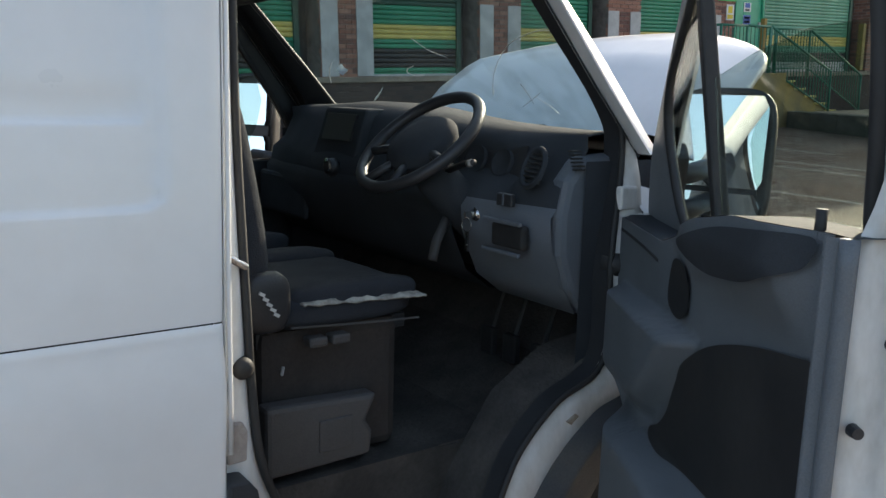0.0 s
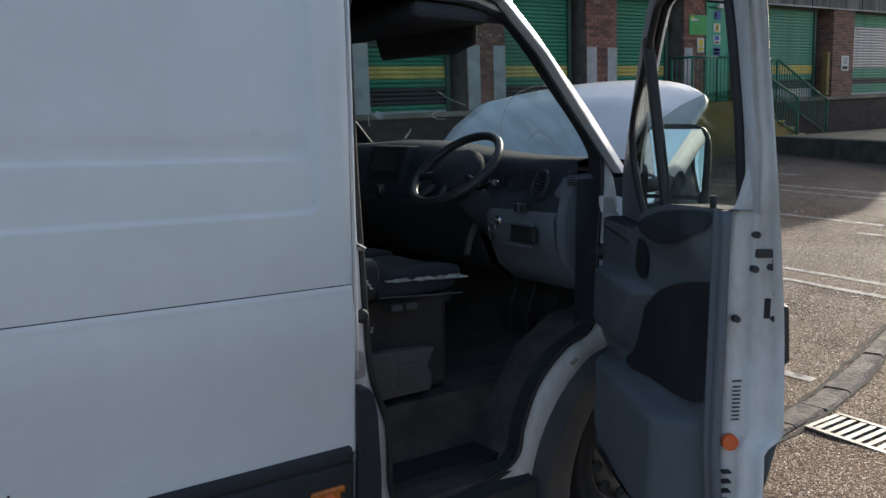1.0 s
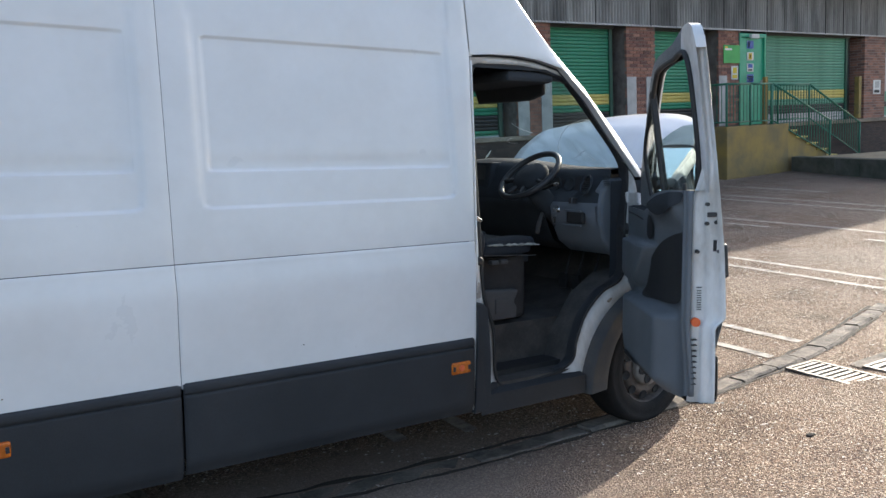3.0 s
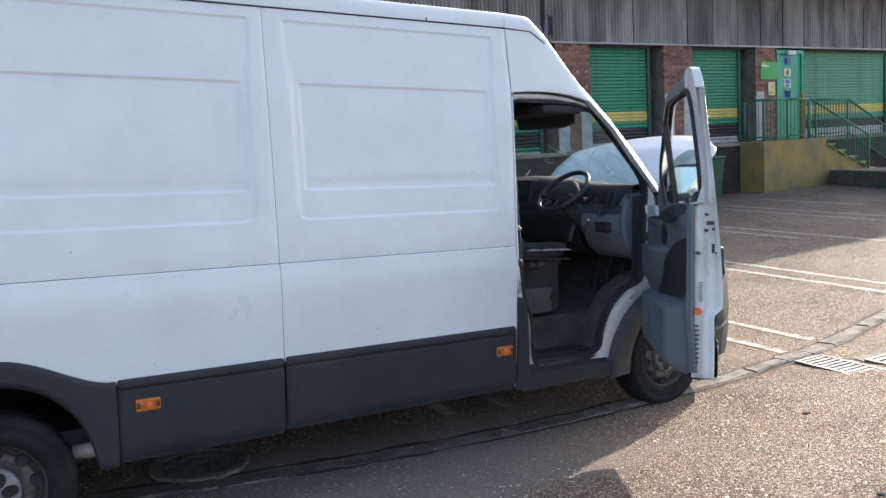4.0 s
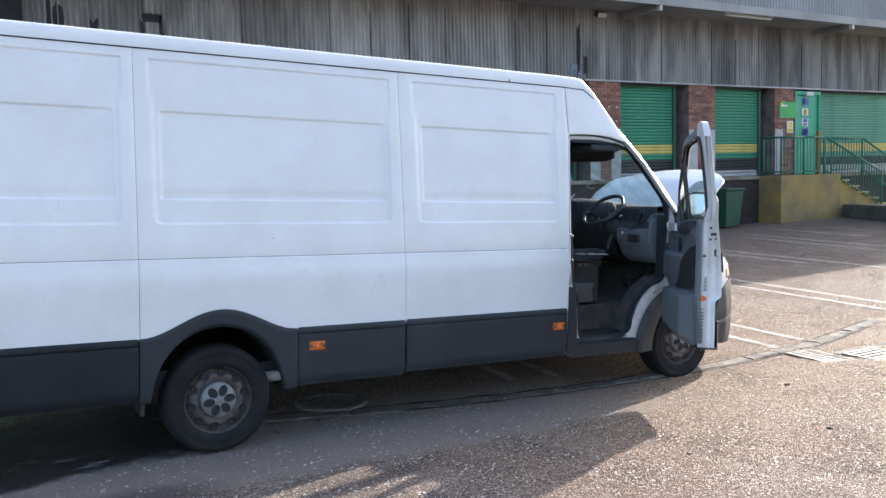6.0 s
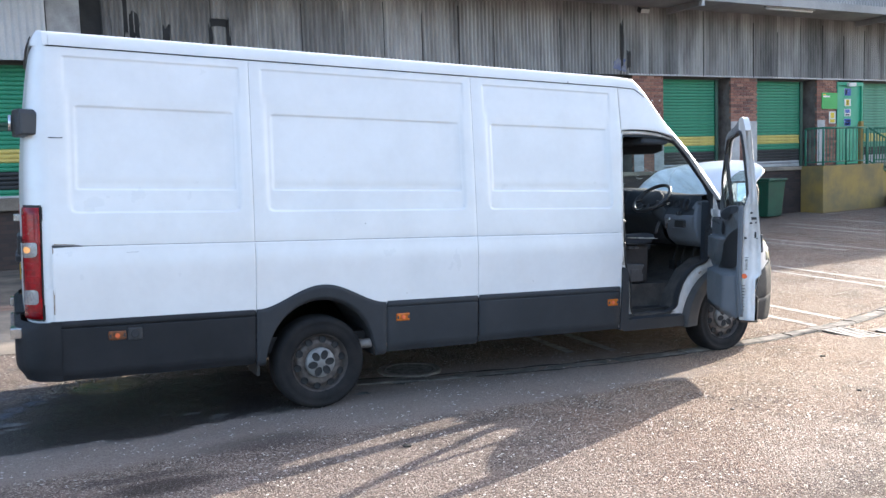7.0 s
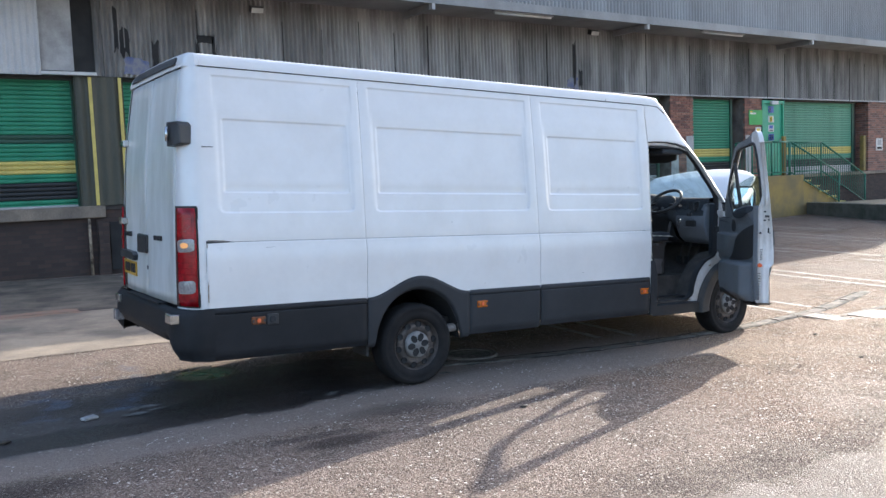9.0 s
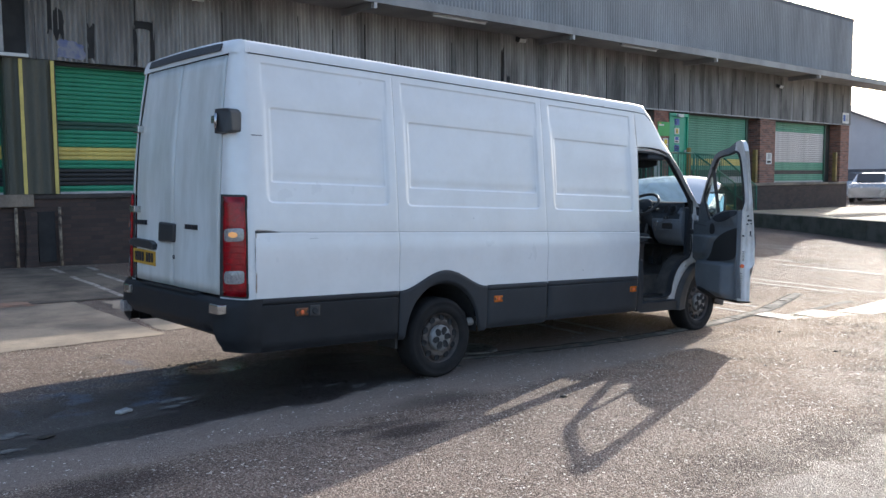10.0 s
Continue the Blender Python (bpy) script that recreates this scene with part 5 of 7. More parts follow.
def skin(u, v):
    """u: station 0..7, v: -1 (right) .. 1 (left)."""
    i = min(int(u), 6)
    t = u - i
    xe, ze, xc, zc = (ST[i][k] + (ST[i + 1][k] - ST[i][k]) * t for k in range(4))
    w = hw(ze) - (INSET[i] + (INSET[i + 1] - INSET[i]) * t)
    av = abs(v)
    return Vector((xc - (xc - xe) * av ** 2.2, w * v, zc - (zc - ze) * drop(av, u)))


vs = [-1, -0.999, -0.997, -0.994, -0.99, -0.984, -0.975, -0.965, -0.95, -0.92, -0.87, -0.8, -0.6, -0.3, 0, 0.3, 0.6, 0.8, 0.87, 0.92, 0.95, 0.965, 0.975, 0.984, 0.99, 0.994, 0.997, 0.999, 1]
part("roof", grid(spaced(-3.0, 1.418, 0.4), vs, lambda x, v: (x + (0.02 * abs(v) ** 2.2 if x > 1.4 else 0.0), 0.842 * v, 2.45 - 0.105 * drop(abs(v), 0))), WHITE, van, smooth=True)
part("cab_roof", grid([q / 4 for q in range(0, 17)], vs, skin), WHITE, van, smooth=True)
for s in (-1, 1):
    part("roof_gutter", tube(bmesh.new(), [(-2.98, s * 0.843, 2.3405), (1.42, s * 0.843, 2.3405), (1.62, s * (hw(2.337)), 2.334), (1.725, s * (hw(2.275) - 0.004), 2.272)], 0.0035, 6), RUBBER, van)
    part("roof_joint", boxes((0.92, 0.926, s * 0.842 - 0.003, s * 0.842 + 0.003, 2.345, 2.36)), RUBBER, van)

# windscreen, black edge, A-pillars
part("windscreen", grid([4 + q / 4 for q in range(13)], [-0.93 + 1.86 * q / 16 for q in range(17)], lambda u, v: skin(u, v) + Vector((0.004, 0, 0.004))), SCREEN, van, "dusty windscreen glass", smooth=True).visible_shadow = False
CRACK = mat("bright_glass_crack", (0.75, 0.77, 0.76), (0.55, 0.57, 0.56), rough=0.3)
for pts in ([(6.5, 0.0), (6.24, -0.08), (6.02, -0.18), (5.88, -0.28), (5.79, -0.38), (5.73, -0.5), (5.70, -0.6), (5.70, -0.7)], [(6.32, -0.23), (6.44, -0.235), (6.60, -0.23)], [(6.66, -0.14), (6.56, -0.22), (6.44, -0.32)],
            [(6.5, -0.27), (6.62, -0.33), (6.72, -0.36)], [(6.05, 0.36), (6.12, 0.42), (6.2, 0.40), (6.2, 0.34)], [(5.7, 0.25), (5.85, 0.2), (5.95, 0.12)], [(5.95, 0.78), (6.1, 0.83), (6.3, 0.86)]):
    path = smooth_loop([skin(u, v) + Vector((0.001, 0, 0.001)) for u, v in pts], 24, False)
    part("glass_crack", tube(bmesh.new(), path, 0.0011, 5), CRACK, van, "fine pale crack in the windscreen", smooth=True)
for s in (-1, 1):
    part("a_pillar", grid([4 + q / 4 for q in range(13)], [s * q for q in (0.925, 0.94, 0.96, 0.98, 0.99, 1.0)], skin), WHITE, van, smooth=True, thick=-0.01)
    part("windscreen_seal", tube(bmesh.new(), [skin(4 + q / 4, s * 0.925) for q in range(13)], 0.011, 6), RUBBER, van, smooth=True)
    part("pillar_lining", grid([4 + q / 4 for q in range(13)], [s * q for q in (0.885, 0.92, 0.95, 0.97, 0.99, 1.0)], lambda u, v: skin(u, v) + Vector((-0.03, -s * 0.012, -0.03))), DASH, van, smooth=True)
part("windscreen_seal", tube(bmesh.new(), [skin(4, -0.925 + 1.85 * q / 12) for q in range(13)], 0.011, 6), RUBBER, van, smooth=True)
part("scuttle", grid([0, 1], [-0.97 + 1.94 * q / 16 for q in range(17)], lambda t, v: skin(7, v) + Vector((0.22 * t - 0.02, 0, -0.06 * t - 0.002))), BLACK, van, "black plastic scuttle panel", smooth=True, thick=-0.02)
for yy, ang in ((-0.35, 8), (0.35, 12)):
    wp = part("wiper", tube(bmesh.new(), [skin(7.0, yy) + Vector((0.05, 0, 0.0)), skin(7.0, yy - 0.3) + Vector((0.04, 0, 0.0)), skin(6.96, yy - 0.5) + Vector((0.03, 0, 0.005))], 0.008, 6), BLACK, van, "black wiper arm and blade")

# cab side above the door and the door frame
LOW = [(1.452, 1.978), (1.60, 1.988), (1.74, 1.988), (1.88, 1.975), (2.03, 1.94), (2.21, 1.775), (2.40, 1.545), (2.545, 1.38)]
OPENING = [(1.49, 1.905), (1.606, 1.938), (1.857, 1.935), (2.089, 1.892), (2.172, 1.834), (2.321, 1.667), (2.465, 1.493), (2.495, 1.383), (2.45, 1.11), (2.43, 0.855), (2.27, 0.775), (2.15, 0.67), (2.085, 0.54), (2.045, 0.425), (1.85, 0.375), (1.575, 0.385), (1.537, 0.662), (1.480, 0.867), (1.468, 1.324), (1.475, 1.65)]
OUTER = [(1.447, 1.965), (1.60, 1.985), (1.85, 1.975), (2.06, 1.925), (2.21, 1.775), (2.38, 1.56), (2.53, 1.39), (2.56, 1.25), (2.55, 1.05), (2.54, 0.77), (2.42, 0.715), (2.27, 0.575), (2.18, 0.44), (2.12, 0.30), (1.85, 0.295), (1.382, 0.295), (1.392, 0.662), (1.398, 0.867), (1.412, 1.324), (1.43, 1.65)]
NL = 120
for s in (-1, 1):
    def fs(u, t):
        i = min(int(u), 6)
        f = u - i
        lx, lz = (LOW[i][k] + (LOW[i + 1][k] - LOW[i][k]) * f for k in range(2))
        e = skin(u, s * 1.0)
        x, z = lx + (e.x - lx) * t, lz + (e.z - lz) * t
        y = hw(lz) * (1 - t) + abs(e.y) * t
        return (x, s * (y - 0.004 * (1 - soft(t, 0, 0.08))), z)
    part("cab_side", grid([q / 6 for q in range(43)], [0, 0.03, 0.08, 0.3, 0.5, 0.7, 0.85, 0.95, 1.0], fs), WHITE, van, smooth=True)
    part("side_lining", grid([q / 6 for q in range(43)], [0, 0.5, 1.0], lambda u, t: Vector(fs(u, t)) + Vector((-0.01, -s * 0.03, -0.01))), DASH, van, smooth=True)
    part("pillar_step", grid(range(len(LOW)), [0, 1], lambda u, t: (LOW[u][0], s * (hw(LOW[u][1]) - 0.004 - 0.05 * t), LOW[u][1])), WHITE, van)
    inner, outer = smooth_loop([(a, b, 0) for a, b in OPENING], NL), smooth_loop([(a, b, 0) for a, b in OUTER], NL)

    def fr(k, t):
        p = outer[k].lerp(inner[k], t)
        o = 0.048 + (0.02 * soft(t, 0.75, 1.0)) - 0.008 * soft(t, 0.1, 0.25) * (1 - soft(t, 0.6, 0.75))
        return (p.x, s * (hw(max(p.y, 0.3)) - o), p.y)
    part("door_frame", grid(range(NL), [0, 0.12, 0.25, 0.45, 0.65, 0.8, 0.92, 1.0], fr, close=True), WHITE_DIRTY if s < 0 else BLACK, van, "grubby white painted door frame" if s < 0 else "black trimmed door frame", smooth=True)
    part("door_jamb", grid(range(NL), [0, 0.4, 1], lambda k, t: (inner[k].x, s * (hw(max(inner[k].y, 0.3)) - 0.066 - 0.05 * t), inner[k].y), close=True), BLACK, van, smooth=True)
    part("door_seal", tube(bmesh.new(), [(p.x, s * (hw(max(p.y, 0.3)) - 0.055), p.y) for p in inner], 0.009, 7, closed=True), RUBBER, van, "black rubber door seal", smooth=True)
    part("rear_jamb", grid(spaced(0.3, 1.96, 0.2), [0, 1], lambda z, t: (cab_edge(z) + 0.001 - 0.002 * t, s * (hw(z) - 0.001 - 0.05 * t), z)), WHITE_DIRTY, van)
    part("panel_flange", tube(bmesh.new(), [(cab_edge(z) + 0.013, s * (hw(z) - 0.010), z) for z in spaced(0.86, 1.95, 0.12)], 0.0055, 6), WHITE, van, smooth=True)
    part("flange_gap", tube(bmesh.new(), [(cab_edge(z) + 0.003, s * (hw(z) - 0.008), z) for z in spaced(0.86, 1.95, 0.12)], 0.0035, 6), WHITE_DIRTY, van, smooth=True)
    part("seam_sealer", grid(spaced(1.97, 2.335, 0.06), [-0.012, 0.02], lambda z, o: (cab_edge(z) + o, s * (hw(z) - 0.007), z)), WHITE_DIRTY, van)
    # dark foot of the B-pillar and step
    if s < 0:
        part("pillar_moulding", prism(bmesh.new(), [(1.382, 0.28), (1.455, 0.285), (1.475, 0.32), (1.474, 0.55), (1.466, 0.72), (1.455, 0.785), (1.436, 0.81), (1.398, 0.812), (1.394, 0.6)], lambda x, z: (x, -(hw(z) + 0.010), z), lambda x, z: (x, -(hw(z) - 0.045), z)), TRIM, van, bevel=0.006)
        part("pillar_foot", prism(bmesh.new(), [(1.47, 0.30), (1.56, 0.34), (1.545, 0.40), (1.50, 0.40), (1.47, 0.42)], lambda x, z: (x, -(hw(z) - 0.036), z), lambda x, z: (x, -(hw(z) - 0.07), z)), TRIM, van, bevel=0.004)
        part("pillar_lamp", prism(bmesh.new(), [(1.414, 0.826), (1.452, 0.828), (1.456, 0.885), (1.446, 0.905), (1.414, 0.907)], lambda x, z: (x, -(hw(z) - 0.034), z), lambda x, z: (x, -(hw(z) - 0.05), z)), PILLARLENS, van, "small clear reflector on the door pillar", bevel=0.004)
        part("rubber_stop", lathe([(0.0, -0.016), (0.012, -0.016), (0.021, -0.008), (0.022, 0.01)], "y", 18), RUBBER, van, pose_m=pose(1.452, -(hw(1.0) - 0.045), 1.005), smooth=True)
        st = part("striker", tube(bmesh.new(), [(1.43, -(hw(1.2) - 0.05), 1.215), (1.43, -(hw(1.2) - 0.015), 1.215), (1.455, -(hw(1.2) - 0.015), 1.2), (1.455, -(hw(1.2) - 0.05), 1.2)], 0.007, 8), CHROME, van, "metal door striker")
    part("step", grid(spaced(1.42, 2.1, 0.1), range(4), lambda x, v: (x, s * [hw(0.3) + 0.004, hw(0.36) + 0.002, hw(0.36) - 0.05, 0.5][v], [0.265, 0.36, 0.375, 0.40][v])), TRIM, van, smooth=False)
    for hz in (1.27, 0.95):
        part("door_hinge", boxes((2.47, 2.53, s * 0.925 - 0.012, s * 0.925 + 0.012, hz - 0.03, hz + 0.03)), WHITE_DIRTY, van, "grubby white door hinge", bevel=0.006)
    part("cable_gaiter", lathe([(0.0, -0.03), (0.018, -0.028), (0.024, -0.015), (0.03, -0.01), (0.032, 0.03)], "y", 18), RUBBER, van, "black rubber cable gaiter", smooth=True, pose_m=pose(2.475, s * 0.93, 1.10, 0, 0, 0 if s < 0 else 180))
    part("frame_chip", prism(bmesh.new(), [(2.29, 0.725), (2.32, 0.74), (2.33, 0.733), (2.305, 0.715)], lambda x, z: (x, s * (hw(z) - 0.036), z), lambda x, z: (x, s * (hw(z) - 0.05), z)), RUST, van)

# ---- front end ----
PLAN = [(2.545, 1.0), (2.75, 0.998), (2.95, 0.975), (3.15, 0.925), (3.30, 0.845), (3.42, 0.73), (3.52, 0.55), (3.58, 0.32), (3.60, 0.0)]


def plan(t):
    """t 0..8 along the nose, from the door seam to the middle: x, fraction of the half width."""
    i = min(int(t), 7)
    f = t - i
    return PLAN[i][0] + (PLAN[i + 1][0] - PLAN[i][0]) * f, PLAN[i][1] + (PLAN[i + 1][1] - PLAN[i][1]) * f


for s in (-1, 1):
    def wing(t, v):
        x, w = plan(t)
        zb = lerp([(2.545, 0.79), (2.6, 0.785), (2.9, 0.73), (3.07, 0.70), (3.2, 0.75), (3.42, 0.83)], x)
        ztop = lerp([(2.545, 1.325), (2.75, 1.275), (2.95, 1.20), (3.15, 1.085), (3.3, 0.99), (3.42, 0.9)], x)
        z = zb + (ztop - zb) * v
        r = soft(v, 0.62, 1.0)
        return (x - 0.05 * r * (t / 5), s * (hw(z) * w - 0.10 * r * r + 0.002), z)
    part("front_wing", grid([q / 4 for q in range(0, 21)], [0, 0.05, 0.2, 0.4, 0.55, 0.65, 0.75, 0.83, 0.9, 0.96, 1.0], wing), WHITE, van, smooth=True)
    part("wing_top", grid([q / 4 for q in range(0, 21)], [0, 1], lambda t, v: (wing(t, 1.0)[0], s * (abs(wing(t, 1.0)[1]) * (1 - 0.22 * v)), wing(t, 1.0)[2] - 0.03 * v)), WHITE, van, smooth=True)

    def lamp(t, v):
        x, w = plan(t)
        z0 = lerp([(3.2, 0.80), (3.42, 0.835), (3.55, 0.83)], x)
        z1 = lerp([(3.2, 1.06), (3.3, 1.035), (3.42, 0.99), (3.55, 0.94)], x)
        z = z0 + (z1 - z0) * v
        return (x + 0.012 - 0.07 * v * v, s * (hw(z) * w + 0.008 - 0.05 * v * v), z)
    part("headlamp", grid([3.45 + q / 8 for q in range(0, 22)], [0, 0.1, 0.3, 0.5, 0.7, 0.9, 1.0], lamp), HEADLENS, van, "yellowed clear headlamp", smooth=True, thick=-0.03)
part("front_panel", grid([-8 + q / 4 for q in range(0, 65)][8:-8], [0, 1], lambda t, v: (plan(8 - abs(t))[0] - 0.05, (1 if t > 0 else -1) * 0.95 * plan(8 - abs(t))[1], 0.5 + 0.5 * v)), BLACK, van)


def bump_f(t, v):
    s = -1 if t < 0 else 1
    x, w = plan(8 - abs(t))
    z0 = lerp([(2.9, 0.30), (3.1, 0.24), (3.6, 0.22)], x)
    z1 = lerp([(2.9, 0.62), (3.07, 0.71), (3.2, 0.76), (3.42, 0.835), (3.6, 0.84)], x)
    z = z0 + (z1 - z0) * v
    o = 0.03 * math.sin(math.pi * min(1, max(0, v))) ** 0.6 - 0.012 * max(0.0, 1 - abs(v - 0.45) / 0.03)
    return (x + o * (1 - w) + (0.02 if abs(t) < 6 else 0), s * (hw(max(z, 0.35)) * w + o * w), z)


part("front_bumper", grid([-6.3 + 12.6 * q / 90 for q in range(91)], [0, 0.04, 0.1, 0.2, 0.35, 0.41, 0.43, 0.45, 0.47, 0.5, 0.65, 0.8, 0.9, 0.96, 1], bump_f), TRIM, van, "dark grey plastic front bumper", smooth=True)
# raised bonnet
HG = [(2.98, 1.29), (3.15, 1.46), (3.35, 1.63), (3.52, 1.715), (3.60, 1.73)]


def bonnet(u, v):
    i = min(int(u), 3)
    f = u - i
    x = HG[i][0] + (HG[i + 1][0] - HG[i][0]) * f
    z = HG[i][1] + (HG[i + 1][1] - HG[i][1]) * f
    w = lerp([(0, 0.82), (2, 0.79), (3.2, 0.76), (4, 0.73)], u)
    return (x - (0.14 + 0.035 * u) * abs(v) ** 2.2, v * w, z + 0.05 - (0.17 - 0.0175 * u) * abs(v) ** 2.4)


part("bonnet", grid([q / 4 for q in range(17)], [-1 + q / 10 for q in range(21)], bonnet), WHITE, van, "white bonnet, propped open", smooth=True, thick=-0.025)
part("bonnet_stay", tube(bmesh.new(), [(3.3, -0.6, 1.02), (3.42, -0.5, 1.5)], 0.006, 6), BLACK, van)
part("engine_bay", boxes((2.95, 3.45, -0.72, 0.72, 0.6, 0.98)), BLACK, van, bevel=0.05)
for k in range(5):
    part("model_badge", boxes((2.78 + 0.036 * k, 2.806 + 0.036 * k, -hw(1.07) * 0.998 - 0.006, -hw(1.07) * 0.993, 1.052, 1.085)), CHROME, van)

# ---- rear end ----
RX = -3.142


def rear(y, z):
    """x of the rear face, bowed in plan and leaning in at the top."""
    return RX + 0.016 * (y / 0.8) ** 4 + 0.069 * max(0.0, (z - 1.3)) ** 2 + 0.015 * max(0.0, 0.9 - z)


for s in (-1, 1):
    def corner(t, z):
        """pillar from the door edge round to the side panel"""
        a = t * math.pi / 2
        yin = 0.765 - 0.05 * soft(z, 1.5, 2.4)
        yo = hw(z) - 0.004
        x0, x1 = rear(yin, z), -2.983
        return (x0 + (x1 - x0) * (1 - math.cos(a)) ** 0.9, s * (yin + (yo - yin) * math.sin(a) ** 0.8), z)
    part("rear_pillar", grid([q / 12 for q in range(13)], spaced(0.64, 2.345, 0.08), corner), WHITE, van, smooth=True)

    def lens(t, z):
        p = corner(t, z)
        return (p[0] - 0.014, p[1] + s * 0.012, z)
    tl = part("tail_lamp", grid([0.1 + 0.64 * q / 10 for q in range(11)], spaced(0.665, 1.345, 0.05), lens), REDLENS, van, "red tail lamp cluster with clear sections", smooth=True, thick=-0.02)
    for za, zb in ((0.765, 0.83), (1.06, 1.115)):
        tc, zc = 0.42, (za + zb) / 2
        sq = lambda q: math.copysign(abs(q) ** 0.4, q)
        part("clear_section", grid([0.02 + 0.98 * q / 6 for q in range(7)], [2 * math.pi * q / 28 for q in range(29)], lambda r, a: Vector(lens(tc + 0.28 * r * sq(math.cos(a)), zc + 0.045 * r * sq(math.sin(a)) + 0.03 * (r * sq(math.cos(a)) - 0.3) * 0.2)) + Vector((-0.004 - 0.004 * (1 - r * r), s * 0.003, 0))), CLEARLENS, tl, "clear lamp section", smooth=True)
    part("red_reflector", grid([0.16 + 0.46 * q / 5 for q in range(6)], spaced(1.15, 1.30, 0.03), lambda t, z: Vector(lens(t, z)) + Vector((-0.003, s * 0.002, 0))), REDPALE, tl, "paler red reflector", smooth=True)
    for zz in (0.705, 0.885, 0.925, 0.965, 1.005, 1.135):
        part("lens_ridge", tube(bmesh.new(), [Vector(lens(0.13 + 0.58 * q / 8, zz)) + Vector((-0.001, s * 0.001, 0)) for q in range(9)], 0.0035, 5), REDLENS, tl, smooth=True)
    part("amber_bulb", grid([0.05 + 0.95 * q / 4 for q in range(5)], [2 * math.pi * q / 16 for q in range(17)], lambda r, a: Vector(lens(0.42 + 0.13 * r * math.cos(a), 1.087 + 0.02 * r * math.sin(a))) + Vector((-0.013, s * 0.004, 0))), BULB if s < 0 else AMBER, tl, "amber indicator bulb", smooth=True)
    part("lamp_frame", grid([0.0, 0.2, 0.4, 0.6, 0.775], spaced(0.652, 1.36, 0.05), lambda t, z: Vector(corner(t, z)) + Vector((-0.003, s * 0.003, 0))), RUBBER, tl, smooth=True)
    part("lamp_gap", grid([0.745, 0.80], [0.66, 1.35], lambda t, z: Vector(corner(t, z)) + Vector((-0.003, s * 0.002, 0))), RUBBER, tl)
    # rear door leaf
    def leaf(a, z):
        y = 0.004 + a * (0.747 - 0.05 * soft(z, 1.5, 2.4) - 0.006)
        d = 0.012 * soft(a, 0.08, 0.2) * (1 - soft(a, 0.8, 0.95)) * soft(z, 0.9, 1.0) * (1 - soft(z, 2.1, 2.3))
        d += 0.008 * (1 - soft(a, 0.0, 0.04)) - 0.012 * math.exp(-((a - 0.22) / 0.05) ** 2) * soft(z, 0.8, 1.2) * (1 - soft(z, 1.9, 2.3)) + 0.010 * (1 - soft(1 - a, 0, 0.03)) + 0.004 * noise.noise((y * 4, z * 3, s * 5.0))
        return (rear(y, z) + d, s * y, z)
    rd = part("rear_door", grid([0, 0.01, 0.02, 0.04, 0.06, 0.09, 0.13, 0.17, 0.22, 0.3, 0.4, 0.5, 0.6, 0.7, 0.8, 0.85, 0.9, 0.95, 0.975, 1.0], spaced(0.66, 2.33, 0.07), leaf), WHITE_REAR, van, "grimy white rear door with shallow dents", smooth=True, thick=-0.03)
    for hz in (1.90, 0.585, 1.25) if s > 0 else (1.90,):
        part("hinge", boxes((rear(0.7, hz) - 0.05, rear(0.7, hz) + 0.03, s * 0.655, s * 0.76, hz - 0.05, hz + 0.005)), CHROME, rd, "chrome hinge bracket", bevel=0.006)
    if s < 0:
        part("hinge_cover", prism(bmesh.new(), [(0.735, 1.775), (0.84, 1.78), (0.895, 1.79), (0.885, 1.92), (0.865, 1.945), (0.735, 1.945)], lambda y, z: (-3.178 + 0.7 * max(0, y - 0.82), s * (y + 0.015), z), lambda y, z: (-3.0, s * (y - 0.02), z)), BLACK, rd, "black plastic hinge cover", bevel=0.008)
        part("hinge_pin", tube(bmesh.new(), [(-3.186, s * 0.79, 1.81), (-3.186, s * 0.79, 1.91)], 0.012, 10), CHROME, rd, "bare metal hinge pin", smooth=True)
    part("door_gap", tube(bmesh.new(), [Vector(leaf(1.0, z)) + Vector((0.004, s * 0.008, 0)) for z in spaced(0.66, 2.33, 0.1)], 0.006, 6), RUBBER, rd)
    part("lower_hinge", boxes((-3.222, -3.08, *sorted((s * (0.79 if s < 0 else 0.64), s * (0.93 if s < 0 else 0.77))), 0.545, 0.61)), CHROME, van, "chrome lower hinge", bevel=0.006)
part("door_gap", grid([-0.012, 0.012], spaced(0.64, 2.33, 0.2), lambda y, z: (rear(0, z) + 0.03, y, z)), RUBBER, van)
part("rear_inner", grid(spaced(-0.86, 0.86, 0.2), spaced(0.5, 2.36, 0.3), lambda y, z: (rear(y, z) + 0.055, y * min(1.0, (hw(z) - 0.03) / 0.86), z)), RUBBER, van)


def header(v, t):
    """Panel above the rear doors, rounding into the roof; v -1..1 across."""
    av = abs(v)
    top = 2.45 - 0.105 * drop(av, 0)
    z = 2.338 + (top - 2.338) * min(1.0, t)
    x = rear(0.82 * v, 2.338) - 0.008 + 0.035 * min(1.0, t) ** 2 + 0.06 * soft(av, 0.93, 1.0)
    return (x if t <= 1 else -2.97, 0.842 * v, z if t <= 1 else top)


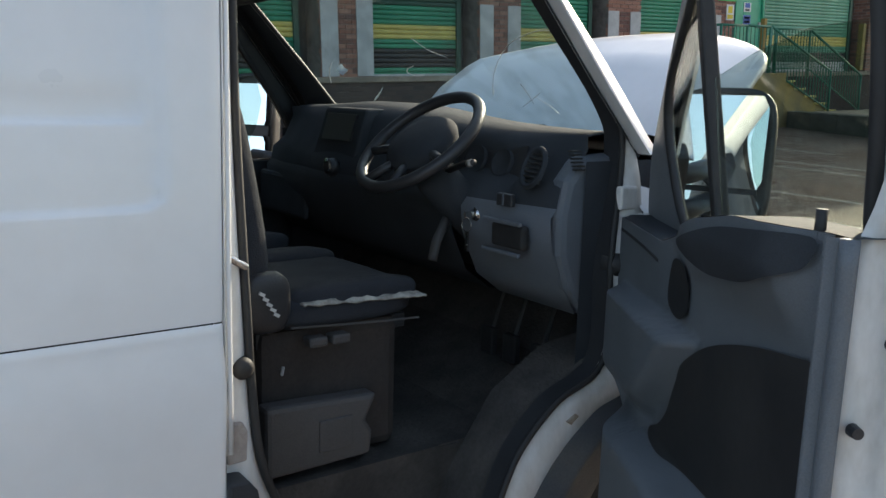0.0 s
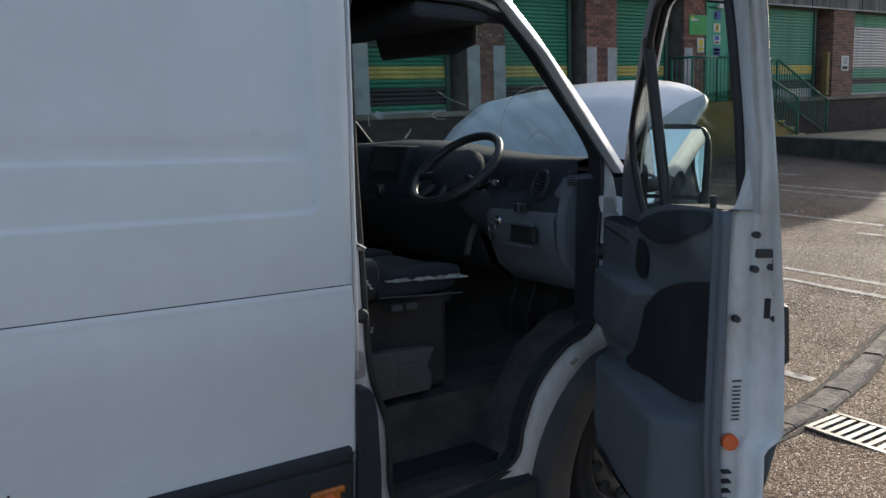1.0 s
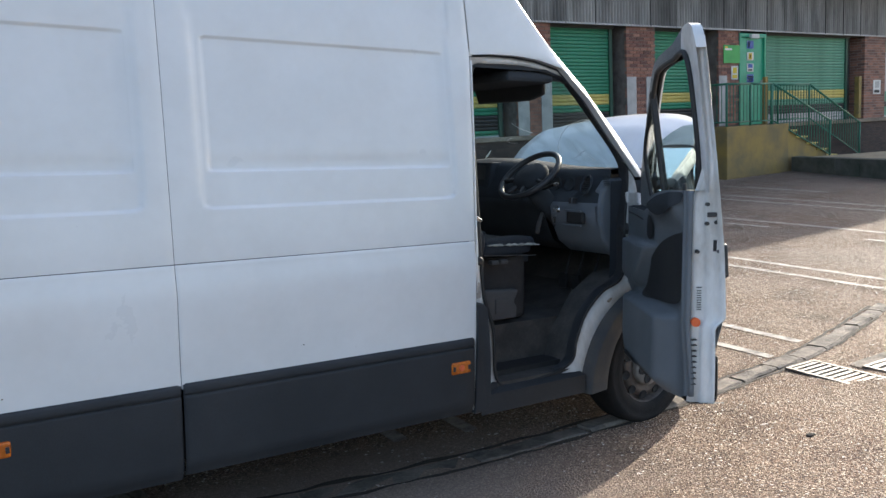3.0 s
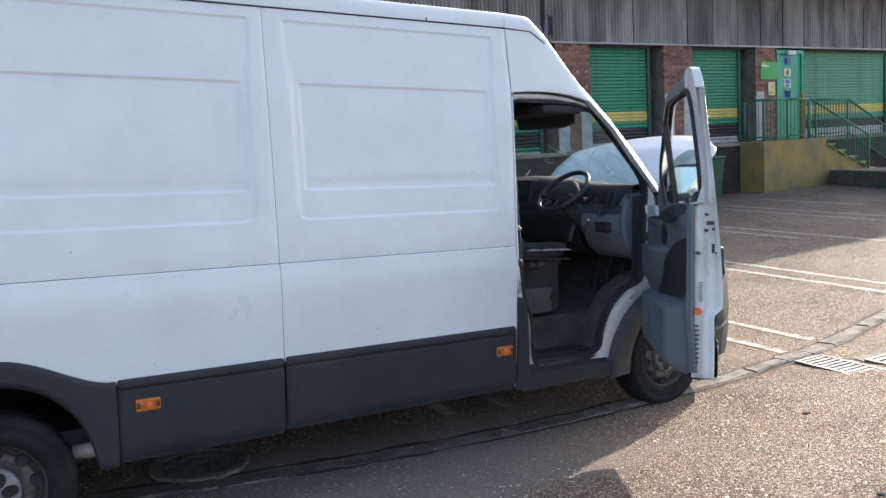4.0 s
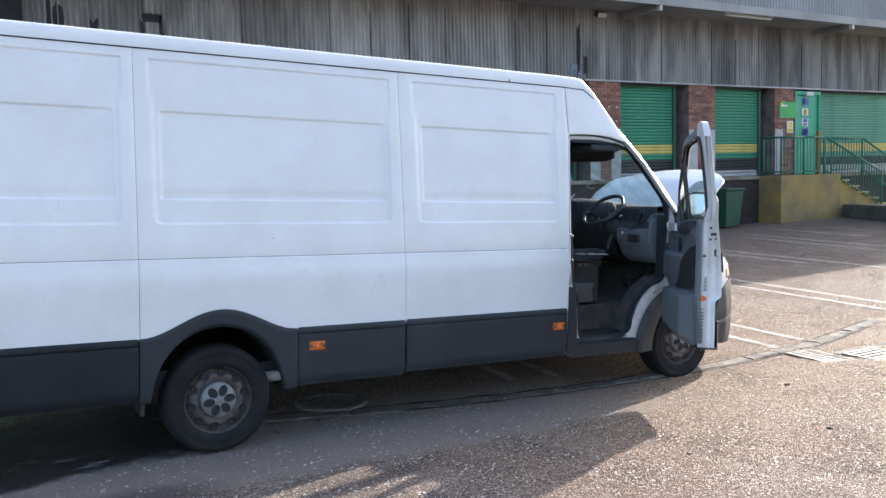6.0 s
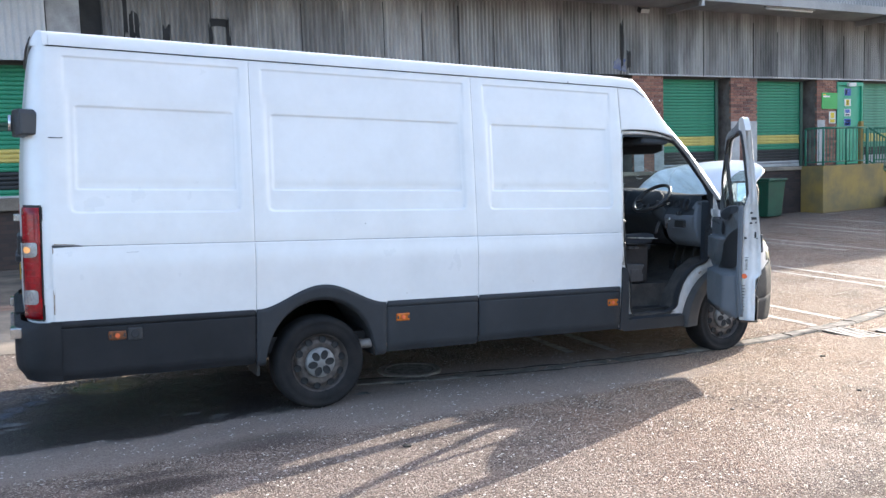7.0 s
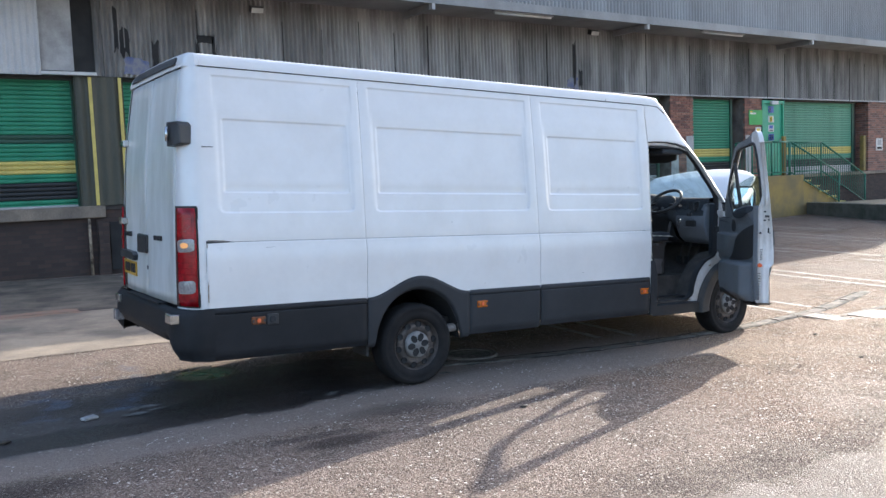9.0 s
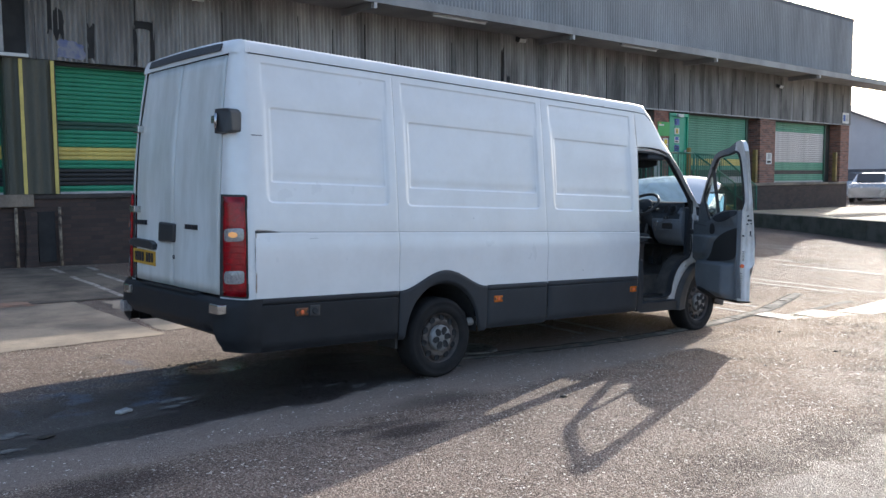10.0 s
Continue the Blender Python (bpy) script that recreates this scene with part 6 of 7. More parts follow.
part("rear_header", grid(vs, [0, 0.25, 0.5, 0.75, 0.9, 1.0, 2.0], header), WHITE, van, smooth=True)
part("high_brake_lamp", grid([-0.74 + 1.48 * q / 24 for q in range(25)], [0.26, 0.78], lambda v, t: Vector(header(v, t)) + Vector((-0.006, 0, 0))), BLACK, van, "long black lamp strip above the rear doors", thick=0.008)
part("rear_handle", prism(bmesh.new(), [(0.23, 0.985), (-0.06, 0.99), (-0.075, 1.135), (0.22, 1.14)], lambda y, z: (rear(y, z) - 0.022, y, z), lambda y, z: (rear(y, z) + 0.01, y, z)), BLACK, van, "black rear door handle", bevel=0.02)
part("door_lock", lathe([(0.0, -0.004), (0.017, -0.004), (0.02, 0.012)], "x", 16), BLACK, van, pose_m=pose(rear(0, 0.88), -0.03, 0.88))
part("plate_lamp", prism(bmesh.new(), [(0.82, 0.925), (0.30, 0.915), (0.29, 0.96), (0.36, 0.985), (0.76, 0.99), (0.83, 0.965)], lambda y, z: (rear(y, z) - 0.035, y, z), lambda y, z: (rear(y, z) + 0.012, y, z)), BLACK, van, "black number plate lamp housing", bevel=0.008)
npl = part("number_plate", prism(bmesh.new(), [(0.78, 0.79), (0.31, 0.785), (0.31, 0.90), (0.78, 0.905)], lambda y, z: (rear(y, z) - 0.010, y, z), lambda y, z: (rear(y, z) - 0.002, y, z)), PLATE, van, "yellow rear number plate")
for k in range(7):
    yy = 0.74 - 0.055 * k - (0.03 if k > 3 else 0)
    part("plate_bar", prism(bmesh.new(), [(yy, 0.81), (yy - 0.038, 0.81), (yy - 0.038, 0.885), (yy, 0.885)], lambda y, z: (rear(y, z) - 0.0125, y, z), lambda y, z: (rear(y, z) - 0.0095, y, z)), INK, npl)
for k in range(5):
    part("badge_bar", prism(bmesh.new(), [(0.77 - 0.052 * k, 1.105), (0.735 - 0.052 * k, 1.105), (0.735 - 0.052 * k, 1.142), (0.77 - 0.052 * k, 1.142)], lambda y, z: (rear(y, z) - 0.006, y, z), lambda y, z: (rear(y, z) + 0.012, y, z)), INK, van)
    part("badge_bar", prism(bmesh.new(), [(-0.22 - 0.04 * k, 1.10), (-0.245 - 0.04 * k, 1.10), (-0.245 - 0.04 * k, 1.135), (-0.22 - 0.04 * k, 1.135)], lambda y, z: (rear(y, z) - 0.003, y, z), lambda y, z: (rear(y, z) + 0.014, y, z)), INK, van)


def rb(t, v):
    """rear bumper from the right flank round to the left; t -1..1"""
    a = abs(t)
    s = -1 if t < 0 else 1
    if a < 0.66:
        y, x = a / 0.66 * 0.80, 0.0
    else:
        q = (a - 0.66) / 0.34
        y, x = 0.80 + 0.215 * math.sin(min(1, q * 1.25) * math.pi / 2), 0.205 * q ** 1.6
    z0 = 0.40 - 0.12 * soft(a, 0.64, 0.70)
    z1 = 0.648
    z = z0 + (z1 - z0) * v
    o = 0.055 - 0.035 * (1 - soft(1 - v, 0, 0.12)) - 0.05 * (1 - soft(v, 0, 0.25)) * (1 if a > 0.55 else 0.5)
    return (RX - o * (1 - 0.9 * soft(a, 0.8, 1.0)) + x, s * (y + (0.018 if a > 0.8 else 0) - 0.02 * (1 - soft(v, 0, 0.3)) * soft(a, 0.7, 0.9)), z)


part("rear_bumper", grid([-1 + q / 40 for q in range(81)], [0, 0.05, 0.1, 0.18, 0.25, 0.4, 0.6, 0.8, 0.88, 0.94, 0.98, 1], rb), TRIM_REAR, van, "dark grey plastic rear bumper", smooth=True)
torn = bmesh.new()
grid([-0.40 + 0.85 * q / 14 for q in range(15)], [0, 1], lambda y, t: (RX + 0.02 + 0.05 * t, -y, 0.405 - 0.03 * t - 0.025 * (1 - t) * abs(noise.noise((y * 9, 1, 0)))), torn)
part("torn_edge", torn, CAP, van, "torn pale edge under the bumper", thick=0.004)
part("bumper_step", boxes((-3.19, -2.98, -0.5, 0.5, 0.64, 0.652)), TRIM_REAR, van)
part("fog_lamp", boxes((-3.225, -3.15, 0.76, 0.84, 0.38, 0.47)), CLEARLENS, van, "small clear lamp in the bumper", bevel=0.006)
part("underbody", boxes((-2.95, 2.9, -0.86, 0.86, 0.31, 0.42)), RUBBER, van)
part("rear_axle", tube(bmesh.new(), [(-1.27, -0.75, 0.235), (-1.27, 0.75, 0.235)], 0.07, 10), RUBBER, van, smooth=True)
part("exhaust", tube(bmesh.new(), [(-0.95, -0.9, 0.33), (-0.80, -0.93, 0.34)], 0.035, 10), PILLARLENS, van, "pale exhaust tip ahead of the rear wheel", smooth=True)
part("mud_flap", boxes((-1.72, -1.70, -0.96, -0.72, 0.18, 0.4)), RUBBER, van)


def wheel(x, y, z, s, cap):
    """tyre, steel rim with a ring of slots, and a six-hole centre cap"""
    hub = tagged(new("wheel"), "")
    hub.parent = van
    hub.matrix_basis = pose(x, y, z, 0, 0, 0 if s < 0 else 180)
    prof = [(0.205, 0.20), (0.26, 0.215), (0.315, 0.205), (0.330, 0.17), (0.332, 0.10), (0.330, 0.035), (0.322, 0.012), (0.305, 0.0), (0.29, -0.004), (0.285, 0.0), (0.26, -0.008), (0.23, -0.005), (0.212, 0.006), (0.205, 0.02)]
    part("tyre", lathe(prof, "y", 56), TYRE, hub, "worn black tyre", smooth=True)
    part("rim", lathe([(0.207, 0.012), (0.200, 0.018), (0.192, 0.05), (0.178, 0.062), (0.172, 0.045), (0.165, 0.030), (0.14, 0.022), (0.115, 0.030), (0.10, 0.034), (0.0, 0.034)], "y", 48), RIM, hub, "brake-dusted steel rim", smooth=True)
    # slots and cap holes are black discs; their darkness is only colour
    for k in range(10):
        a = 2 * math.pi * (k + 0.3) / 10
        hb_ = lathe([(0.0, 0.002), (0.02, 0.001), (0.025, -0.004), (0.028, 0.004)], "y", 10)
        part("rim_slot", hb_, DEEPBLACK, hub, pose_m=pose(0.166 * math.cos(a), 0.026, 0.166 * math.sin(a), -12 * math.sin(a), 0, 12 * math.cos(a)))
    if cap:
        part("centre_cap", lathe([(0.108, 0.03), (0.106, 0.006), (0.10, -0.002), (0.03, -0.008), (0.0, -0.009)], "y", 36), CAP, hub, "grey plastic centre cap", smooth=True)
        for k in range(6):
            a = 2 * math.pi * (k + 0.15) / 6
            hb_ = lathe([(0.0, 0.001), (0.022, 0.0), (0.0255, -0.003), (0.0275, 0.003)], "y", 14)
            part("cap_hole", hb_, DEEPBLACK, hub, pose_m=pose(0.062 * math.cos(a), -0.0085, 0.062 * math.sin(a), 0, -math.degrees(a), 0) @ Matrix.Diagonal((1.3, 1, 0.95, 1)))
    part("hub_axle", lathe([(0.0, 0.03), (0.06, 0.03), (0.06, 0.2), (0, 0.2)], "y", 12), RUBBER, hub)
    return hub


wheel(-1.27, -0.995, 0.235, -1, True)
wheel(2.675, -0.93, 0.300, -1, True)
wheel(-1.27, 0.995, 0.235, 1, True)
wheel(2.675, 0.93, 0.300, 1, True)


# ---- doors of the cab ----
HX, HY = 2.535, 0.955
WIN = [(0.34, 1.225), (0.27, 1.262), (0.215, 1.36), (0.19, 1.47), (0.22, 1.56), (0.345, 1.69), (0.50, 1.845), (0.58, 1.895), (0.80, 1.915), (1.00, 1.91), (1.045, 1.6), (1.03, 1.345)]
FRM = [(-0.02, 1.215), (-0.02, 1.26), (0.02, 1.38), (0.09, 1.48), (0.15, 1.56), (0.26, 1.70), (0.40, 1.865), (0.52, 1.945), (0.78, 1.984), (1.085, 2.02), (1.107, 1.6), (1.115, 1.345)]
OUTWIN = [(0.03, 1.222), (0.05, 1.27), (0.09, 1.36), (0.15, 1.46), (0.22, 1.55), (0.33, 1.69), (0.47, 1.845), (0.56, 1.895), (0.80, 1.915), (1.00, 1.91), (1.045, 1.6), (1.03, 1.345)]
SILLT = [(-0.02, 1.215), (0.012, 1.210), (0.35, 1.205), (0.47, 1.238), (0.65, 1.298), (0.82, 1.328), (0.974, 1.337), (1.115, 1.337)]


def sill(u):
    return lerp(SILLT, u)


def under(u):
    """lower edge of the door: cut away over the front wheel"""
    if u < 0.41:
        q = (2.60 - (HX - u)) / 0.49
        return max(0.42, 0.25 + 0.548 * math.sqrt(max(0.0, 1 - q * q))) if abs(q) < 1 else 0.42
    return 0.42 + 0.03 * soft(u, 1.0, 1.1)


def cab_door(s, angle):
    """The door in its own axes: x = -u from the hinge, y outwards negative for the right door."""
    door = tagged(new("cab_door"), "")
    door.parent = van
    door.matrix_basis = pose(HX, s * HY, 0, 0, 0, -s * angle)
    if s < 0:
        door["label"] = "white driver door standing open, grey plastic lining"

    out = 0.047 if s < 0 else 0.0

    def Y(z, inward):
        return s * (hw(max(z, 0.32)) - HY + out - inward)
    us = spaced(-0.018, 1.113, 0.05, [0.0, 0.01, 1.09, 1.105, 0.32, 0.36, 0.4, 0.42])

    def fo(u, t):
        z0, z1 = under(u), sill(u)
        z = z0 + (z1 - z0) * t
        d = 0.004 * (1 - soft(min(u + 0.018, 1.113 - u), 0, 0.012)) - 0.005 * soft(z, 0.8, 1.0) * (1 - soft(z, 1.02, 1.12)) + 0.045 * (1 - soft(z, 0.77, 0.82)) * soft(u, 0.9, 1.0)
        return (-u, Y(z, d), z)
    part("door_skin", grid(us, [0, 0.02, 0.1, 0.25, 0.4, 0.55, 0.7, 0.8, 0.9, 0.97, 1.0], fo), WHITE, door, smooth=True)
    # shut face at the rear, floor and front edge of the shell
    def shut(t, z):
        y0, y1 = Y(z, 0.001 + 0.045 * (1 - soft(z, 0.77, 0.82))), -s * 0.052
        f = soft(z, 1.28, 1.5)
        y1 = y1 * (1 - f) + Y(z, 0.046) * f
        if s > 0:
            y1 = Y(z, 0.11)
        x = -(1.113 - 0.012 * soft(z, 1.33, 1.9)) + 0.016 * soft(t, 0.1, 0.2) + 0.016 * soft(t, 0.5, 0.6) + 0.012 * soft(t, 0.85, 1.0)
        return (x + 0.005 * noise.noise((t * 3, z * 5, 1)) * soft(t, 0.0, 0.2), y0 + (y1 - y0) * t, z)
    part("shut_face", grid([0, 0.1, 0.15, 0.2, 0.35, 0.5, 0.55, 0.6, 0.75, 0.85, 0.92, 1.0], spaced(0.45, 1.985, 0.05, [0.77, 0.785, 0.795, 0.805, 0.82]), shut), WHITE_DIRTY, door, "scuffed white shut face of the door", smooth=True)
    part("shell_floor", grid(us, [0, 1], lambda u, t: (-u, Y(under(u), 0.125 * t), under(u))), RUBBER, door, "black rubber seal under the door")
    part("front_edge", grid([0, 1], spaced(0.80, 1.23, 0.1), lambda t, z: (0.018, Y(z, 0.11 * t), z)), WHITE_DIRTY, door)

    def loops(n=90):
        return smooth_loop([(a, b, 0) for a, b in WIN], n, False), smooth_loop([(a, b, 0) for a, b in FRM], n, False)
    wi, fr = loops()
    wo = smooth_loop([(a, b, 0) for a, b in OUTWIN], 90, False)
    if s > 0:
        wi = wo

    def ff(k, t):
        p = fr[k].lerp(wo[k], t)
        return (-p.x, Y(p.y, 0.004 * (1 - soft(t, 0, 0.1)) + 0.012 * soft(t, 0.85, 1.0)), p.y)
    part("window_frame", grid(range(90), [0, 0.06, 0.12, 0.5, 0.85, 0.93, 1.0], ff), WHITE, door, smooth=True)
    part("frame_back", grid(range(72), [0.03, 0.5, 1.0], lambda k, t: Vector(ff(k, t)) + Vector((0, -s * 0.012, 0))), BLACK, door, smooth=True)
    part("frame_edge", grid(range(76 if s < 0 else 90), [0, 0.5, 1], lambda k, t: (-fr[k].x, Y(fr[k].y, 0.004 + 0.043 * t), fr[k].y)), WHITE, door, smooth=True)
    for ka, kb, mm in ((0, 70, DOORGREY if s < 0 else BLACK), (69, 90, WHITE_DIRTY)):
        part("inner_frame", grid(range(ka, kb), [0, 0.3, 0.7, 1], lambda k, t: (-fr[k].lerp(wi[k], t).x, Y(fr[k].lerp(wi[k], t).y, 0.047 + 0.004 * math.sin(t * 3)), fr[k].lerp(wi[k], t).y)), mm, door, smooth=True)
    ring = [(-p.x, Y(p.y, 0.055), p.y) for p in wi] + [(-u, Y(sill(u), 0.055), sill(u) + 0.004) for u in spaced(0.38, 0.95, 0.06)[::-1]]
    part("window_seal", tube(bmesh.new(), ring, 0.012, 7, closed=True), RUBBER, door, "black rubber window seal", smooth=True)
    part("window_bar", prism(bmesh.new(), [(0.41, 1.79), (0.435, 1.81), (0.505, 1.26), (0.48, 1.245)], lambda u, z: (-u, Y(z, 0.036), z), lambda u, z: (-u, Y(z, 0.068), z)), RUBBER, door, "black window divider bar", bevel=0.006)

    def pane(name, outline):
        part(name, prism(bmesh.new(), outline, lambda u, z: (-u, Y(z, 0.054), z), lambda u, z: (-u, Y(z, 0.058), z)), GLASS, door).visible_shadow = False
    pane("quarter_glass", [(0.36, 1.22), (0.30, 1.26), (0.24, 1.36), (0.22, 1.47), (0.25, 1.57), (0.36, 1.70), (0.43, 1.77), (0.50, 1.25)])
    if s > 0:
        pane("window_glass", [(0.46, 1.82), (0.53, 1.89), (0.95, 1.905), (0.99, 1.87), (0.96, 1.35), (0.65, 1.31), (0.51, 1.26)])
    else:
        # wound half down
        pane("window_glass", [(0.485, 1.561), (0.672, 1.601), (0.869, 1.627), (1.04, 1.628), (1.025, 1.35), (0.65, 1.31), (0.51, 1.26)])

    # grey plastic lining with its recesses
    def lining(u, t):
        z0, z1 = (under(u) + 0.03), sill(u) + 0.015
        z = z0 + (z1 - z0) * t
        o = 0.063 + hw(max(z, 0.32)) - HY + out
        o += 0.045 * soft(z, 1.16, 1.30) * soft(u, 0.40, 0.62) * (1 - soft(u, 0.96, 1.05))
        o += 0.095 * (1 - soft(z, 0.785, 0.82)) * soft(u, 0.15, 0.34) * (1 - soft(u, 0.88, 1.02)) * soft(z, 0.40, 0.52)
        ur = lerp([(0.80, 0.33), (0.88, 0.44), (0.97, 0.54), (1.07, 0.63)], z)
        o += 0.06 * soft(u, 0.06, 0.16) * (1 - soft(u, ur - 0.06, ur)) * soft(z, 0.80, 0.90) * (1 - soft(z, 1.062, 1.078))
        o += 0.022 * soft(u, 1.056, 1.066) * soft(z, 0.5, 0.8)
        o -= 0.03 * (1 - soft(min(u - 0.0, 1.092 - u), 0, 0.03))
        return (-u, Y(z, o), z)
    # the far door's lining takes the darker dash colour
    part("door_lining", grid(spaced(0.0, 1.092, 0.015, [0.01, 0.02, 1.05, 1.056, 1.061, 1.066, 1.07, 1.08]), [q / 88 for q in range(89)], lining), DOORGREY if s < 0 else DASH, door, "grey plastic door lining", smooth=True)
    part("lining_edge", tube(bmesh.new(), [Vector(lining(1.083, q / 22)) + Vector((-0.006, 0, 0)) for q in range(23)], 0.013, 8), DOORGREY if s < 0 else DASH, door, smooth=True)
    part("lining_cap", grid(spaced(0.0, 1.092, 0.05), [0, 1], lambda u, t: (-u, Y(sill(u), 0.05 + t * (abs(lining(u, 1.0)[1] - Y(sill(u), 0)) - 0.05)), sill(u) + 0.016)), DASH, door)
    if s < 0:
        # dark skin laid on the lining; a recess's darkness is put into its colour
        def dark(name, outline, material, lift, label):
            def onto(u, z):
                t = (z - (under(u) + 0.03)) / (sill(u) + 0.015 - (under(u) + 0.03))
                return Vector(lining(u, t))
            bm = bmesh.new()
            lp = smooth_loop([(a, b, 0) for a, b in outline], 72)
            c = sum(lp, Vector()) / 72
            rows = []
            for f in (1.0, 0.97, 0.92, 0.86, 0.78, 0.7, 0.62, 0.54, 0.46, 0.38, 0.3, 0.2, 0.1):
                rows.append([bm.verts.new(onto(*(c.lerp(p, f).xy)) + Vector((0, lift, 0))) for p in lp])
            for a, b in zip(rows, rows[1:]):
                for k in range(72):
                    bm.faces.new((a[k], a[(k + 1) % 72], b[(k + 1) % 72], b[k]))
            bm.faces.new(rows[-1])
            return part(name, bm, material, door, label, smooth=True)
        dark("door_pocket", [(0.40, 0.818), (0.455, 0.85), (0.50, 0.895), (0.53, 0.955), (0.575, 1.02), (0.645, 1.068), (0.74, 1.108), (0.87, 1.145), (1.0, 1.17), (1.05, 1.178), (1.058, 1.16), (1.056, 1.08), (1.052, 1.0), (1.045, 0.91), (1.01, 0.872), (0.95, 0.852), (0.86, 0.838), (0.75, 0.828), (0.6, 0.816), (0.5, 0.81)], RUBBER, 0.011, "deep black door pocket")
        dark("pull_recess", [(0.45, 1.11), (0.445, 1.155), (0.465, 1.20), (0.515, 1.212), (0.552, 1.196), (0.56, 1.12), (0.51, 1.092)], RUBBER, 0.008, "black oval pull recess")
        dark("arm_tray", [(0.58, 1.258), (0.66, 1.288), (0.78, 1.318), (0.90, 1.335), (1.03, 1.345), (1.03, 1.31), (1.0, 1.288), (0.90, 1.254), (0.80, 1.236), (0.70, 1.226), (0.62, 1.236)], DASH, 0.014, "dark recessed arm tray")
        dark("lower_slot", [(0.40, 0.50), (0.46, 0.535), (0.66, 0.50), (0.72, 0.45), (0.60, 0.43)], RUBBER, 0.008, "dark slot in the lining foot")
        part("lock_pin", tube(bmesh.new(), [(-1.02, Y(1.35, 0.12), 1.34), (-1.02, Y(1.35, 0.12), 1.381)], 0.008, 8), RUBBER, door, smooth=True)
        part("lining_groove", tube(bmesh.new(), [lining(0.04 + 0.3 * q / 8, 0.93) for q in range(9)], 0.004, 5), RUBBER, door)
        # fittings on the shut face, by their distance inwards from the hinge line
        fx = -1.094

        def tag(name, y0, y1, z0, z1, material, label="", x=fx):
            return part(name, boxes((x - 0.012, x + 0.01, y0, y1, z0, z1)), material, door, label, bevel=0.002)
        def decal(name, y0, y1, z0, z1, material, label="", lift=0.0012):
            """A thin print lying on the shut face."""
            def on(y, z):
                ya, yb = shut(0, z)[1], shut(1, z)[1]
                q = shut((y - ya) / (yb - ya), z)
                return (q[0] - lift, q[1], q[2])
            return part(name, grid(spaced(y0, y1, 0.006), spaced(z0, z1, 0.01), on), material, door, label, thick=0.0006)
        tag("latch", -0.055, -0.008, 1.244, 1.264, BLACK, "black door latch")
        tag("latch_mouth", -0.064, -0.046, 1.230, 1.280, BLACK)
        for yy, zz in ((-0.008, 1.297), (-0.045, 1.222), (-0.008, 1.217), (0.03, 1.10), (-0.06, 1.10), (-0.06, 1.16)):
            part("bolt", lathe([(0.0, -0.004), (0.008, -0.004), (0.0095, 0.012)], "x", 12), BLACK, door, pose_m=pose(fx - 0.008, yy, zz))
        decal("black_label", -0.05, -0.036, 1.10, 1.148, INK, "small black label")
        decal("paper_label", 0.0, 0.028, 0.845, 0.952, PAPER, "printed paper label")
        for q in range(9):
            decal("label_bar", 0.004, 0.024, 0.850 + q * 0.010, 0.854 + q * 0.010, INK, lift=0.003)
        decal("label_bar", 0.002, 0.026, 0.944, 0.948, INK, lift=0.003)
        part("orange_dot", lathe([(0.0, -0.003), (0.019, -0.003), (0.0195, 0.012)], "x", 20), ORANGE, door, "round orange sticker", pose_m=pose(fx - 0.008, 0.03, 0.80))
        for q in range(9):
            tag("vent_slot", 0.022, 0.046, 0.53 + q * 0.024, 0.5345 + q * 0.024, RUBBER, x=fx + 0.003)
    # outside: handle, lock, lower moulding
    part("door_handle", prism(bmesh.new(), [(0.94, 0.985), (1.095, 0.985), (1.1, 1.0), (1.1, 1.13), (0.95, 1.135), (0.935, 1.12)], lambda u, z: (-u, Y(z, -0.022), z), lambda u, z: (-u, Y(z, 0.01), z)), BLACK, door, "black door handle", bevel=0.012)
    part("handle_grip", prism(bmesh.new(), [(0.985, 0.995), (1.05, 0.995), (1.05, 1.12), (0.985, 1.12)], lambda u, z: (-u, Y(z, -0.032), z), lambda u, z: (-u, Y(z, -0.02), z)), RUBBER, door, bevel=0.008)
    part("key_lock", lathe([(0.0, s * 0.006), (0.013, s * 0.006), (0.016, -s * 0.012)], "y", 14), BLACK, door, pose_m=pose(-1.02, Y(0.945, 0), 0.945))
    part("door_moulding", grid(spaced(0.285, 1.0, 0.04, [0.29, 0.30, 0.99]), [0, 0.03, 0.08, 0.3, 0.6, 0.82, 0.84, 0.86, 0.95, 1.0], lambda u, t: (-u, Y(0.5, 0) + s * (0.013 - 0.012 * (1 - soft(min(t, 1 - t), 0, 0.06)) - 0.01 * (1 - soft(min(u - 0.285, 1.0 - u), 0, 0.015)) - 0.008 * max(0.0, 1 - abs(t - 0.84) / 0.02)), under(u) + (0.632 - under(u)) * t)), TRIM, door, "dark grey door moulding", smooth=True)
    # mirror on two arms
    my = s * (1.235 - HY)
    mc = (0.14, -0.254) if s < 0 else (-0.105, 0.245)
    for za in ((1.245, 1.335) if s < 0 else (1.22,)):
        part("mirror_arm", tube(bmesh.new(), [(-0.03, Y(za, 0.02), za), (0.0 if s < 0 else -0.09, Y(za, -0.05), za), (mc[0] - 0.04, mc[1] * 0.8, za + 0.01)], 0.026, 10), BLACK, door, smooth=True)
    part("arm_base", prism(bmesh.new(), [(-0.01, 1.21), (0.045, 1.21), (0.06, 1.30), (0.10, 1.38), (0.08, 1.42), (0.03, 1.36)], lambda u, z: (-u, Y(z, -0.025), z), lambda u, z: (-u, Y(z, 0.02), z)), BLACK, door, "black mirror mounting panel", bevel=0.01)
    hm = bmesh.new()
    n = 30
    pts = []
    for k in range(n):
        a = 2 * math.pi * k / n
        c, q = math.cos(a), math.sin(a)
        e = 0.45
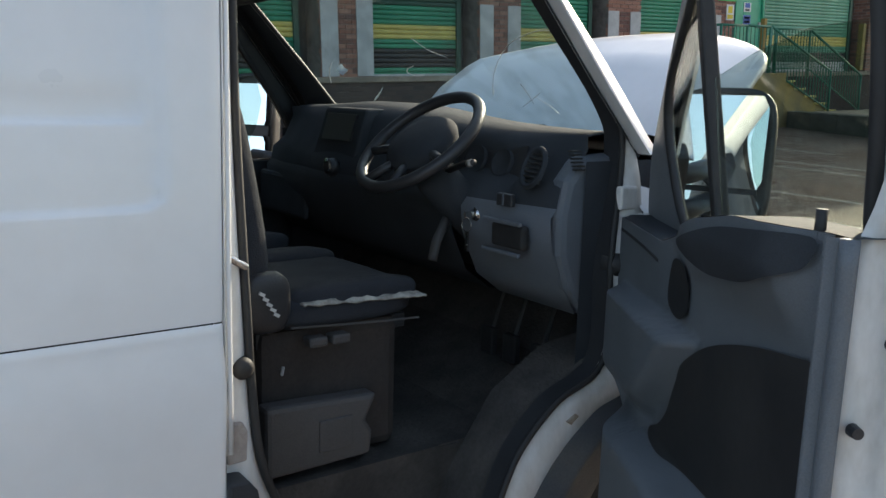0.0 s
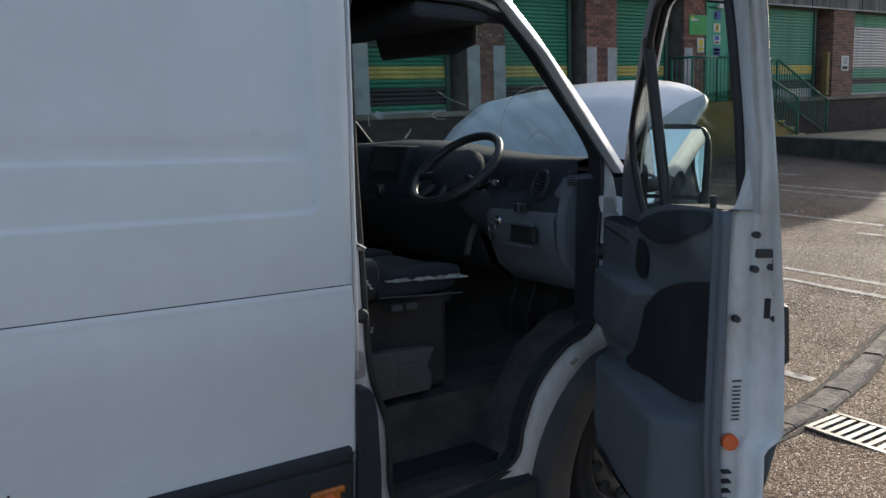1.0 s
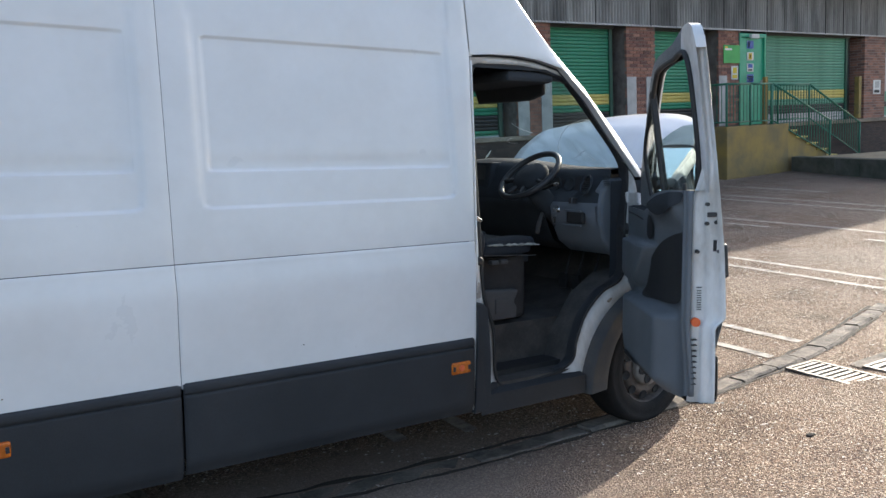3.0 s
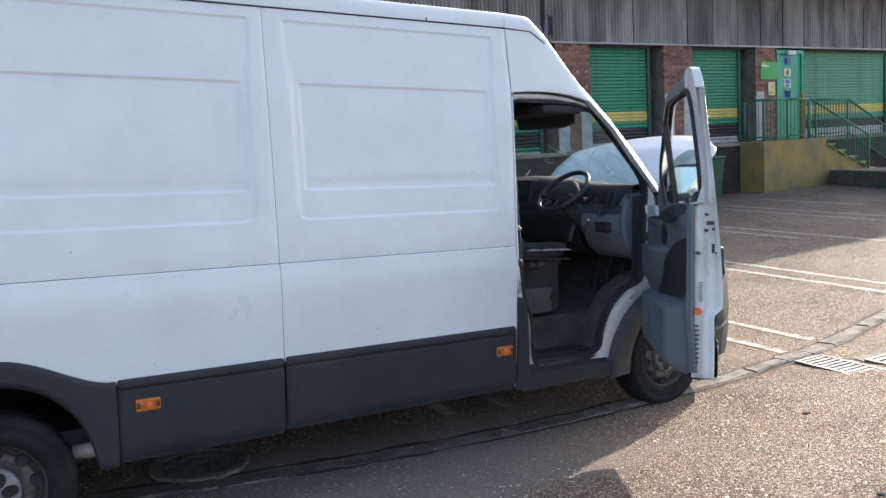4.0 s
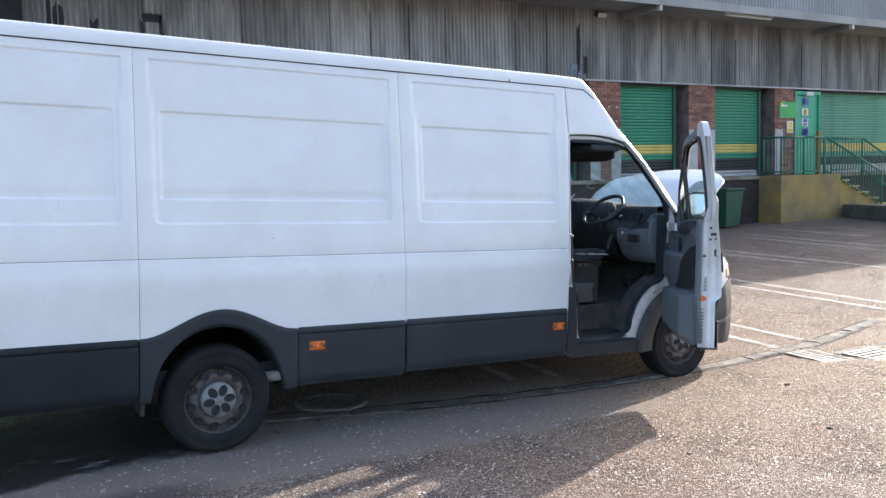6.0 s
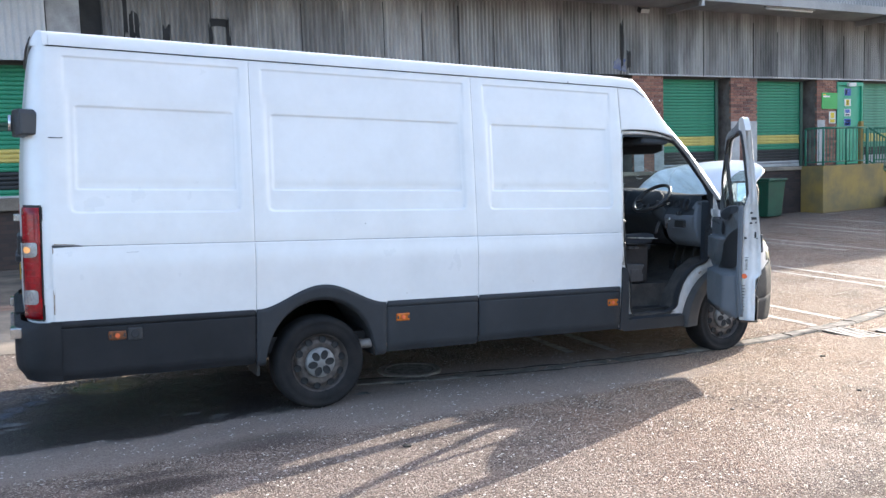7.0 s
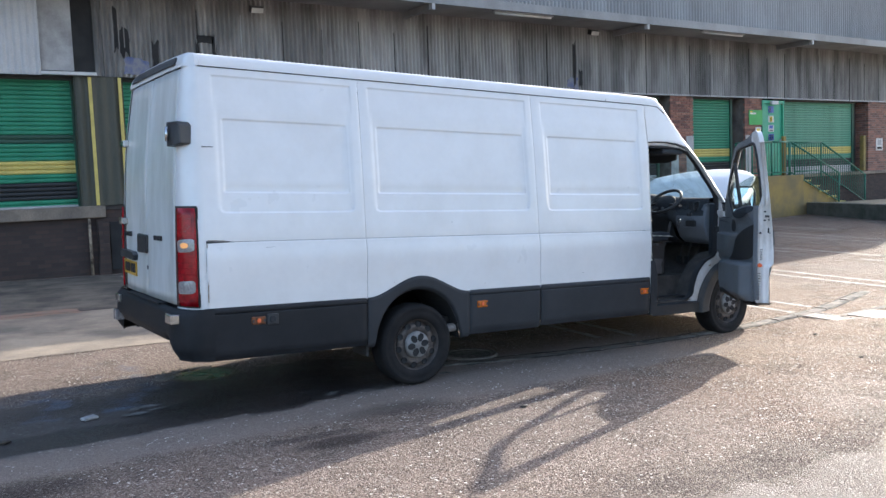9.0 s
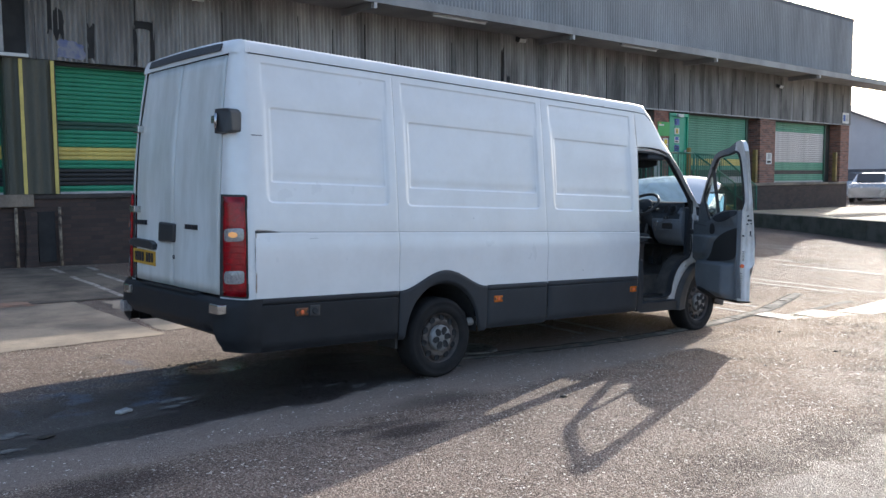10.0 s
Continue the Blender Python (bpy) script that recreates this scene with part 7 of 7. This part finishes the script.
        pts.append(((0.13 if s < 0 else 0.112) * math.copysign(abs(c) ** e, c), (0.192 if s < 0 else 0.205) * math.copysign(abs(q) ** e, q)))
    rows = [[hm.verts.new((xx, y * f, z * f)) for y, z in pts] for xx, f in ((-0.045, 0.93), (-0.045, 1.0), (-0.01, 1.0), (0.03, 0.93), (0.06, 0.75), (0.072, 0.4))]
    for a, b in zip(rows, rows[1:]):
        for k in range(n):
            hm.faces.new((a[k], a[(k + 1) % n], b[(k + 1) % n], b[k]))
    hm.faces.new(rows[-1])
    hm.faces.new([hm.verts.new((-0.03, v.co.y, v.co.z)) for v in rows[0]])
    mpose = pose(mc[0], mc[1], 1.36, 0, 5, 22 - angle) if s < 0 else pose(mc[0], mc[1], 1.375, 0, 5, 30)
    part("mirror_housing", hm, BLACK, door, "tall black mirror housing", smooth=True, pose_m=mpose)

    def mglass(name, z0, z1, tilt):
        bm = bmesh.new()
        pl = [((0.11 if s < 0 else 0.082) * c, z) for c, z in ((-1, z0 + 0.02), (-0.9, z0), (0.9, z0), (1, z0 + 0.02), (1, z1 - 0.03), (0.85, z1), (-0.85, z1), (-1, z1 - 0.03))]
        prism(bm, pl, lambda y, z: (-0.049 + tilt * (z - z0), y, z), lambda y, z: (-0.036, y, z))
        part(name, bm, MIRROR, door, "mirror glass", pose_m=mpose)
    mglass("mirror_glass", *((-0.07, 0.172) if s < 0 else (-0.02, 0.16)), 0.0)
    mglass("wide_mirror_glass", *((-0.172, -0.085) if s < 0 else (-0.165, -0.07)), 0.03)
    part("mirror_divider", boxes((-0.052, -0.04, -0.1, 0.1, *((-0.083, -0.072) if s < 0 else (-0.068, -0.022)))), BLACK, door, pose_m=mpose)
    part("indicator", boxes((-0.02, 0.045, s * 0.085, s * 0.118, -0.19, -0.135)), AMBER, door, "amber mirror indicator", pose_m=mpose, bevel=0.008)
    return door


cab_door(-1, 57)
cab_door(1, 0)


# ---- cab interior ----
part("cab_floor", grid([1.42, 1.9, 2.3, 2.62, 2.80], [-0.72, 0, 0.9], lambda x, y: (x, y, 0.615 if x < 2.5 else 0.615 + (x - 2.5) * 0.9)), MAT_FLOOR, van, "dirty black rubber floor mat")
part("step_well", grid([1.5, 2.08], range(4), lambda x, v: (x, [-0.955, -0.955, -0.725, -0.72][v], [0.36, 0.392, 0.40, 0.62][v])), MAT_FLOOR, van, thick=-0.01)
part("well_side", grid([2.05, 2.12, 2.25, 2.42, 2.6], [0, 1], lambda x, t: (x, -0.72 - 0.17 * t, lerp([(2.05, 0.40), (2.12, 0.56), (2.25, 0.74), (2.42, 0.84), (2.6, 0.86)], x))), MAT_FLOOR, van, smooth=True)
part("well_face", grid([1.45, 2.12, 2.3, 2.6], [0, 1], lambda x, t: (x, -0.715, 0.36 + 0.26 * t)), MAT_FLOOR, van)
part("firewall", grid([-0.9, 0, 0.9], [0.6, 1.0, 1.36], lambda y, z: (2.80, y, z)), DASH, van)
for s in (-1, 1):
    part("kick_panel", grid([2.40, 2.80], [0.55, 1.0, 1.36], lambda x, z: (x, s * 0.875, z)), DASH, van)
part("bulkhead", grid([-0.93, -0.4, 0.4, 0.93], [0.4, 1.0, 1.6, 2.1], lambda y, z: (1.405, y * min(1.0, (hw(z) - 0.05) / 0.93), z)), DASH, van, "dark bulkhead behind the seats")
part("headlining", grid([1.41, 1.7, 1.95, 2.12], [-0.85, -0.6, 0, 0.6, 0.85], lambda x, y: (x, y, 1.955 - 0.05 * (abs(y) / 0.85) ** 3 + 0.02 * (x < 2.0) - 0.03 * (x > 2.05))), DASH, van, "dark grey roof lining", smooth=True, thick=0.01)
part("header_shelf", boxes((1.72, 2.02, -0.84, 0.84, 1.87, 1.925)), DASH, van, bevel=0.02)
for s in (-1, 1):
    part("sun_visor", prism(bmesh.new(), [(0.14, 1.80), (0.60, 1.795), (0.72, 1.82), (0.74, 1.90), (0.12, 1.905)], lambda y, z: (2.03 + (1.9 - z) * 0.2, s * y, z), lambda y, z: (2.055 + (1.9 - z) * 0.2, s * y, z)), BLACK, van, "dark sun visor", bevel=0.012)

# dash: lofted from door to door
DP = [(2.92, 1.385), (2.66, 1.425), (2.50, 1.43), (2.43, 1.42), (2.385, 1.385), (2.345, 1.33), (2.295, 1.29), (2.285, 1.24), (2.265, 1.215), (2.275, 1.14), (2.29, 1.105), (2.33, 1.02), (2.42, 0.955), (2.62, 0.93)]


def dash(y, k):
    x, z = DP[k]
    mid = math.exp(-((y - 0.25) / 0.45) ** 2)
    if k in (1, 2, 3, 4):
        z += 0.055 * mid + 0.02 * soft(y, 0.4, 0.9)
    if 4 <= k <= 11:
        x += 0.05 * soft(abs(y), 0.55, 0.9) - 0.03 * math.exp(-((y - 0.22) / 0.2) ** 2)
        if -0.70 < y < -0.22 and k in (5, 6):
            x += 0.05 * soft(y, -0.70, -0.66) * (1 - soft(y, -0.26, -0.22))
    return (x, y * (0.96 if abs(y) > 0.85 else 1), z)


ys = spaced(-0.88, 0.88, 0.05, [-0.70, -0.66, -0.26, -0.22])
part("dashboard", grid(ys, range(0, 8), dash), DASH, van, "dark grey moulded dashboard", smooth=True)
part("dash_lower", grid([y for y in ys if y > -0.53], range(7, 14), dash), DASH, van, smooth=True)
part("dash_end", grid([y for y in ys if y < -0.52], range(7, 14), dash), DASHLOW, van, "lighter grey dash end panel", smooth=True)
part("dash_cheek", prism(bmesh.new(), [(2.40, 1.37), (2.56, 1.38), (2.6, 0.98), (2.45, 0.94), (2.37, 1.03), (2.335, 1.12), (2.33, 1.22), (2.35, 1.31)], lambda x, z: (x, -0.868, z), lambda x, z: (x, -0.80, z)), DASHLOW, van, "lighter grey dash cheek", bevel=0.02)
vent = part("round_vent", lathe([(0.058, -0.008), (0.055, -0.018), (0.045, -0.016), (0.044, 0.0), (0.0, 0.004)], "x", 28), DASH, van, "round dash air vent", smooth=True, pose_m=pose(2.325, -0.775, 1.335, 0, 20, -14))
for q in range(-3, 4):
    part("vent_blade", boxes((-0.012, 0.0, -0.042, 0.042, q * 0.012 - 0.002, q * 0.012 + 0.002)), BLACK, vent)
for q in range(6):
    part("louvre", boxes((2.345 + q * 0.004, 2.375 + q * 0.004, -0.878, -0.862, 1.385 - q * 0.0095, 1.389 - q * 0.0095)), RUBBER, van)
part("switch_panel", boxes((2.268, 2.285, -0.745, -0.685, 1.235, 1.268)), BLACK, van, "black switch pair", bevel=0.004)
part("switch_gap", boxes((2.264, 2.27, -0.717, -0.713, 1.238, 1.266)), DASHLOW, van)
part("coin_tray", boxes((2.274, 2.30, -0.79, -0.66, 1.125, 1.19)), RUBBER, van, "dark oddments tray in the dash", bevel=0.01)
part("tray_rim", boxes((2.25, 2.262, -0.80, -0.65, 1.192, 1.203), (2.25, 2.262, -0.80, -0.65, 1.112, 1.123)), DASHLOW, van, bevel=0.003)
clu = part("gauge_binnacle", prism(bmesh.new(), [(-0.68, 1.285), (-0.26, 1.285), (-0.27, 1.39), (-0.66, 1.385)], lambda y, z: (2.365 + (z - 1.285) * 0.3, y, z), lambda y, z: (2.40 + (z - 1.285) * 0.3, y, z)), BLACK, van, "dark instrument cluster")
for yy, rr in ((-0.58, 0.04), (-0.46, 0.045), (-0.34, 0.04)):
    part("dial", lathe([(0.0, -0.002), (rr * 0.9, -0.002), (rr, -0.006), (rr, 0.01)], "x", 24), DASH, clu, smooth=True, pose_m=pose(2.372, yy, 1.335, 0, 17, 0))
rad = part("radio_panel", prism(bmesh.new(), [(0.08, 1.28), (0.38, 1.28), (0.37, 1.46), (0.09, 1.46)], lambda y, z: (2.28 + (z - 1.28) * 0.3, y, z), lambda y, z: (2.36 + (z - 1.28) * 0.3, y, z)), DASH, van, "black centre console panel", bevel=0.01)
part("screen", prism(bmesh.new(), [(0.13, 1.35), (0.33, 1.35), (0.33, 1.44), (0.13, 1.44)], lambda y, z: (2.272 + (z - 1.28) * 0.3, y, z), lambda y, z: (2.29 + (z - 1.28) * 0.3, y, z)), BLACK, rad, "dull grey screen")
part("gear_lever", tube(bmesh.new(), [(2.36, 0.16, 1.12), (2.27, 0.17, 1.22)], 0.012, 8), BLACK, van, smooth=True)
gk = bmesh.new()
bmesh.ops.create_uvsphere(gk, u_segments=16, v_segments=10, radius=0.032)
part("gear_knob", gk, BLACK, van, "black gear knob with chrome ring", smooth=True, pose_m=pose(2.25, 0.17, 1.26))
part("knob_ring", lathe([(0.02, -0.004), (0.026, 0.0), (0.02, 0.004)], "x", 18), CHROME, van, pose_m=pose(2.222, 0.155, 1.268))
part("glove_box", boxes((2.27, 2.30, 0.42, 0.82, 1.04, 1.2)), DASH, van, bevel=0.015)

# steering wheel and column
sw = tagged(new("steering_wheel"), "black four-spoke steering wheel")
sw.parent = van
tilt = 50
sw.matrix_basis = pose(2.165, -0.475, 1.39, 0, tilt, 0)
n = 64
part("rim", tube(bmesh.new(), [(0, 0.186 * math.cos(2 * math.pi * k / n), 0.186 * math.sin(2 * math.pi * k / n)) for k in range(n)], 0.0165, 12, closed=True), BLACK, sw, "worn black wheel rim", smooth=True)
part("boss", lathe([(0.0, -0.026), (0.05, -0.024), (0.09, -0.013), (0.106, 0.006), (0.106, 0.016), (0.094, 0.045), (0.05, 0.06)], "x", 32), DASH, sw, "black steering wheel boss", smooth=True, pose_m=Matrix.Diagonal((1, 1.12, 0.98, 1)))
for a in (200, 340, 250, 290):
    c, q = math.cos(radians(a)), math.sin(radians(a))
    part("spoke", tube(bmesh.new(), [(0.012, 0.07 * c, 0.07 * q), (0.004, 0.13 * c, 0.13 * q), (0.0, 0.182 * c, 0.182 * q)], 0.013, 8), BLACK, sw, smooth=True)
part("column_shroud", tube(bmesh.new(), [(2.215, -0.475, 1.30), (2.33, -0.475, 1.19), (2.5, -0.475, 1.05)], 0.06, 14), DASH, van, "dark steering column shroud", smooth=True)
part("stalk", tube(bmesh.new(), [(2.23, -0.52, 1.31), (2.22, -0.60, 1.335), (2.21, -0.66, 1.345)], 0.009, 8), BLACK, van, smooth=True)
part("stalk_end", tube(bmesh.new(), [(2.212, -0.635, 1.340), (2.208, -0.655, 1.344)], 0.010, 8), GREYPLATE, van, smooth=True)
part("column_lever", tube(bmesh.new(), [(2.27, -0.47, 1.17), (2.22, -0.49, 1.11), (2.20, -0.50, 1.06)], 0.014, 8), SEATPLASTIC, van, smooth=True)
part("ignition", lathe([(0.0, -0.012), (0.014, -0.012), (0.02, 0.0), (0.022, 0.03)], "x", 16), CHROME, van, smooth=True, pose_m=pose(2.275, -0.595, 1.2, 0, 20, -10))
key = part("key", boxes((2.235, 2.262, -0.60, -0.594, 1.19, 1.207)), CHROME, van, "key hanging in the ignition")
part("key_ring", tube(bmesh.new(), [(2.24, -0.6 + 0.02 * math.cos(2 * math.pi * k / 20), 1.172 + 0.02 * math.sin(2 * math.pi * k / 20)) for k in range(20)], 0.0016, 5, closed=True), CHROME, key)
part("spare_key", boxes((2.237, 2.243, -0.608, -0.598, 1.10, 1.155)), CHROME, key)
for yy in (-0.60, -0.47, -0.36):
    part("pedal", boxes((2.52, 2.545, yy - 0.03, yy + 0.03, 0.70, 0.79)), RUBBER, van, "black rubber pedal", pose_m=None, bevel=0.006)
    part("pedal_arm", tube(bmesh.new(), [(2.54, yy, 0.76), (2.62, yy, 1.0)], 0.008, 6), RUBBER, van)


def cushion(x0, x1, y0, y1, z0, z1, puff=0.02, n=12, e=5.0):
    """A padded block with rounded rim and a dished top."""
    bm = bmesh.new()
    bmesh.ops.create_cube(bm, size=2)
    bmesh.ops.subdivide_edges(bm, edges=bm.edges[:], cuts=n, use_grid_fill=True)
    for v in bm.verts:
        c = v.co
        r = (abs(c.x) ** e + abs(c.y) ** e + abs(c.z) ** e) ** (1 / e)
        c = c / max(r, 1e-6)
        d = puff * (1 - c.x ** 2) * (1 - c.y ** 2)
        v.co = Vector(((x0 + x1) / 2 + c.x * (x1 - x0) / 2, (y0 + y1) / 2 + c.y * (y1 - y0) / 2, (z0 + z1) / 2 + c.z * (z1 - z0) / 2 - (d if c.z > 0 else 0) + 0.004 * noise.noise(c * 4)))
    return bm


def seat(y0, y1, label, torn=False):
    st = tagged(new("seat"), label)
    st.parent = van
    mid, half = (y0 + y1) / 2, (y1 - y0) / 2
    part("cushion", cushion(1.60, 2.05, y0, y1, 0.965, 1.06, 0.012, 14, 4.0), FABRIC, st, "dark blue-grey fabric cushion", smooth=True)
    for k in (-1, 1):
        part("bolster", cushion(1.68, 2.03, mid + k * half * 0.82 - 0.045, mid + k * half * 0.82 + 0.045, 1.0, 1.078, 0.0, 8, 3.0), FABRIC, st, smooth=True)
        part("back_bolster", cushion(-0.10, 0.085, mid + k * half * 0.84 - 0.045, mid + k * half * 0.84 + 0.045, 0.02, 0.60, 0.0, 8, 3.2), FABRIC, st, smooth=True, pose_m=pose(1.575, 0, 0.99, 0, -10, 0))
    bk = cushion(-0.075, 0.07, y0 + 0.01, y1 - 0.01, 0.0, 0.74, 0.0)
    part("backrest", bk, FABRIC, st, "dark fabric backrest", smooth=True, pose_m=pose(1.575, 0, 0.99, 0, -10, 0))
    part("headrest", cushion(-0.05, 0.05, mid - 0.13, mid + 0.13, 0, 0.18, 0.0, 8), FABRIC, st, smooth=True, pose_m=pose(1.45, 0, 1.71, 0, -6, 0))
    part("seat_base", boxes((1.62, 2.0, y0 + 0.06, y1 - 0.05, 0.62, 0.97)), PEDESTAL, st, "dusty black seat pedestal", bevel=0.03)
    for yr in (y0 + 0.10, y1 - 0.10):
        part("seat_rail", boxes((1.62, 2.03, yr - 0.02, yr + 0.02, 0.925, 0.962)), BLACK, st, bevel=0.004)
    if torn:
        part("recliner_cover", cushion(1.555, 1.668, y0 - 0.02, y0 + 0.03, 0.985, 1.125, 0, 8, 3.0), BLACK, st, "black seat hinge cover", smooth=True)
        for k in range(5):
            part("cover_print", prism(bmesh.new(), [(1.588 + 0.0085 * k, 1.088 - 0.0125 * k), (1.600 + 0.0085 * k, 1.081 - 0.0125 * k), (1.596 + 0.0085 * k, 1.075 - 0.0125 * k), (1.584 + 0.0085 * k, 1.082 - 0.0125 * k)], lambda x, z: (x, y0 - 0.0225, z), lambda x, z: (x, y0 - 0.019, z)), PAPER, st)

        def tear(u, v):
            x = 1.70 + 0.335 * u
            w = (0.030 * (math.sin(math.pi * u) ** 0.4 if 0 < u < 1 else 0.0)) * (1 + 0.7 * noise.noise((u * 8, 2, 4)))
            return (x, y0 - 0.006 + 0.045 * v - 0.008 * noise.noise((u * 15, v * 3, 9)), 1.036 - 0.014 * u + 1.15 * w * v + 0.006 * noise.noise((u * 11, v * 4, 3)))
        part("torn_foam", grid([q / 28 for q in range(29)], [q / 6 for q in range(7)], tear), FOAM, st, "torn cover showing pale foam", smooth=True, thick=0.004)
        part("base_cover", prism(bmesh.new(), [(1.61, 0.635), (1.885, 0.64), (1.89, 0.70), (1.87, 0.73), (1.903, 0.793), (1.61, 0.808)], lambda x, z: (x, y0 + 0.0, z), lambda x, z: (x, y0 + 0.06, z)), SEATPLASTIC, st, "grey plastic seat base cover", bevel=0.012)
        part("cover_rib", boxes((1.74, 1.83, y0 - 0.006, y0 + 0.002, 0.675, 0.755)), SEATPLASTIC, st, bevel=0.004)
        for xx in (1.712, 1.772):
            part("seat_lever", boxes((xx, xx + 0.048, y0 - 0.01, y0 + 0.03, 0.937, 0.960)), SEATPLASTIC, st, "grey seat adjuster lever", bevel=0.006)
        part("seat_trim", tube(bmesh.new(), [(1.67, y0 + 0.0, 0.990), (1.8, y0 - 0.004, 0.982), (1.93, y0 - 0.004, 0.974), (2.02, y0 + 0.004, 0.968)], 0.003, 5), SEATPLASTIC, st)
        part("belt_buckle", tube(bmesh.new(), [(1.67, y0 + 0.05, 0.865), (1.674, y0 + 0.05, 0.885)], 0.004, 6), GREYPLATE, st)
    return st


seat(-0.705, -0.19, "dark fabric driver seat with torn cushion", True)
seat(0.02, 0.46, "dark fabric passenger seat")
seat(0.46, 0.88, "dark fabric passenger seat by the far door")
vanm = van.matrix_basis
for (x, y, z, w, t) in ((2.575, 0.69, 1.60, 0.03, 25), (2.72, 0.64, 1.505, 0.03, -35)):
    tagged(part("paper_scrap", grid([-1, -0.3, 0.4, 1], [-1, 0, 1], lambda a, b: (0.3 * w * b, w * a, 0.4 * w * (b + 0.3 * a * a))), PAPER, pose_m=vanm @ pose(x, y, z, t, 0, 0), thick=0.002), "crumpled white paper scrap behind the windscreen", "paper", "paper scraps")

# worn places on the paint
def chip(outline, material, name="paint_chip", off=0.0025):
    part(name, prism(bmesh.new(), outline, lambda x, z: (x, -(hw(z) + off), z), lambda x, z: (x, -(hw(z) - 0.006), z)), material, van)


chip([(1.340, 0.872), (1.358, 0.866), (1.376, 0.874), (1.379, 0.90), (1.369, 0.922), (1.357, 0.913), (1.346, 0.893)], RUST, off=0.001)
chip([(-2.98, 1.098), (-2.9, 1.102), (-2.83, 1.104), (-2.78, 1.107), (-2.83, 1.113), (-2.98, 1.117)], BLACK, off=0.0005)
chip([(-2.97, 1.118), (-2.86, 1.116), (-2.84, 1.119), (-2.97, 1.124)], RUST, off=0.0003)
for x, z, ln, tl_ in ((-2.93, 0.905, 0.09, 0.004), (-2.90, 0.93, 0.05, -0.003), (-2.55, 1.06, 0.07, 0.002), (-2.42, 0.985, 0.03, 0.002)):
    chip([(x, z), (x + ln, z + tl_), (x + ln, z + tl_ + 0.003), (x + 0.002, z + 0.003)], GREYPLATE, "scratch", 0.006 if z > 0.95 else 0.001)
chip([(-2.98, 0.69), (-2.972, 0.69), (-2.970, 0.9), (-2.974, 1.1), (-2.98, 1.1)], RUST)
chip([(-2.98, 1.77), (-2.90, 1.772), (-2.90, 1.776), (-2.98, 1.776)], INK, "scratch")
rs = random.Random(11)
for k in range(15):
    cx, cz = rs.uniform(-2.8, 1.35), rs.choice([rs.uniform(0.68, 1.0), rs.uniform(0.68, 1.0), rs.uniform(1.15, 1.3)])
    q = rs.uniform(0.0015, 0.0038)
    chip([(cx - q, cz), (cx, cz - q * 0.7), (cx + q * 1.3, cz + q * 0.2), (cx, cz + q)], RUST if k % 3 else INK, off=0.0005 if cz < 1.1 else -0.0)

# ---- the bricks of the piers, one by one ----
bmb = bmesh.new()
rings = [[bmb.verts.new((sx * hx_, y, sz * hz_)) for sx, sz in ((-1, -1), (1, -1), (1, 1), (-1, 1))] for y, hx_, hz_ in ((0.06, 0.5, 0.0325), (0.004, 0.5, 0.0325), (0.0, 0.482, 0.0285))]
for ra, rc in zip(rings, rings[1:]):
    for k in range(4):
        bmb.faces.new((ra[k], ra[(k + 1) % 4], rc[(k + 1) % 4], rc[k]))
bmb.faces.new(rings[-1])
bmesh.ops.recalc_face_normals(bmb, faces=bmb.faces[:])
brick_mesh = bpy.data.meshes.new("brick")
bmb.to_mesh(brick_mesh)
bmb.free()
brick_mesh.materials.append(SINGLEBRICK)
rbk = random.Random(3)
for pier, xa, xb in PIERS:
    for row in range(31):
        zc, x = 1.262 + 0.0375 + row * 0.075, xa - (0.1125 if row % 2 else 0.0)
        while x < xb - 0.03:
            l0, l1 = max(x, xa), min(x + 0.215, xb)
            if l1 - l0 > 0.04:
                bk = new("brick", brick_mesh)
                bk.parent = pier
                bk.matrix_basis = pose((l0 + l1) / 2, FY + rbk.uniform(-0.0015, 0.003), zc, rbk.uniform(-0.6, 0.6), 0, rbk.uniform(-0.4, 0.4)) @ Matrix.Diagonal((l1 - l0, 1, 1, 1))
            x += 0.225
